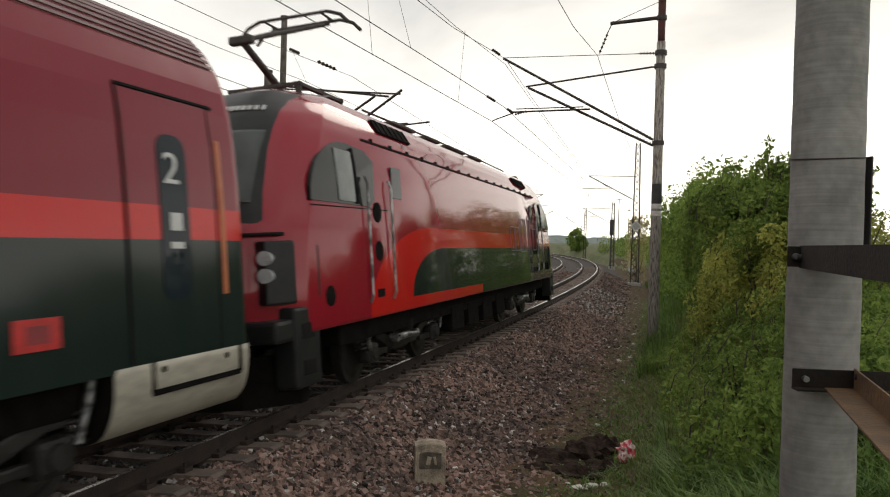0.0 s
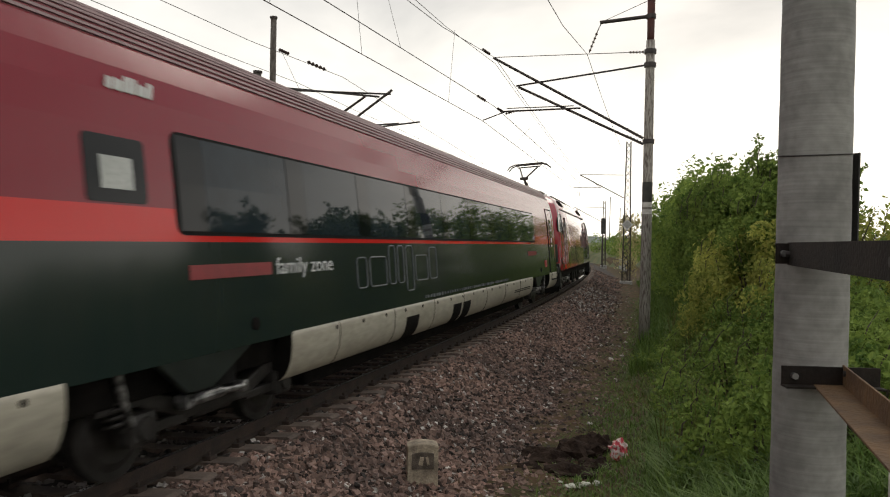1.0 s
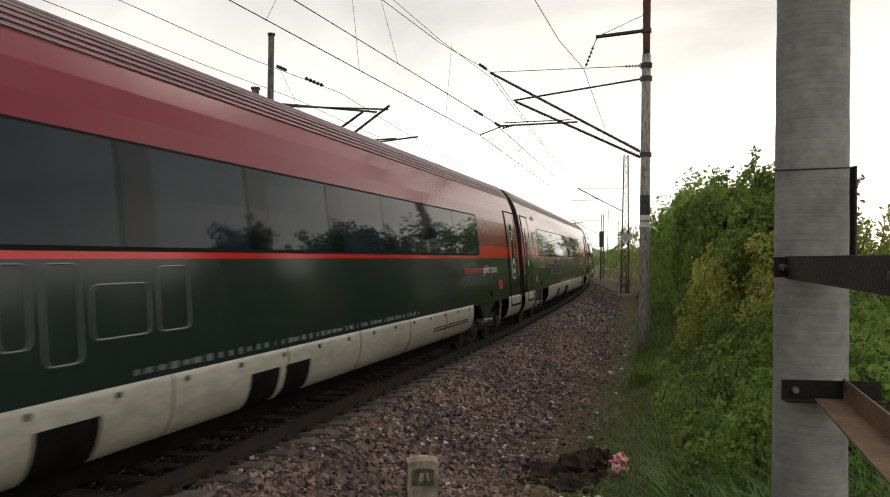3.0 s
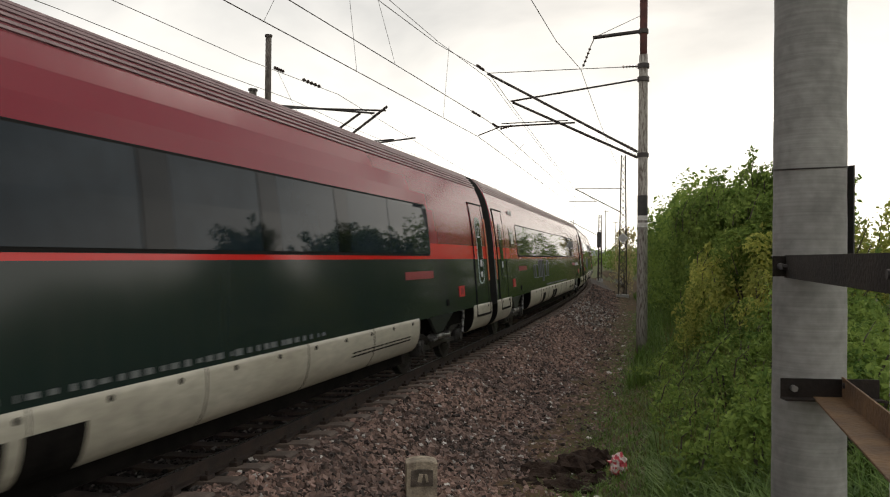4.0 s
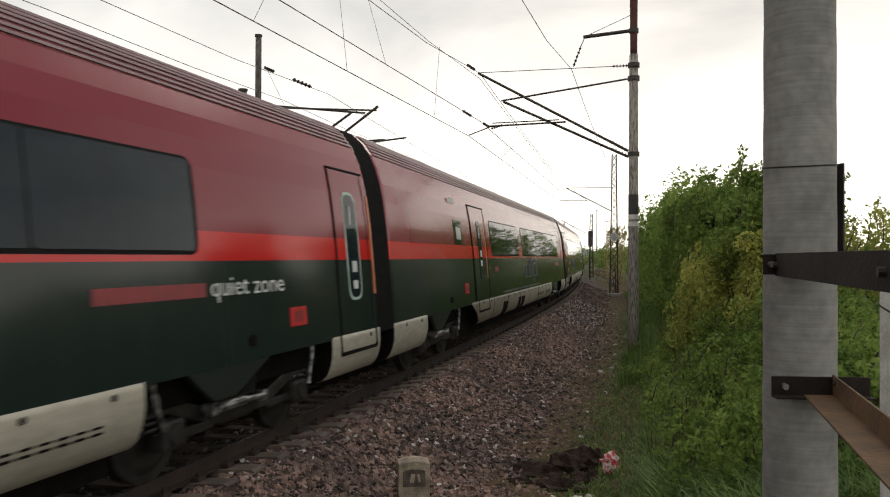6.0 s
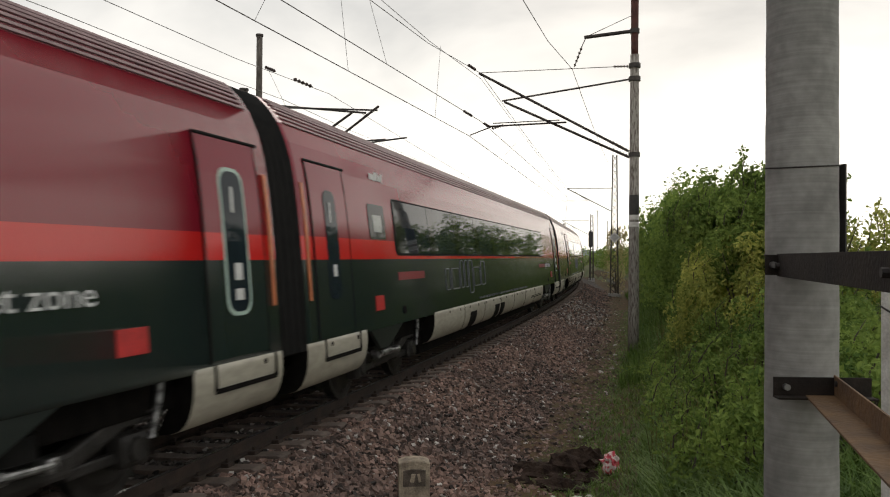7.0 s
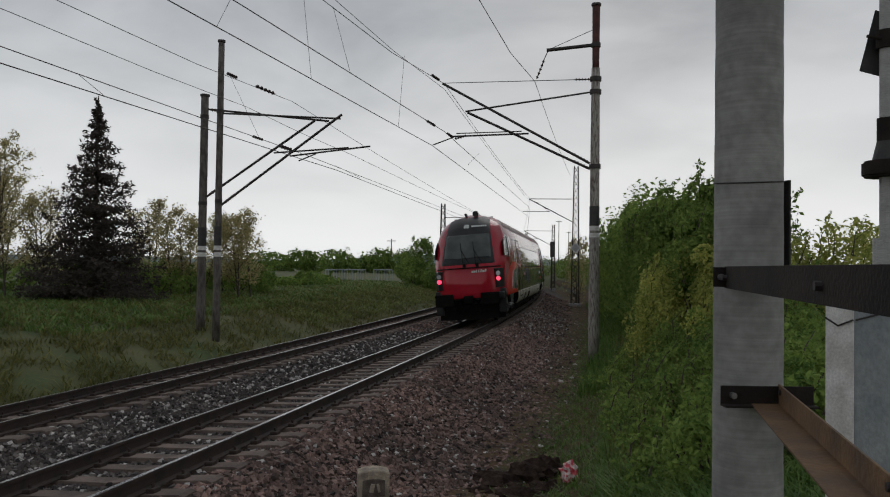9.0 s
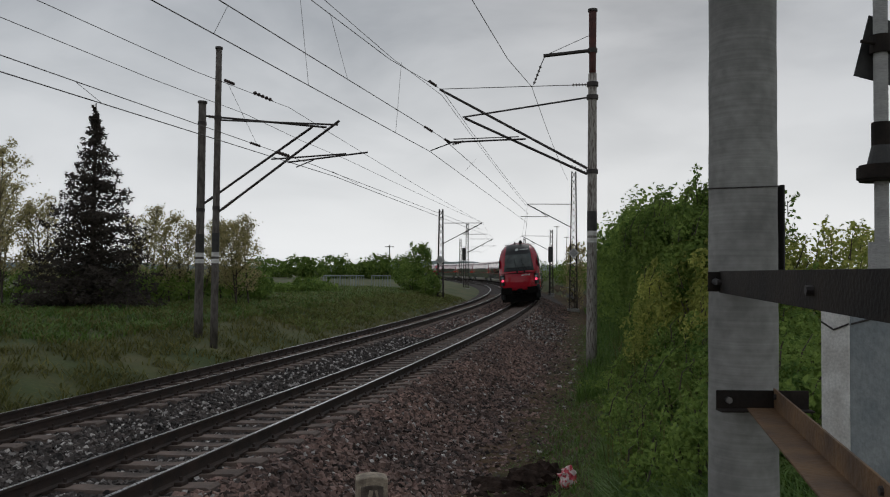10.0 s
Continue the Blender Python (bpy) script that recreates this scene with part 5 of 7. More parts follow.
insulator(P(4.58, 8.35), P(4.1, 8.36), arm, 0.05)
insulator(P(4.55, 5.66), P(4.05, 5.95), arm, 0.065)
insulator(P(4.55, 5.50, 0.12), P(4.05, 5.74, 0.12), arm, 0.065)
insulator(P(0.55, 6.62), P(0.15, 6.52), arm, 0.05)
for z in (5.52, 7.93, 8.35, 9.45):
    part("clamp", rod((0, 0, z - 0.07), (0, 0, z + 0.07), 0.185 if z < 8.7 else 0.15, 16), M_STEEL_DARK, m1)
tube(m1, "top_arm", P(4.7, 9.46), P(3.18, 9.36), 0.06)
tube(m1, "stay", P(4.65, 9.95), P(3.35, 9.42), 0.01)
tube(m1, "hanger", P(3.22, 9.33), P(3.08, 9.02), 0.015)
insulator(P(3.10, 9.05), P(2.86, 8.42), m1, 0.05)

# pair of masts across the tracks
m2 = painted_post("catenary_mast", 22.6, -7.42, -0.4, 9.62, 0.125, 0.10, 2.85, "slim round line mast with dull flaking paint", None, M_MAST_GREY)
o0 = -7.42
arm = empty("cantilever"); arm.parent = m2
tube(arm, "upper_tube", P(-7.3, 4.19), P(-3.15, 7.06), 0.042, label="dark cantilever tube")
tube(arm, "tie_tube", P(-7.3, 7.22), P(-3.2, 6.93), 0.03)
tube(arm, "steady_tube", P(-4.9, 5.76), P(-2.19, 6.02), 0.028)
tube(arm, "registration_arm", P(-4.0, 5.82), P(-4.6, 5.60), 0.02)
insulator(P(-7.2, 4.26), P(-6.8, 4.54), arm, 0.06)
m3 = painted_post("catenary_mast", 23.4, -8.45, -0.4, 8.02, 0.15, 0.13, 2.85, "stout round line mast with dull flaking paint", None, M_MAST_GREY)
o0 = -8.45
arm = empty("cantilever"); arm.parent = m3
tube(arm, "upper_tube", P(-8.3, 4.54), P(-4.40, 7.05), 0.042, label="dark cantilever tube")
tube(arm, "tie_tube", P(-8.3, 7.55), P(-3.9, 7.02), 0.035)
tube(arm, "steady_tube", P(-5.85, 6.0), P(-3.2, 6.12), 0.028)
insulator(P(-8.2, 4.61), P(-7.8, 4.87), arm, 0.06)
insulator(P(-8.2, 7.53), P(-7.7, 7.48), arm, 0.06)
for mm, r in ((m2, 0.125), (m3, 0.15)):
    for z in (4.3, 7.3):
        part("clamp", rod((0, 0, z - 0.06), (0, 0, z + 0.06), r, 14), M_STEEL_DARK, mm)


def lattice_mast(s, o, z0, z1, w0, w1, side, sign_z=None, arm_z=6.2):
    """A four-legged riveted mast; side: which way its arm reaches."""
    e = empty("lattice_mast", frame_at(s, o, 0))
    hw = lambda z: (w0 + (w1 - w0) * (z - z0) / (z1 - z0)) / 2
    for sx in (-1, 1):
        for sy in (-1, 1):
            bm = bmesh.new()
            add_rod(bm, (sx * hw(z0), sy * hw(z0), z0), (sx * hw(z1), sy * hw(z1), z1), 0.048, 5)
            part("leg", bm, M_LATTICE, e)
    n = int((z1 - z0) / 0.55)
    bm = bmesh.new()
    for i in range(n):
        za, zb = z0 + (z1 - z0) * i / n, z0 + (z1 - z0) * (i + 1) / n
        for sgn in (-1, 1):
            k = sgn if i % 2 else -sgn
            add_rod(bm, (-k * hw(za), sgn * hw(za), za), (k * hw(zb), sgn * hw(zb), zb), 0.026, 4)
            add_rod(bm, (sgn * hw(za), -k * hw(za), za), (sgn * hw(zb), k * hw(zb), zb), 0.026, 4)
    part("lacing", bm, M_LATTICE, e, "criss-cross steel lacing")["kind"] = "stuff"
    part("footing", box((0, 0, z0 - 0.1), (w0 * 1.5, w0 * 1.5, 0.5), bevel=0.04), M_CONCRETE, e)
    a = empty("cantilever"); a.parent = e
    reach = 3.7
    tube(a, "upper_tube", (side * 0.1, 0, arm_z - 0.9), (side * reach, 0, arm_z + 1.0), 0.04)
    tube(a, "tie_tube", (side * 0.1, 0, arm_z + 1.0), (side * reach, 0, arm_z + 1.02), 0.03)
    tube(a, "steady_tube", (side * (reach - 1.7), 0, arm_z), (side * (reach + 0.5), 0, arm_z + 0.02), 0.025)
    tube(a, "strut", (side * (reach - 0.6), 0, arm_z + 0.75), (side * (reach - 1.6), 0, arm_z + 0.02), 0.02)
    if sign_z:
        sg = part("diamond_sign", box((0, -w0 / 2 - 0.06, sign_z), (0.62, 0.03, 0.62), Matrix.Rotation(radians(45), 4, "Y"), 0.004), M_WHITE_PAINT, e, "pale diamond sign")
        part("sign_inner", box((0, -w0 / 2 - 0.08, sign_z), (0.48, 0.012, 0.48), Matrix.Rotation(radians(45), 4, "Y")), M_CONCRETE, sg)
    return tagged(e, "dark steel lattice line mast on a concrete foot", "mast", "overhead line masts")


lattice_mast(60.4, 3.75, -0.75, 10.3, 0.62, 0.32, -1, 3.8, 6.7)
lattice_mast(66.9, -7.85, -0.4, 7.85, 0.55, 0.32, 1, 3.25, 5.6)
lattice_mast(95.3, 3.1, -0.5, 7.6, 0.5, 0.3, -1, None, 5.8)
lattice_mast(110.0, -7.9, -0.3, 9.3, 0.5, 0.3, 1, None, 6.0)
lattice_mast(142.0, 3.6, -0.5, 8.6, 0.5, 0.3, -1, None, 6.2)
lattice_mast(152.0, -7.9, -0.3, 8.8, 0.5, 0.3, 1, None, 6.2)


def signal(s, o, z0, z1, label):
    e = empty("railway_signal", frame_at(s, o, 0))
    part("post", rod((0, 0, z0), (0, 0, z1 - 1.0), 0.07, 10), M_LATTICE, e)
    part("lamp_board", box((0, -0.06, z1 - 0.9), (0.5, 0.08, 1.9), bevel=0.03), M_BLACK_PAINT, e, "black lamp board")
    for k in range(4):
        part("hood", rod((0, -0.10, z1 - 0.25 - k * 0.42), (0, -0.28, z1 - 0.22 - k * 0.42), 0.12, 12), M_BLACK_PAINT, e)
    part("ladder", add_path(bmesh.new(), [(0.25, 0.15, z0), (0.25, 0.15, z1 - 1.0)], 0.02, 5), M_LATTICE, e)
    return tagged(e, label, "signal")


signal(111.5, -8.4, -0.4, 5.7, "slim line-side signal with a black lamp board")
signal(92.0, 2.75, -0.5, 5.3, "slim line-side signal with a black lamp board")


def wire(name, pts, r, label, sag=0.0):
    bm = bmesh.new()
    out = [Vector(pts[0])]
    for a, b in zip(pts[:-1], pts[1:]):
        a, b = Vector(a), Vector(b)
        n = max(2, int((b - a).length / 4))
        for i in range(1, n + 1):
            u = i / n
            out.append(a.lerp(b, u) - Vector((0, 0, sag * 4 * u * (1 - u))))
    bm.free()
    ob = part(name, sweep(out, r, 5), M_WIRE)
    return tagged(ob, label, "wire", "overhead wires")


def run(cam_pt, at_mast, *ahead):
    """A wire through two points, carried on behind the camera and on to the masts ahead."""
    a, b = on_line(*cam_pt), on_line(*at_mast)
    back = a + (a - b) * 2.2
    return [back, a, b] + [on_line(*p) for p in ahead]


wire("contact_wire", run((9.82, -1.30, 6.31), (24.5, -0.62, 6.31), (60.4, 0.05, 6.25), (95.3, -0.3, 5.9), (142, -0.1, 6.0)), 0.011, "thin dark contact wire over the track")
wire("messenger_wire", run((11.21, -0.99, 6.78), (24.5, -0.22, 6.78), (60.4, 0.1, 7.0), (95.3, -0.2, 6.4)), 0.011, "thin dark wire over the track")
wire("catenary_wire", run((15.71, -1.27, 8.39), (24.5, -0.23, 8.39), (60.4, 0.1, 7.72), (95.3, -0.6, 6.8), (142, -0.1, 7.2)), 0.010, "thin dark catenary wire", 0.15)
wire("catenary_wire", run((15.4, -1.05, 8.45), (24.5, -0.22, 8.2), (60.4, 0.0, 7.6)), 0.008, "thin dark catenary wire", 0.1)
wire("feeder_wire", run((16.24, 2.34, 8.32), (24.5, 2.80, 8.36), (60.4, 3.3, 9.6)), 0.010, "thin dark feeder wire", 0.2)
wire("contact_wire", run((9.52, -3.69, 5.27), (22.6, -3.28, 5.27), (66.9, -3.9, 5.6), (110, -4.0, 6.0), (152, -4.0, 6.0)), 0.011, "thin dark contact wire over the second track")
wire("messenger_wire", run((10.07, -4.22, 5.71), (22.6, -4.16, 5.71), (66.9, -4.1, 6.0)), 0.010, "thin dark wire over the second track")
wire("catenary_wire", run((12.41, -5.64, 7.54), (22.6, -4.87, 7.54), (66.9, -4.1, 6.65), (110, -4.1, 7.0), (152, -4.0, 7.2)), 0.009, "thin dark catenary wire", 0.1)
wire("catenary_wire", run((12.79, -6.86, 7.41), (22.6, -6.47, 7.41), (30.0, -5.4, 6.9), (66.9, -4.0, 6.6)), 0.009, "thin dark catenary wire", 0.05)


def lerp_line(a, b, s):
    u = (s - a[0]) / (b[0] - a[0])
    return on_line(a[0], a[1], a[2]).lerp(on_line(b[0], b[1], b[2]), u)


def dropper(p, q):
    ob = part("dropper", rod(p, q, 0.005, 4), M_WIRE)
    tagged(ob, "thin vertical dropper between two wires", "wire", "droppers")


C0, C1 = (9.82, -1.30, 6.31), (24.5, -0.62, 6.31)
U0, U1 = (15.71, -1.27, 8.39), (24.5, -0.23, 8.39)
N0, N1 = (11.21, -0.99, 6.78), (24.5, -0.22, 6.78)
for s, (a0, a1), (b0, b1) in ((15.2, (C0, C1), (U0, U1)), (21.0, (C0, C1), (U0, U1)), (16.6, (N0, N1), (U0, U1)), (29.5, (C0, C1), (N0, N1)),
                              (11.5, (C0, C1), (N0, N1))):
    dropper(lerp_line(a0, a1, s), lerp_line(b0, b1, s))
E0, E1 = (9.52, -3.69, 5.27), (22.6, -3.28, 5.27)
F0, F1 = (10.07, -4.22, 5.71), (22.6, -4.16, 5.71)
G0, G1 = (12.41, -5.64, 7.54), (22.6, -4.87, 7.54)
for s, (a0, a1), (b0, b1) in ((11.8, (E0, E1), (F0, F1)), (19.0, (F0, F1), (G0, G1)), (24.6, (E0, E1), (F0, F1))):
    dropper(lerp_line(a0, a1, s), lerp_line(b0, b1, s))
# insulators strung in the wires, and small weights far off
for a, b, s0, L, r in ((N0, N1, 22.6, 0.9, 0.045), (N0, N1, 24.9, 0.7, 0.045), (G0, G1, 18.9, 0.5, 0.05), (G0, G1, 20.4, 1.1, 0.06), (F0, F1, 18.6, 0.6, 0.04), (F0, F1, 20.2, 0.9, 0.06), (U0, U1, 23.3, 0.7, 0.05)):
    p, q = lerp_line(a, b, s0), lerp_line(a, b, s0 + L)
    ins = empty("wire_insulator", Matrix.Translation(p))
    ins.matrix_basis = Matrix.Translation(p)
    insulator((0, 0, 0), q - p, ins, r)
    tagged(ins, "dark insulator strung in the overhead wire", "insulator", "wire insulators")


# ---- plants ----
def leaf_mesh(name, pos, nrm, size, material, rng, parent=None, aspect=0.55, label=""):
    """Many small pointed leaves, each four corners, at pos, roughly facing nrm."""
    n = len(pos)
    t = rng.normal(size=(n, 3))
    nn = nrm + 0.7 * rng.normal(size=(n, 3))
    nn /= np.linalg.norm(nn, axis=1)[:, None] + 1e-9
    t -= (t * nn).sum(1)[:, None] * nn
    t /= np.linalg.norm(t, axis=1)[:, None] + 1e-9
    b = np.cross(nn, t)
    L = size * (0.55 + 0.9 * rng.random(n))
    a = pos - t * L[:, None] * 0.5
    c = pos + t * L[:, None] * 0.5 - nn * L[:, None] * 0.12
    m = pos + nn * L[:, None] * 0.08
    p, q = m + b * L[:, None] * aspect * 0.5, m - b * L[:, None] * aspect * 0.5
    v = np.stack([a, p, c, q], 1).reshape(-1, 3)
    i = np.arange(n) * 4
    f = np.stack([i, i + 1, i + 2, i + 3], 1)
    return mesh_of(name, v.tolist(), f.tolist(), material, parent, label)


def blob_points(rng, centre, radii, n, lump=0.2, depth=0.3, seed=0.0):
    """Tufts of leaves standing out from a lumpy core by different amounts, with dark gaps between them."""
    r = np.asarray(radii, float)
    tufts = int(np.clip(24 * (r[0] * r[1] * r[2]) ** 0.5, 14, 90))
    c = rng.normal(size=(tufts, 3))
    c /= np.linalg.norm(c, axis=1)[:, None]
    out = 0.72 + 0.34 * rng.random(tufts)
    i = rng.integers(tufts, size=n)
    loose = rng.random(n) < 0.22
    wide = 0.26 / max(1.0, (r.mean()) ** 0.5)
    d = c[i] + rng.normal(size=(n, 3)) * np.where(loose, 0.7, wide)[:, None]
    d /= np.linalg.norm(d, axis=1)[:, None]
    near = np.clip(((d * c[i]).sum(1) - 0.86) / 0.14, 0, 1)
    k = np.where(loose, 0.74, 0.62 + (out[i] - 0.55) * near)
    k = k * (1 + lump * np.sin(d[:, 0] * 5.1 + seed) * np.cos(d[:, 1] * 4.3 + seed * 2))
    k *= 1 - depth * rng.random(n) ** 2.6
    return np.asarray(centre) + d * (k * 1.12)[:, None] * r, d


def twigs(bm, base, tips, r0=0.03, r1=0.006, rng=None, seg=5):
    for tip in tips:
        a, b = Vector(base), Vector(tip)
        mid = a.lerp(b, 0.5) + Vector((rng.normal(0, 0.1), rng.normal(0, 0.1), 0.08)) * (b - a).length * 0.5
        bm.append((a, mid, r0, (r0 + r1) / 2))
        bm.append((mid, b, (r0 + r1) / 2, r1))


def bush(name, blobs, leaf, size, material, label, seed, wisps=0, cat="bush"):
    """blobs: (centre, radii, leaves)."""
    rng = np.random.default_rng(seed)
    base = np.mean([b[0] for b in blobs], 0)
    gz = ground(base[0], base[1])
    e = empty(name, Matrix.Translation((base[0], base[1], gz)))
    off = np.array([base[0], base[1], gz])
    P_, N_ = [], []
    bm = []
    for k, (c, r, n) in enumerate(blobs):
        p, d = blob_points(rng, c, r, n, seed=seed + k * 1.7)
        P_.append(p); N_.append(d)
        tips = [Vector(c) - Vector(off) + Vector((rng.uniform(-0.7, 0.7) * r[0], rng.uniform(-0.7, 0.7) * r[1], rng.uniform(0, 0.8) * r[2])) for _ in range(5)]
        twigs(bm, (c[0] - off[0] + rng.normal(0, 0.15), c[1] - off[1] + rng.normal(0, 0.15), ground(c[0], c[1]) - gz - 0.1), tips, 0.035, 0.01, rng)
    for _ in range(wisps):
        c, r, n = blobs[int(rng.integers(len(blobs)))]
        a = np.array(c) + np.array([rng.uniform(-0.8, 0.8) * r[0], rng.uniform(-0.8, 0.8) * r[1], r[2] * rng.uniform(0.45, 0.8)])
        h = rng.uniform(0.35, 0.8) * min(1.0, 0.4 + r[2] * 0.4)
        mid = a + np.array([rng.normal(0.04, 0.12), rng.normal(0, 0.12), 0.62]) * h
        b = mid + np.array([rng.normal(0.28, 0.16), rng.normal(0, 0.16), 0.42]) * h
        bm += [(a - off, mid - off, 0.012, 0.008), (mid - off, b - off, 0.008, 0.003)]
        u = rng.random(40)[:, None]
        q = np.where(u < 0.5, a + (mid - a) * u * 2, mid + (b - mid) * (u * 2 - 1)) + rng.normal(size=(40, 3)) * (0.09 * (1.15 - u) + 0.015)
        P_.append(q); N_.append(rng.normal(size=(40, 3)))
    rods_mesh("stem_work", bm, M_BARK, e)["kind"] = "stuff"
    pos, nrm = np.concatenate(P_) - off, np.concatenate(N_)
    ground_keep = pos[:, 2] > -0.15
    leaf_mesh("foliage", pos[ground_keep], nrm[ground_keep], size, material, rng, e)
    return tagged(e, label, cat)


rng0 = np.random.default_rng(5)
# hedge on the embankment, by the near mast and back towards the viewer
bush("hedge_bush", [((6.35, 23.0, 2.1), (1.05, 1.5, 1.8), 7000), ((6.9, 21.8, 2.6), (1.2, 1.6, 1.75), 7000), ((7.6, 23.6, 2.4), (1.6, 1.6, 1.9), 4000)], 0, 0.13, L_TREE_DARK,
     "tall dark green bush with feathery wind-blown tops", 11, wisps=170)
bush("small_tree", [((6.0, 16.7, 3.35), (0.8, 0.85, 0.95), 7000), ((5.7, 16.5, 2.45), (0.95, 0.95, 1.0), 5000), ((6.6, 16.3, 2.85), (0.85, 0.85, 1.0), 4000)], 0, 0.10, L_TREE_DARK,
     "dense dark green small tree in the hedge", 12, wisps=60, cat="tree")
bush("hedge_bush", [((5.45, 17.6, 1.1), (1.15, 1.9, 1.25), 9000), ((6.2, 15.6, 1.75), (1.25, 1.7, 1.05), 10000), ((6.9, 18.0, 2.0), (1.3, 1.6, 1.15), 7000), ((5.65, 14.2, 1.0), (0.95, 1.4, 0.9), 8000), ((5.5, 13.0, 1.3), (0.8, 1.0, 0.7), 5000)], 0, 0.10, L_BUSH_Y,
     "yellow-green flowering hedge bush on the embankment", 13, wisps=130)
bush("hedge_bush", [((5.6, 19.6, 0.55), (0.9, 1.5, 0.95), 6000), ((5.1, 15.4, 0.35), (0.75, 1.3, 0.75), 6000), ((5.1, 12.9, 0.3), (0.75, 1.0, 0.7), 5000)], 0, 0.07, L_BUSH,
     "leafy green undergrowth along the foot of the hedge", 10, wisps=60)
bush("hedge_bush", [((5.0, 11.6, 0.75), (0.85, 1.4, 1.0), 9000), ((5.6, 12.9, 1.2), (0.9, 1.2, 1.0), 7000), ((4.75, 10.3, 0.45), (0.7, 1.0, 0.9), 6000)], 0, 0.085, L_BUSH,
     "leafy green bush at the foot of the hedge", 14, wisps=50)
bush("hedge_bush", [((5.4, 8.9, 0.75), (1.0, 1.2, 0.95), 8000), ((6.6, 9.6, 1.3), (1.2, 1.3, 1.0), 8000), ((5.3, 7.3, 0.35), (0.8, 0.9, 0.8), 6000)], 0, 0.075, L_BUSH,
     "leafy green bush behind the concrete pole", 15, wisps=50)
bush("hedge_bush", [((8.0, 14.5, 1.9), (1.5, 1.6, 1.15), 7000), ((9.2, 13.2, 2.0), (1.4, 1.6, 1.15), 7000), ((7.6, 12.2, 1.5), (1.2, 1.4, 1.1), 7000)], 0, 0.09, L_BUSH_Y,
     "green hedge bush with thin bare twig tips", 16, wisps=60)
bush("hedge_bush", [((4.0, 8.4, -0.1), (0.55, 0.9, 0.6), 4000), ((4.55, 6.9, 0.05), (0.6, 0.7, 0.6), 4000)], 0, 0.06, L_BUSH,
     "low broad-leaved weeds beside the pole", 17)
slope = []
for k in range(34):
    s, o = 8.5 + 14 * (k % 9) / 9 + rng0.uniform(-0.6, 0.6), 5.9 + 0.55 * (k // 9) + rng0.uniform(-0.3, 0.3)
    p = on_line(s, o)
    slope.append(((p.x, p.y, ground(p.x, p.y) + 0.18 + 0.22 * (k // 9)), (rng0.uniform(0.45, 0.8), rng0.uniform(0.5, 0.9), rng0.uniform(0.35, 0.6)), 1500))
for k in range(3):
    bush("low_shrub", slope[k::3], 0, 0.075, L_BUSH, "low tangled green shrub covering the bank", 90 + k, wisps=24)
# shrubs beyond the lattice mast, and the rest of the bank
bush("shrub", [((12.6, 58.0, 2.4), (1.5, 3.0, 3.2), 3800), ((12.9, 52.0, 2.4), (1.8, 3.4, 3.4), 4500), ((11.3, 45.0, 2.4), (1.8, 4.0, 3.5), 6000), ((9.7, 38.0, 2.2), (1.9, 4.0, 3.3), 6500), ((8.3, 31.0, 2.2), (1.7, 3.5, 2.9), 6500)], 0, 0.20, L_BUSH,
     "row of green shrubs along the embankment", 18, wisps=30)
far_row = []
for k in range(9):
    p = on_line(68 + 9 * k, 8.2 + 0.7 * math.sin(k * 2.1))
    far_row.append(((p.x, p.y, 1.6), (1.8, 5.0, 2.3), 1500))
bush("shrub", far_row, 0, 0.28, L_TREE_DARK, "dark hedge running on along the embankment", 20, wisps=10)
bush("shrub", [((10.6, 61.5, 2.2), (1.0, 1.6, 2.3), 1500)], 0, 0.16, L_SPRING, "reddish brown shrub in young leaf", 19, wisps=24)


def spruce(x, y, h, width, seed):
    rng = np.random.default_rng(seed)
    z = ground(x, y) - 0.2
    e = empty("spruce_tree", Matrix.Translation((x, y, z)))
    part("trunk", rod((0, 0, 0), (0, 0, h), 0.16, 10, 0.02), M_BARK, e)
    P_, N_ = [], []
    bm = []
    levels = 38
    for i in range(levels):
        u = i / (levels - 1)
        zz = h * (0.03 + 0.93 * u)
        R = width * min(1.0, 1.18 * (1 - u) ** 1.12) * (0.8 + 0.3 * rng.random()) + 0.12
        k = int(4 + 6 * (1 - u))
        a0 = rng.random() * 6.28
        for j in range(k):
            a = a0 + 6.283 * j / k + rng.normal(0, 0.2)
            r = R * rng.uniform(0.6, 1.15)
            zz = h * (0.03 + 0.93 * u) + rng.normal(0, 0.16)
            start = np.array([0, 0, zz])
            mid = np.array([math.cos(a) * r * 0.6, math.sin(a) * r * 0.6, zz - 0.13 * r])
            tip = np.array([math.cos(a) * r, math.sin(a) * r, zz - 0.10 * r + rng.normal(0.06, 0.08)])
            bm += [(start, mid, 0.03 * (1 - u) + 0.010, 0.012), (mid, tip, 0.012, 0.004)]
            n = int(18 + 120 * r / width)
            t = rng.random(n)[:, None] ** 0.7
            q = np.where(t < 0.6, start + (mid - start) * t / 0.6, mid + (tip - mid) * (t - 0.6) / 0.4)
            fan = (0.05 + 0.20 * r * (1 - t) + 0.05 * r)
            side = np.array([-math.sin(a), math.cos(a), 0])
            q = q + side * rng.normal(size=(n, 1)) * fan
            q[:, 2] += rng.normal(size=n) * 0.09 - rng.random(n) * 0.12 * (0.3 + r * 0.3)
            P_.append(q); N_.append(np.tile([0, 0, 1.0], (n, 1)))
    rods_mesh("branch_work", bm, M_BARK, e)["kind"] = "stuff"
    leaf_mesh("needles", np.concatenate(P_), np.concatenate(N_), 0.19, L_SPRUCE, rng, e, aspect=0.4)
    return tagged(e, "dark blue-green spruce tree standing in the meadow", "tree")


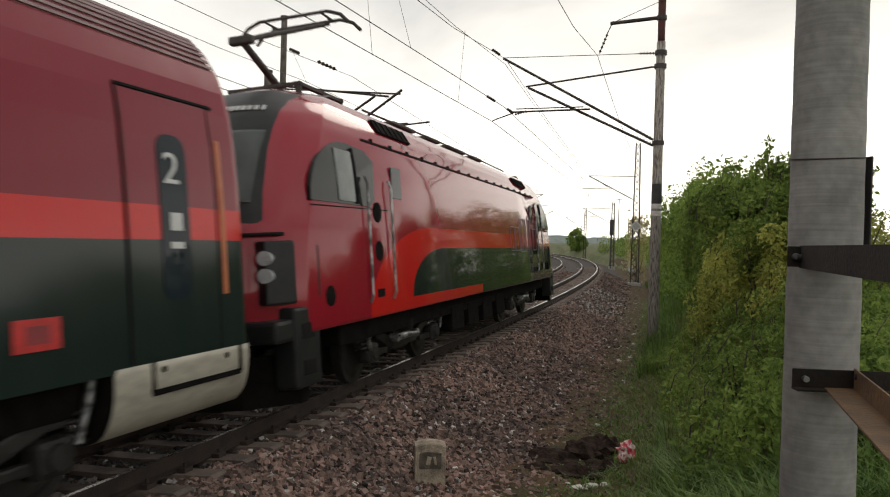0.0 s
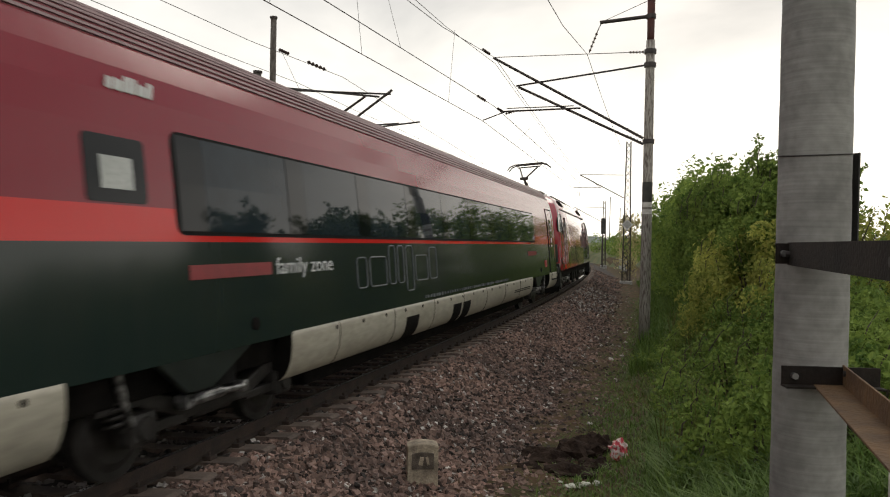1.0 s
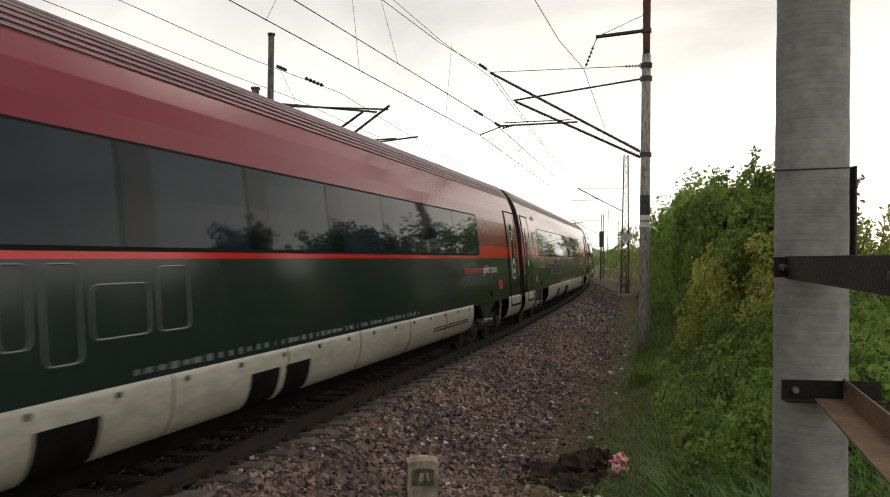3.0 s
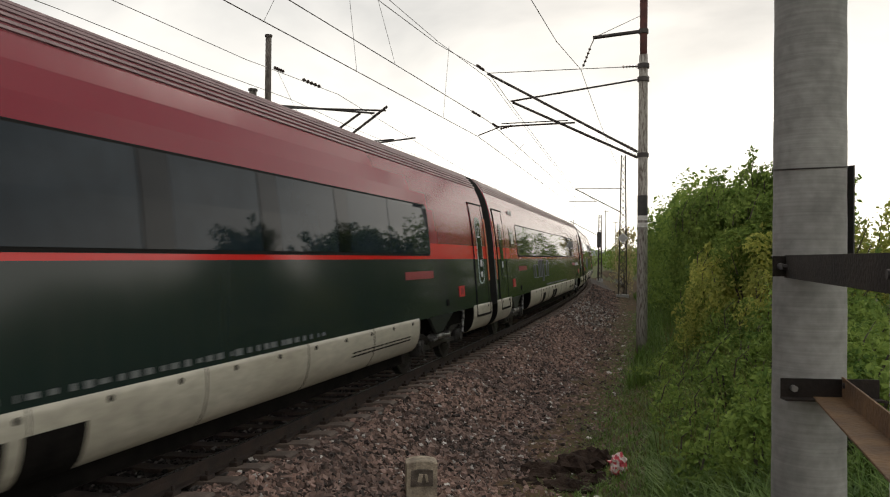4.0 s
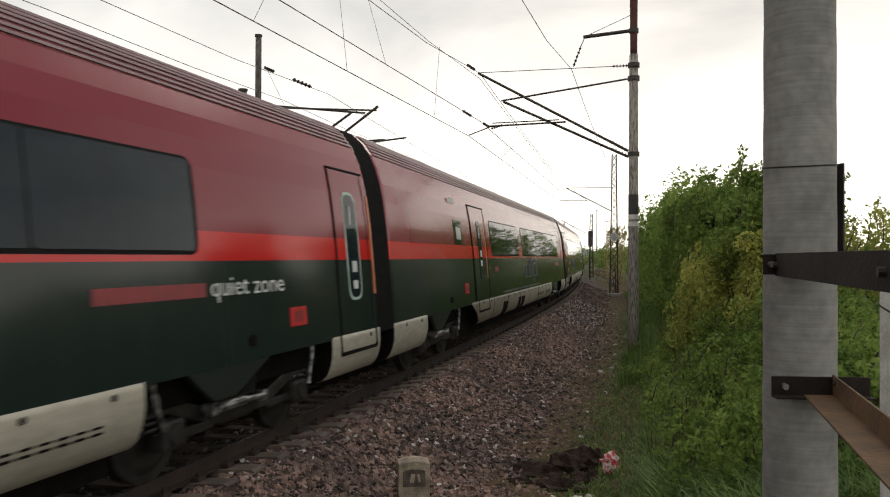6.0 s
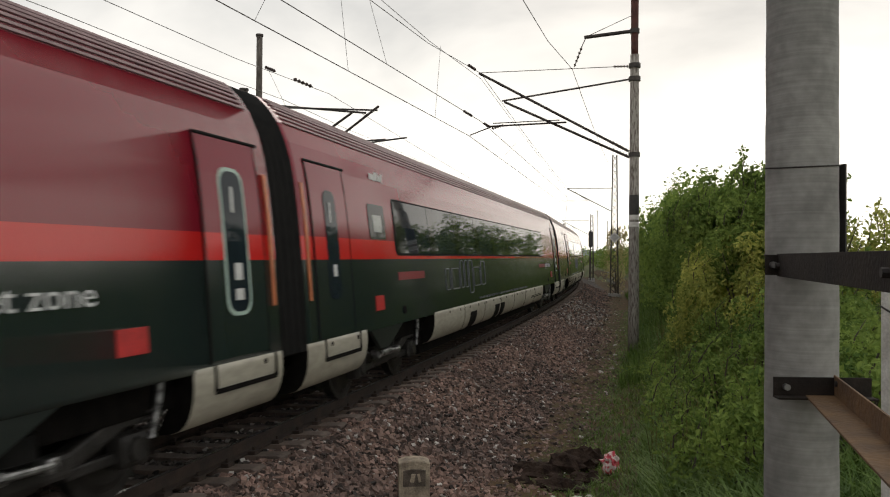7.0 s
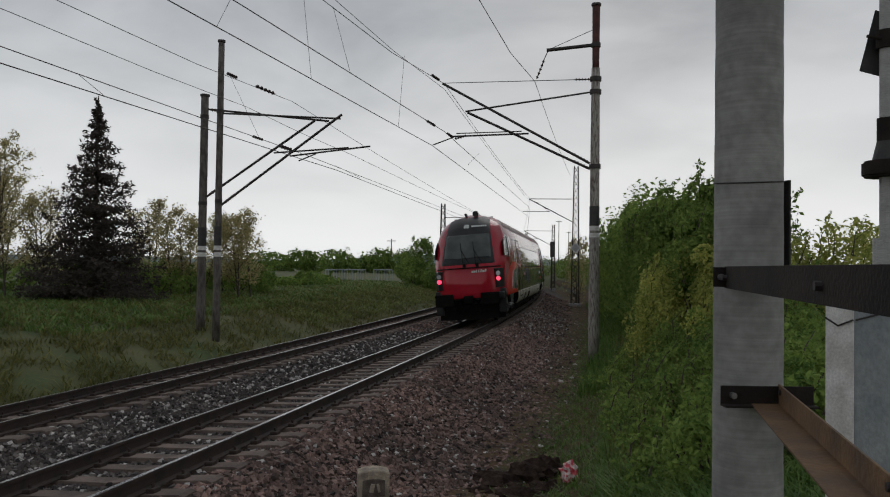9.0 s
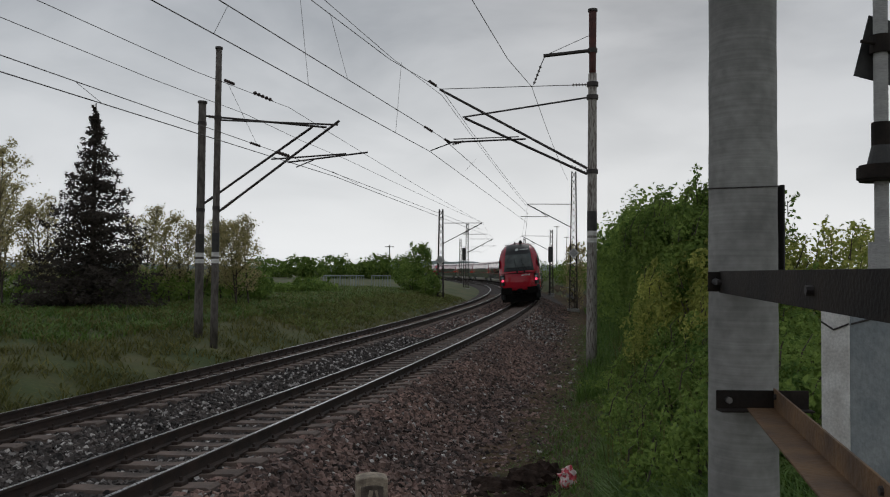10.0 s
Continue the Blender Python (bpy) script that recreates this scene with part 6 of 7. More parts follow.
def bare_tree(x, y, h, width, leaves, material, seed, label, leaf=0.11):
    """A young tree: forked limbs, fine twigs, sparse small leaves."""
    rng = np.random.default_rng(seed)
    z = ground(x, y) - 0.1
    e = empty("young_tree", Matrix.Translation((x, y, z)))
    bm, ends = [], []
    for k in range(3):
        foot = Vector((rng.normal(0, 0.35), rng.normal(0, 0.35), 0))
        lean = Vector((rng.normal(0, 0.10), rng.normal(0, 0.10), 1))
        H = h * rng.uniform(0.75, 1.0)
        bm.append((foot, foot + lean * H, 0.05, 0.008))
        for i in range(24):
            u = 0.16 + 0.82 * (i + rng.random()) / 24
            p = foot + lean * (H * u)
            a = rng.random() * 6.283
            L = h * 0.30 * width * math.sin(math.pi * min(1, 0.25 + 0.72 * u)) * rng.uniform(0.6, 1.2) + 0.15
            d = Vector((math.cos(a), math.sin(a), rng.uniform(0.7, 1.3))).normalized()
            q = p + d * L
            bm.append((p, q, 0.016, 0.006))
            ends.append((p.lerp(q, 0.3), q))
            for _ in range(3):
                f = p.lerp(q, rng.uniform(0.35, 1.0))
                w = f + (d + Vector(rng.normal(0, 0.5, 3))).normalized() * L * rng.uniform(0.25, 0.5)
                bm.append((f, w, 0.007, 0.003))
                ends.append((f, w))
    rods_mesh("crown_wood", bm, M_BARK, e, "thin grey-brown limbs and twigs")["kind"] = "stuff"
    i = rng.integers(len(ends), size=leaves)
    u = rng.random(leaves)
    pos = np.array([ends[j][0].lerp(ends[j][1], t) for j, t in zip(i, u)]) + rng.normal(size=(leaves, 3)) * 0.12
    leaf_mesh("foliage", pos, rng.normal(size=(leaves, 3)), leaf, material, rng, e)
    return tagged(e, label, "tree")


spruce(-15.4, 33.0, 9.2, 3.0, 3)
lab = "slender young tree in sparse spring leaf"
for x, y, h, w, n, m, sd in ((-20.0, 33.5, 7.4, 0.8, 6500, L_SPRING, 21), (-18.4, 36.0, 5.6, 0.7, 4500, L_SPRING, 22), (-13.4, 38.0, 5.0, 0.65, 5000, L_SPRING, 23),
                             (-12.6, 41.0, 5.0, 0.65, 4500, L_SPRING, 24), (-10.3, 37.0, 5.2, 0.65, 6000, L_SPRING, 25), (-22.2, 37.0, 6.5, 0.8, 5000, L_SPRING, 26),
                             (-16.5, 41.0, 5.2, 0.8, 4500, L_SPRING, 27)):
    bare_tree(x, y, h, w, n, m, sd, lab)

# dark thicket behind the trees and along the meadow
bush("thicket", [((-24 + 3.1 * i, 41 + 2.5 * math.sin(i * 1.7), 1.3), (2.2, 1.8, 0.8 + 0.2 * math.sin(i * 2.3)), 2600) for i in range(5)], 0, 0.19, L_BUSH, "green thicket at the edge of the meadow", 31, wisps=30)
bush("thicket", [((-16.5 + 1.7 * i, 52 + 1.2 * i, 0.8), (1.9, 2.2, 0.65 + 0.15 * math.sin(i * 1.9)), 2300) for i in range(5)], 0, 0.20, L_BUSH, "bright green thicket along the meadow", 32, wisps=24)
bush("thicket", [((-20.5, 64, 1.0), (4, 3, 0.75), 2400), ((-27.5, 60, 1.0), (4, 3, 0.75), 2200)], 0, 0.26, L_BUSH, "green thicket beyond the meadow", 33, wisps=16)
bush("broad_tree", [((-2.3, 69, 3.2), (1.2, 1.4, 1.6), 2600), ((-3.0, 68, 1.7), (1.5, 1.8, 1.4), 2600), ((-1.4, 66.5, 1.0), (1.2, 1.4, 1.2), 2200)], 0, 0.19, L_BUSH,
     "round dark green tree beside the line", 34, wisps=14, cat="tree")
for k, (x, y, w, h) in enumerate(((-22, 150, 5.0, 2.4), (-17, 158, 4.0, 2.0), (-13, 150, 3.5, 2.6), (-27, 140, 5, 2.2), (-9, 170, 5, 2.8), (-36, 150, 7, 2.0), (15.5, 165, 2.7, 2.7))):
    z = ground(x, y)
    bush("distant_tree", [((x, y, z + h * 0.9), (w * 0.7, w * 0.6, h), 1500), ((x + w * 0.4, y + 1, z + h * 0.55), (w * 0.5, w * 0.5, h * 0.6), 700)], 0, 0.55, L_TREE_DARK if k % 2 else L_BUSH,
         "far broad-leaved tree on the horizon", 50 + k, cat="tree")
# low wooded hills on the horizon
hills = []
N = 160
for k, (dist, z_hi) in enumerate(((1900, 22), (2600, 40))):
    vs, fs = [], []
    for i in range(N):
        a = radians(-70 + 140 * i / (N - 1))
        x, y = dist * math.sin(a), dist * math.cos(a)
        hh = z_hi * (0.55 + 0.25 * math.sin(a * 7 + k) + 0.2 * math.sin(a * 17 + 2 * k)) + 3 * math.sin(i * 2.1)
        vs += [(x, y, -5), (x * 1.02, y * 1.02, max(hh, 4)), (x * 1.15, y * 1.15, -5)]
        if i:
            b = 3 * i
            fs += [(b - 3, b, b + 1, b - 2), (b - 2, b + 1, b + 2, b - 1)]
    # the haze of distance is painted in as a pale grey-green
    tagged(mesh_of("backdrop", vs, fs, mat("haze_tinted_hills", (0.16, 0.20, 0.19), (0.20, 0.23, 0.215), 0.01, 1.0), smooth=True), "low wooded hills far off, haze put into their colour", "hill", kind="structure")


def blades(name, n, xy, h, w, material, label, seed, curve=0.35):
    """Grass: bent pointed blades; xy(rng, n) gives feet."""
    rng = np.random.default_rng(seed)
    x, y = xy(rng, n)
    z = ground_z(x, y)
    n = len(x)
    a = rng.random(n) * 6.283
    d = np.stack([np.cos(a), np.sin(a), 0 * a], 1)
    s = np.stack([-np.sin(a), np.cos(a), 0 * a], 1)
    H = h * (0.45 + 0.9 * rng.random(n))
    foot = np.stack([x, y, z - 0.02], 1)
    mid = foot + np.array([0, 0, 1.0]) * (H * 0.6)[:, None] + d * (H * curve * 0.35)[:, None]
    tip = foot + np.array([0, 0, 1.0]) * (H * (1 - 0.25 * rng.random(n)))[:, None] + d * (H * curve * (0.6 + rng.random(n)))[:, None]
    ww = (w * (0.6 + 0.8 * rng.random(n)))[:, None]
    v = np.stack([foot - s * ww, foot + s * ww, mid + s * ww * 0.8, mid - s * ww * 0.8, tip], 1).reshape(-1, 3)
    i = np.arange(n) * 5
    f = [(k, k + 1, k + 2, k + 3) for k in i] + [(k + 3, k + 2, k + 4) for k in i]
    ob = mesh_of(name, v.tolist(), f, material)
    return tagged(ob, label, "grass", kind="stuff")


def strip(s0, s1, o0, o1, power=1.5, clump=0.0):
    def f(rng, n):
        s = s0 + (s1 - s0) * rng.random(n) ** power
        o = o0 + (o1 - o0) * rng.random(n)
        x, y, th = np.interp(s, _S, _X), np.interp(s, _S, _Y), np.interp(s, _S, _th)
        px, py = x + o * np.cos(th), y - o * np.sin(th)
        if clump:
            k = bumps(px, py, 1.7) + 0.7 * bumps(px + 3, py, 4.1) + rng.normal(0, 0.4, n) > clump
            px, py = px[k], py[k]
        return px, py
    return f


blades("bank_grass", 48000, strip(6.5, 25, 5.25, 8.2, 1.3), 0.25, 0.007, L_GRASS, "long fresh green grass on the embankment", 71, 0.6)
blades("tall_grass", 26000, strip(6.5, 25, 5.55, 7.8, 1.3, 0.1), 0.42, 0.008, L_GRASS, "tall grass tufts leaning over on the embankment", 77, 1.0)
blades("dry_stalks", 1500, strip(9, 26, 5.4, 7.6, 1.3, 0.2), 1.0, 0.006, L_GRASS_DRY, "pale dry grass stalks on the embankment", 78, 0.5)
blades("bank_grass", 12000, strip(18, 62, 4.6, 8.0, 1.3), 0.5, 0.014, L_GRASS, "long fresh green grass on the embankment", 72)
blades("verge_weeds", 24000, strip(7, 45, 3.5, 5.5, 1.4, 0.0), 0.16, 0.008, L_GRASS, "small green weeds on the bare soil", 79, 0.8)
blades("verge_weeds", 22000, strip(7, 50, 3.3, 5.7, 1.4, -0.25), 0.13, 0.007, L_GRASS_DRY, "thin weeds at the foot of the ballast", 73, 0.8)
blades("meadow_grass", 80000, strip(8, 75, -20, -6.0, 1.5, -0.3), 0.24, 0.017, L_GRASS_DRY, "rough olive-green grass on the far verge", 74, 1.3)
blades("meadow_grass", 30000, strip(18, 75, -26, -9.5, 1.3, 0.0), 0.28, 0.022, L_GRASS, "green grass in the meadow", 75, 1.1)
blades("knoll_grass", 26000, strip(30, 75, -17, -6.8, 1.1), 0.2, 0.026, L_KNOLL, "bright green grass on the knoll", 76, 1.5)

# ---- ballast stones ----
bed = lambda s, o, rng: (~((np.abs(np.abs(o) - 0.7525) < 0.1) | (np.abs(np.abs(o + D2) - 0.7525) < 0.1))) & ~((np.abs(o) < 1.36) & (np.mod(s - 1.87 + 0.15, 0.5555) < 0.30)) & ~((np.abs(o + D2) < 1.36) & (np.mod(s - 2.1 + 0.15, 0.5555) < 0.30)) & (rng.random(len(o)) < np.interp(o, [2.8, 3.3, 3.9, 4.9], [1, 0.62, 0.2, 0.05]))
stones("ballast_stones", 78000, (5.5, 30), (1.0, 4.9), (0.019, 0.052), M_STONE, "brown-grey broken ballast stones", 81, True, bed)
stones("ballast_stones", 42000, (6.5, 34), (-5.6, 1.0), (0.018, 0.046), M_GREY_STONE, "dark oily broken ballast stones", 82, True, bed)
stones("ballast_stones", 16000, (28, 70), (-5.8, 4.4), (0.03, 0.06), M_STONE, "brown-grey broken ballast stones", 83, True, bed)
stones("pale_stones", 20000, (5.5, 45), (-5.6, 4.9), (0.014, 0.046), M_PALE_STONE, "pale grey stones among the ballast", 84, True, bed)


# ---- near things ----
def concrete_pole():
    e = empty("concrete_pole", Matrix.Translation((0.985, 2.5, 0)))
    n = 40
    secs = []
    for k in range(61):
        z = -0.4 + 5.4 * k / 60
        r = 0.1125 - 0.0022 * z + 0.0008 * math.sin(k * 2.1)
        secs.append([(math.cos(6.2832 * i / n) * r, math.sin(6.2832 * i / n) * r, z) for i in range(n)])
    part("shaft", loft(secs), M_POLE, e, "pale grey spun concrete shaft with fine rings", smooth=True)
    for z, tilt in ((2.565, 0.05), (2.283, 0.02)):
        pts = [(math.cos(a) * 0.109, math.sin(a) * 0.109, z + tilt * 0.25 * math.sin(a + 0.4)) for a in np.linspace(0, 6.2832, 33)]
        part("tie_wire", sweep(pts, 0.0022, 5), M_STEEL_DARK, e, "twisted dark tie wire")
    bm = box((0.118, 0.015, 2.43), (0.006, 0.075, 0.285), Matrix.Rotation(0.3, 4, "Z"), 0.002)
    part("backing_plate", bm, M_BLACK_PAINT, e, "dark metal plate strapped to the pole")
    tagged(e, "grey concrete pole with brackets and tie wires", "pole")


def banded_concrete():
    """Spun concrete: fine level rings, darker streaks running down."""
    m = mat("spun_concrete", (0.30, 0.295, 0.28), (0.19, 0.186, 0.177), 5.0, 0.85, bump=0.2, fine=28)
    n, l = m.node_tree.nodes, m.node_tree.links
    p = n["Principled BSDF"]
    src = p.inputs["Base Color"].links[0].from_socket
    tc = n.new("ShaderNodeTexCoord")
    mp = n.new("ShaderNodeMapping"); mp.inputs["Scale"].default_value = (1.5, 1.5, 75.0)
    l.new(tc.outputs["Object"], mp.inputs["Vector"])
    nz = n.new("ShaderNodeTexNoise"); nz.inputs["Scale"].default_value = 1.3; nz.inputs["Detail"].default_value = 4.0
    l.new(mp.outputs[0], nz.inputs["Vector"])
    r = n.new("ShaderNodeMapRange")
    r.inputs["From Min"].default_value, r.inputs["From Max"].default_value = 0.35, 0.7
    r.inputs["To Min"].default_value, r.inputs["To Max"].default_value = 0.88, 1.05
    l.new(nz.outputs["Fac"], r.inputs["Value"])
    mul = n.new("ShaderNodeVectorMath"); mul.operation = "SCALE"
    l.new(src, mul.inputs[0]); l.new(r.outputs[0], mul.inputs["Scale"])
    l.new(mul.outputs[0], p.inputs["Base Color"])
    bp = n.new("ShaderNodeBump"); bp.inputs["Strength"].default_value = 0.35; bp.inputs["Distance"].default_value = 0.004
    l.new(nz.outputs["Fac"], bp.inputs["Height"]); l.new(bp.outputs[0], p.inputs["Normal"])
    return m


M_POLE = banded_concrete()
concrete_pole()


def angle_iron(name, a, b, flange, thick, mats, label, up_right):
    """Rolled angle from a to b: a level flange and an upright one (side up_right: +1 at its right edge)."""
    a, b = Vector(a), Vector(b)
    d = (b - a).normalized()
    right = d.cross(Vector((0, 0, 1))).normalized()
    up = right.cross(d)
    L = (b - a).length
    rot = Matrix((right, d, up)).transposed().to_4x4()
    e = empty(name, Matrix.Translation(a) @ rot)
    part("level_flange", box((0, L / 2, 0), (flange, L, thick), bevel=0.0012), mats[0], e)
    part("upright_flange", box((up_right * (flange / 2 - thick / 2), L / 2, -flange / 2 if up_right * mats[2] > 0 else flange * 0.36), (thick, L, flange if up_right * mats[2] > 0 else flange * 0.72), bevel=0.0012), mats[1], e)
    for y in (0.05, L * 0.62):
        part("bolt", rod((up_right * flange / 2 - 0.012, y, (-1 if up_right * mats[2] > 0 else 1) * flange * 0.5), (up_right * flange / 2 + 0.012, y, (-1 if up_right * mats[2] > 0 else 1) * flange * 0.5), 0.009, 8), M_STEEL_DARK, e)
    return tagged(e, label, "angle iron", "brackets on the pole")


# upper angle at eye height, lower angle below it; both come towards the viewer
angle_iron("angle_iron", (0.905, 2.40, 2.283), (0.52, 0.62, 2.283), 0.066, 0.006, (M_DARK_ANGLE, M_DARK_ANGLE, 1), "dark steel angle iron clamped to the pole", 1)
angle_iron("angle_iron", (1.0, 2.40, 1.855), (0.571, 0.70, 1.855), 0.088, 0.006, (M_RUST_ANGLE, M_RUST_ANGLE, 1), "rusty brown angle iron bolted to the pole", -1)
e = empty("pole_bracket", Matrix.Translation((0.985, 2.385, 2.252)))
part("strap", box((-0.01, 0, 0), (0.29, 0.008, 0.062), bevel=0.002), M_DARK_ANGLE, e)
part("bolt", rod((-0.135, -0.02, 0), (-0.135, 0.02, 0), 0.010, 8), M_CHROME, e)
tagged(e, "dark flat steel strap across the concrete pole", "bracket", "brackets on the pole")
e = empty("pole_bracket", Matrix.Translation((1.0, 2.385, 1.883)))
part("strap", box((0, 0, 0), (0.29, 0.008, 0.058), bevel=0.002), M_DARK_ANGLE, e)
part("lower_flange", box((0, -0.02, -0.03), (0.29, 0.05, 0.006), bevel=0.001), M_DARK_ANGLE, e)
part("bolt", rod((-0.11, -0.02, 0), (-0.11, 0.02, 0), 0.010, 8), M_CHROME, e)
tagged(e, "dark steel angle bracket across the concrete pole", "bracket", "brackets on the pole")

# white-painted concrete post, its blue-grey side darkened for shade, and the crossing's post behind
e = empty("concrete_post", Matrix.Translation((2.027, 3.377, 0)) @ Matrix.Rotation(radians(16.7), 4, "Z"))
part("body", box((0.0, 0.0, 0.78), (0.70, 0.16, 2.74), bevel=0.012), M_BLUE_WHITE, e, "blue-grey painted concrete, darkened for its shaded side")
part("front_face", box((-0.352, 0.0, 0.78), (0.012, 0.15, 2.73), bevel=0.004), M_WHITE_PAINT, e, "chipped white paint")
bm = bmesh.new()
add_path(bm, [(-0.361, -0.08, 2.07), (-0.361, 0.0, 2.04), (-0.361, 0.07, 2.07)], 0.004, 5)
add_path(bm, [(-0.35, -0.086, 2.07), (-0.15, -0.086, 2.11), (0.1, -0.086, 2.03)], 0.004, 5)
part("loose_wire", bm, M_STEEL_DARK, e, "loose dark wire")
tagged(e, "white and pale blue painted concrete post", "post")
e = empty("crossing_signal_post", Matrix.Translation((2.43, 4.2, 0)))
part("post", rod((0, 0, 0.2), (0, 0, 4.6), 0.037, 20), M_CONCRETE, e, "grey steel tube")
part("foot", rod((0, 0, 0.2), (0, 0, 2.46), 0.075, 20, 0.07), M_CONCRETE, e)
bm = rod((0, 0, 2.80), (0, 0, 2.89), 0.125, 28)
bmesh.ops.bevel(bm, geom=[ed for ed in bm.edges if len(ed.link_faces) == 2 and ed.calc_face_angle(0) > 0.8], offset=0.012, segments=2, affect="EDGES")
part("collar_disc", bm, M_DARK_ANGLE, e, "dark round collar")
part("bell", rod((0, 0, 2.89), (0, 0, 3.0), 0.075, 20, 0.05), M_BLACK_PAINT, e, "dark bell under the joint")
part("joint_sleeve", rod((0, 0, 3.0), (0, 0, 3.13), 0.05, 20), M_DARK_ANGLE, e)
part("clamp", rod((0, 0, 3.52), (0, 0, 3.62), 0.055, 20), M_DARK_ANGLE, e)
part("clamp_bolt", rod((-0.04, -0.02, 3.57), (-0.13, -0.04, 3.575), 0.010, 8), M_DARK_ANGLE, e)
part("sign_back", box((0.05, 0.06, 3.55), (0.26, 0.006, 0.36), Matrix.Rotation(0.25, 4, "Y"), 0.003), M_BLACK_PAINT, e, "dark back of a sign")
tagged(e, "grey level crossing post with a collar and sign back", "post")

# marker stone beside the track
x, y = -0.855, 9.1
e = empty("marker_stone", Matrix.Translation((x, y, -0.52)) @ Matrix.Rotation(radians(10), 4, "Z"))
def slab(w, d, z0, z1, rise, y0=0.0):
    xs = [w * (k / 8 - 0.5) for k in range(9)]
    ring = [(xs[0], z0), (xs[-1], z0)] + [(x, z1 + rise * (1 - (2 * x / w) ** 2)) for x in xs[::-1]]
    bm = loft([[(x * k, y0 + y, z if z == z0 else z - (1 - k) * 0.4) for x, z in ring] for y, k in ((-d / 2, 0.97), (-d / 2 + 0.012, 1.0), (d / 2 - 0.012, 1.0), (d / 2, 0.97))])
    return bm


M_MARKER = mat("weathered_marker", (0.43, 0.36, 0.27), (0.21, 0.175, 0.135), 6, 0.9, bump=0.6, fine=40, spread=(0.38, 0.62))
part("block", slab(0.37, 0.24, -0.4, 0.33, 0.035), M_MARKER, e, "weathered concrete block")
part("sunk_face", slab(0.27, 0.02, 0.06, 0.25, 0.02, -0.118), mat("dark_worn_face", (0.16, 0.13, 0.105), (0.07, 0.057, 0.046), 9, 0.9, bump=0.5), e, "dark worn face")
for x, w, a in ((-0.02, 0.05, 0.2), (0.055, 0.03, -0.2)):
    part("faded_mark", box((x, -0.130, 0.16), (w, 0.008, 0.10), Matrix.Rotation(a, 4, "Y")), M_MARKER, e, "faded pale painted mark")
tagged(e, "squat weathered concrete marker stone in the ballast", "marker stone")


def crumpled(name, centre, size, material, seed, label, cat, flat=1.0, sub=3):
    rng = np.random.default_rng(seed)
    bm = bmesh.new()
    bmesh.ops.create_icosphere(bm, subdivisions=sub, radius=1.0)
    for v in bm.verts:
        n = noise.noise(v.co * 2.2 + Vector((seed, 0, 0))) + 0.6 * noise.noise(v.co * 5.1 + Vector((0, seed, 0)))
        k = 1 + 0.45 * n + rng.normal(0, 0.03)
        v.co = Vector((v.co.x * size[0] * k, v.co.y * size[1] * k, v.co.z * size[2] * k * flat))
    ob = part(name, bm, material)
    ob.matrix_basis = Matrix.Translation(centre)
    return tagged(ob, label, cat)


M_DARKHEAP = mat("charred_earth", (0.022, 0.015, 0.013), (0.055, 0.038, 0.03), 9, 0.98, bump=1.0, fine=30, spec=0.05)
M_BAG = mat("printed_plastic_bag", (0.75, 0.62, 0.60), (0.62, 0.07, 0.10), 16, 0.45, spread=(0.47, 0.53))
M_PAPER = mat("dirty_paper", (0.62, 0.62, 0.55), (0.45, 0.45, 0.38), 9, 0.8)
for k, (x, y, sx, sy, sz) in enumerate(((0.75, 10.9, 0.42, 0.30, 0.20), (1.25, 11.2, 0.40, 0.32, 0.26), (1.05, 10.3, 0.38, 0.25, 0.14), (0.45, 10.4, 0.30, 0.25, 0.14), (1.55, 11.5, 0.25, 0.25, 0.26), (1.45, 10.6, 0.26, 0.22, 0.14))):
    crumpled("charred_lump", (x, y, ground(x, y) + 0.02), (sx, sy, sz * 1.1), M_DARKHEAP, 3 + k, "lump of black charred rubbish on the ground", "rubbish")
crumpled("plastic_bag", (1.76, 10.75, ground(1.76, 10.75) + 0.16), (0.12, 0.09, 0.16), M_BAG, 4, "crumpled red and white plastic bag on the ground", "bag")
for k, (x, y, r) in enumerate(((1.0, 9.75, 0.13), (1.18, 9.85, 0.10), (0.85, 9.9, 0.09), (1.35, 9.8, 0.07))):
    crumpled("scrap_paper", (x, y, ground(x, y) + 0.05), (r, r * 0.7, 0.035), M_PAPER, 20 + k, "scrap of dirty white paper on the ground", "paper", sub=2)
for k, (s, o, r) in enumerate(((20.5, 4.0, 0.13), (21.4, 4.25, 0.11), (17.6, 4.3, 0.10), (15.2, 4.1, 0.09), (13.1, 4.2, 0.10), (24.3, 4.2, 0.12), (12.2, 3.4, 0.08), (27.0, 4.1, 0.12))):
    p = on_line(s, o)
    crumpled("pale_boulder", (p.x, p.y, max(ground(p.x, p.y), float(ballast_z(o))) + r * 0.3), (r * 0.6, r * 0.5, r * 0.4), M_PALE_STONE, 40 + k, "pale stone lying at the foot of the ballast", "stone", sub=2)

# ---- road bridge beyond the knoll: deck and two runs of railing ----
def railing(a, b, h, label):
    a, b = Vector(a), Vector(b)
    e = empty("bridge_railing", Matrix.Translation(a))
    d = b - a
    for z in (0.12, h):
        part("rail_bar", rod((0, 0, z), d + Vector((0, 0, z)), 0.05, 6), M_RAILING, e)
    n = int(d.length / 0.28)
    for i in range(n + 1):
        p = d * (i / n)
        part("baluster", rod(p + Vector((0, 0, 0)), p + Vector((0, 0, h)), 0.06 if i % 6 == 0 else 0.028, 5), M_RAILING, e)
    tagged(e, label, "railing")


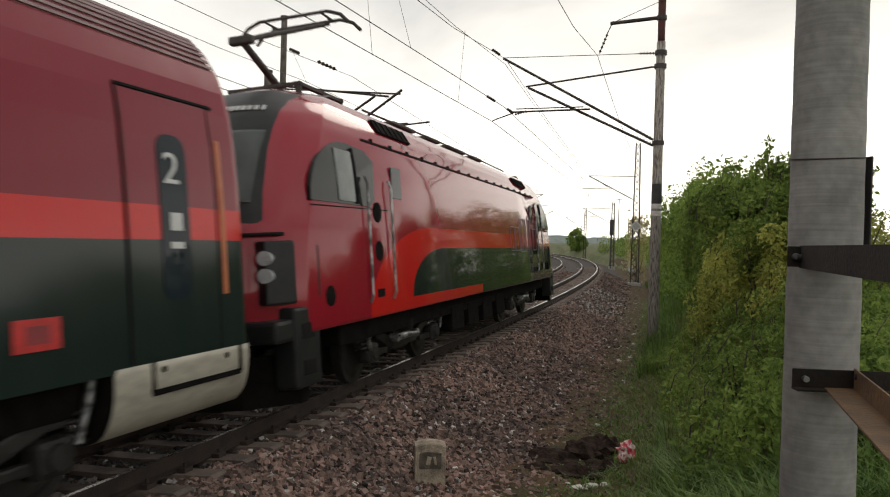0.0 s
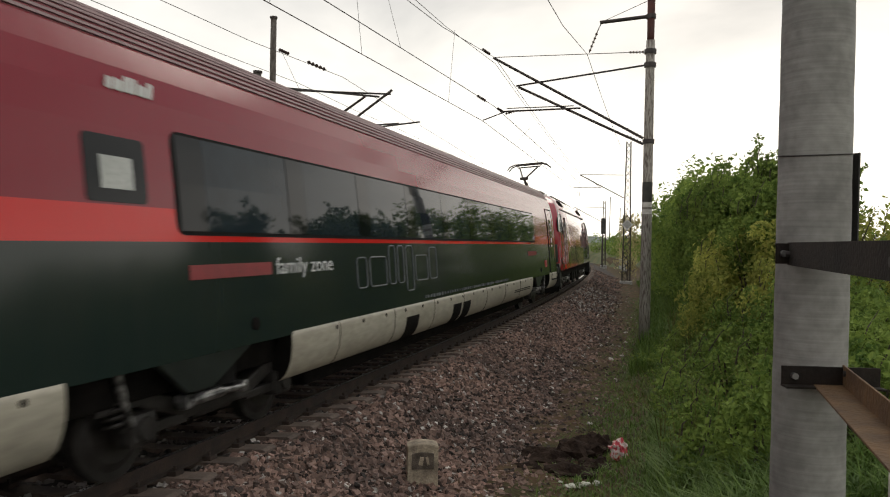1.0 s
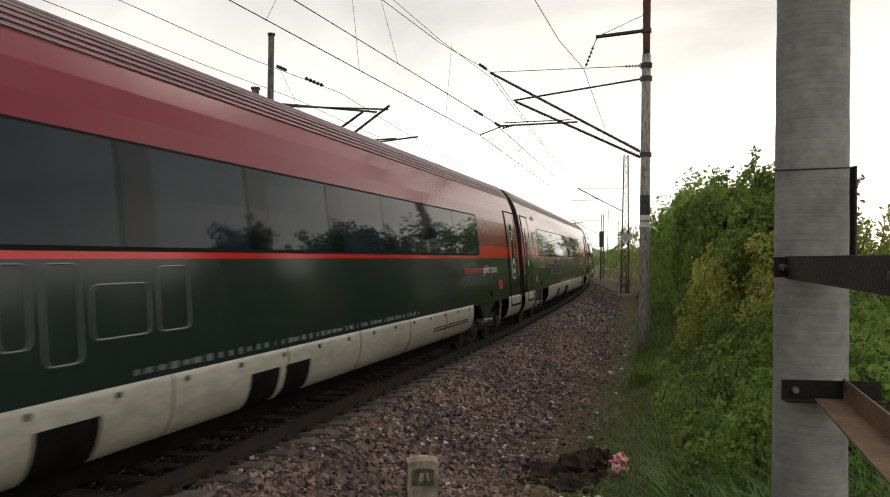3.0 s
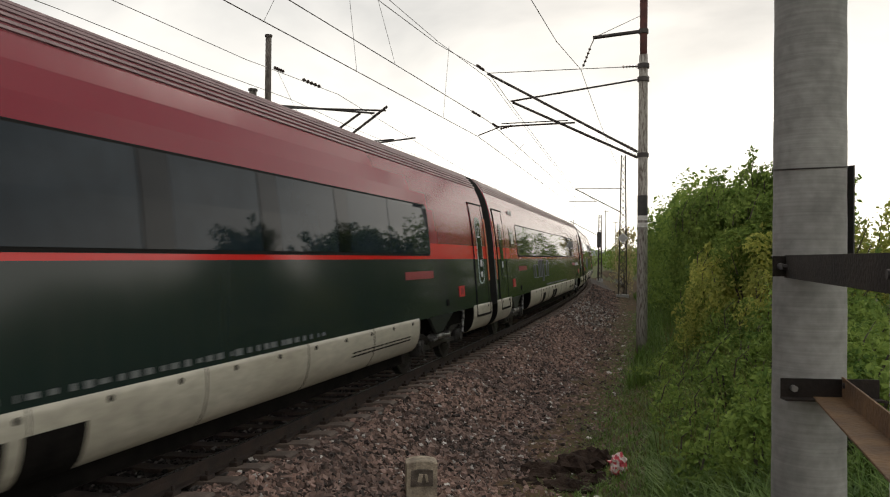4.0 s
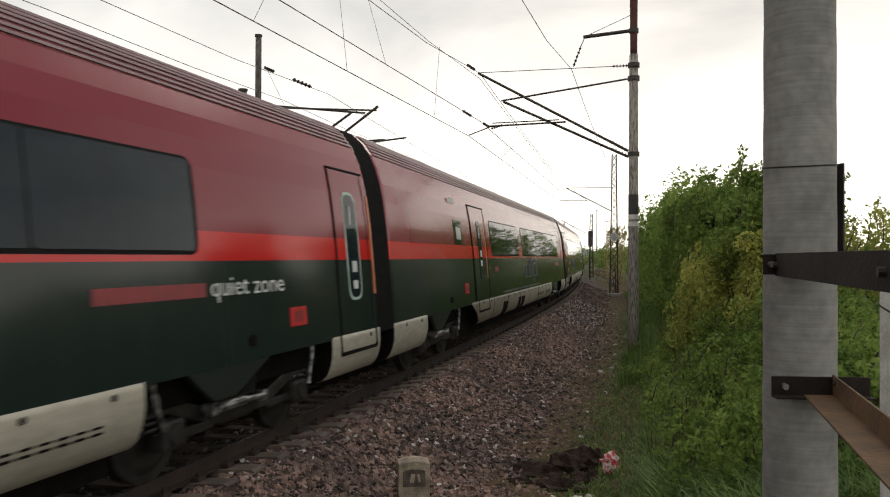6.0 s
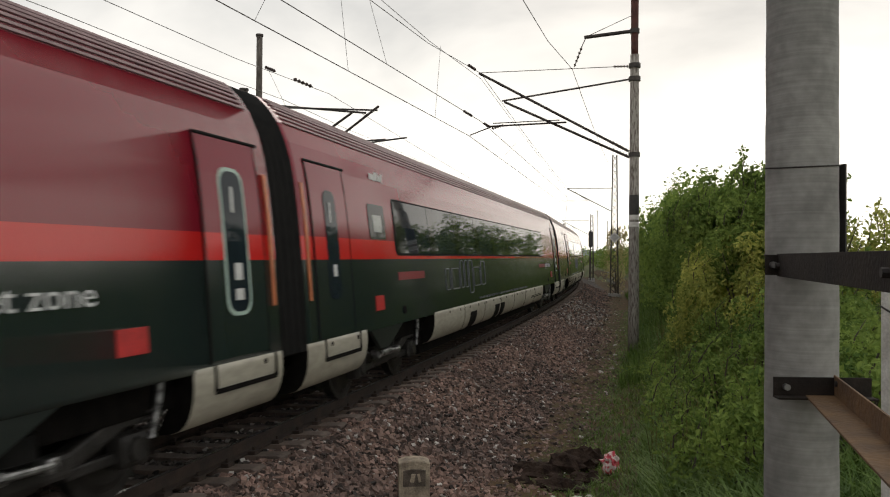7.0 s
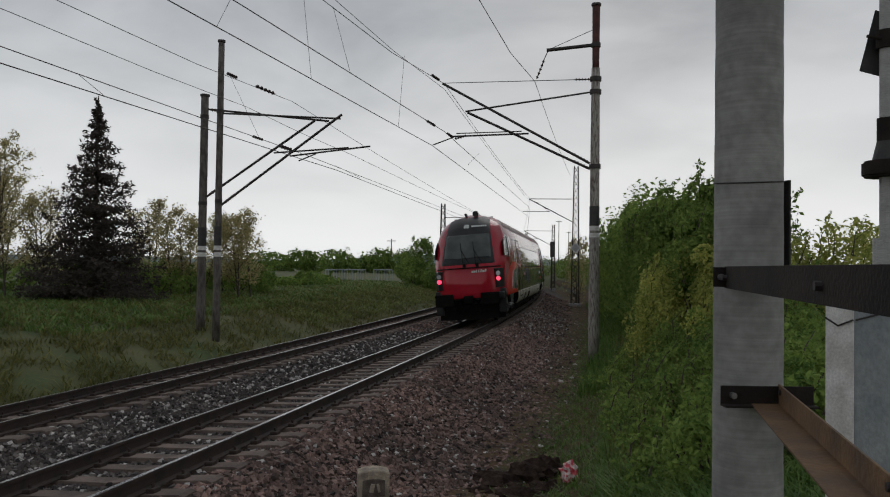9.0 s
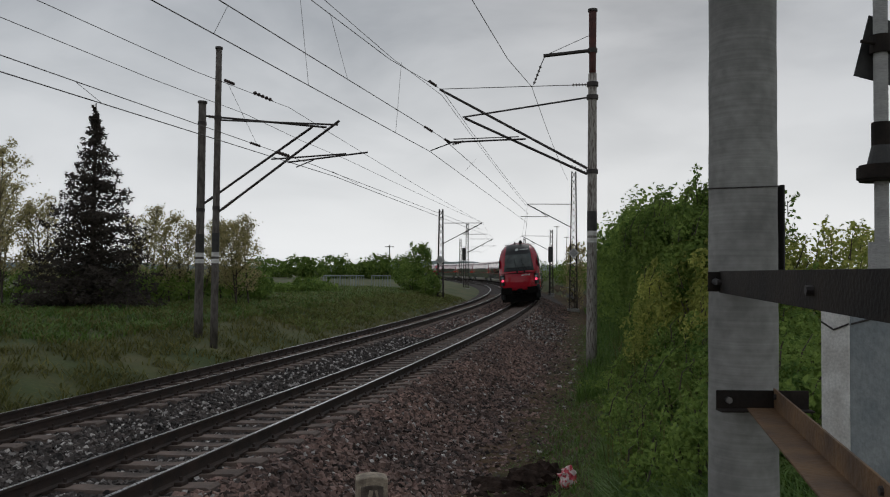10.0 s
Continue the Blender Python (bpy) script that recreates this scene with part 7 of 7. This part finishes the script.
M_RAILING = mat("pale_railing_paint", (0.33, 0.37, 0.36), (0.26, 0.29, 0.28), 3, 0.6)
railing((-11.7, 73.0, 0.42), (-8.1, 75.5, 0.42), 1.32, "pale green-grey steel bridge railing")
railing((-7.7, 79.5, 0.42), (-5.8, 80.5, 0.42), 1.32, "pale green-grey steel bridge railing")
part_deck = part("road", box((-8.4, 77.6, 0.27), (5.5, 3.4, 0.3), Matrix.Rotation(radians(48), 4, "Z"), 0.03), mat("pale_asphalt", (0.22, 0.22, 0.21), (0.17, 0.17, 0.165), 2, 0.9))
tagged(part_deck, "pale asphalt road over the bridge", "road", kind="structure")
# a wooden pole line far off
for x, y, h in ((-11.8, 160, 7.5), (34, 230, 14), (38, 236, 11)):
    e = empty("distant_pole", Matrix.Translation((x, y, ground(x, y) - 0.3)))
    part("pole", rod((0, 0, 0), (0, 0, h), 0.16, 8, 0.1), M_LATTICE, e)
    part("crossbar", box((0, 0, h - 0.4), (1.8, 0.15, 0.15)), M_LATTICE, e)
    tagged(e, "far wooden line pole with a crossbar", "pole", "far line poles")
# low concrete wall where the far track bends out of sight
p = on_line(84, 4.6)
w = part("low_wall", box((p.x, p.y, 0.0), (0.3, 9.0, 1.1), Matrix.Rotation(-line(84)[2], 4, "Z"), 0.03), M_CONCRETE)
tagged(w, "low grey concrete wall beside the ballast", "wall", kind="structure")


# ---- what moves ----
def train_s(t):
    """Where the front of the first coach is along the line."""
    slip = np.interp(t, [0, 0.5, 1.0, 2.5, 4.0, 4.5, 5.0, 5.5, 6.5, 7.0, 7.5, 8.0, 9.0, 10], [-0.05, 0.45, 0.1, 0.35, 0.42, 0.12, 0.78, 0.2, 0.45, 0.5, 0.6, 0.25, 0, 0])
    return 6.869 + 22.318 * t + 0.0744 * t * t + float(slip)


def car_pose(s_mid, half):
    a, b = on_track(s_mid - half, 0, 0), on_track(s_mid + half, 0, 0)
    f = (b - a).normalized()
    x, y, th = line(s_mid)
    n = Vector((math.cos(th), -math.sin(th), 0))
    up = Vector((0, 0, 1)) * math.cos(CANT) - n * math.sin(CANT)
    r = f.cross(up).normalized()
    up = r.cross(f)
    m = Matrix((r, f, up)).transposed().to_4x4()
    m.translation = (a + b) / 2
    return m


def motions():
    for ob, back, half in CARS:
        walk(ob, [(i * 0.25, car_pose(train_s(i * 0.25) - back, half)) for i in range(41)])


motions()
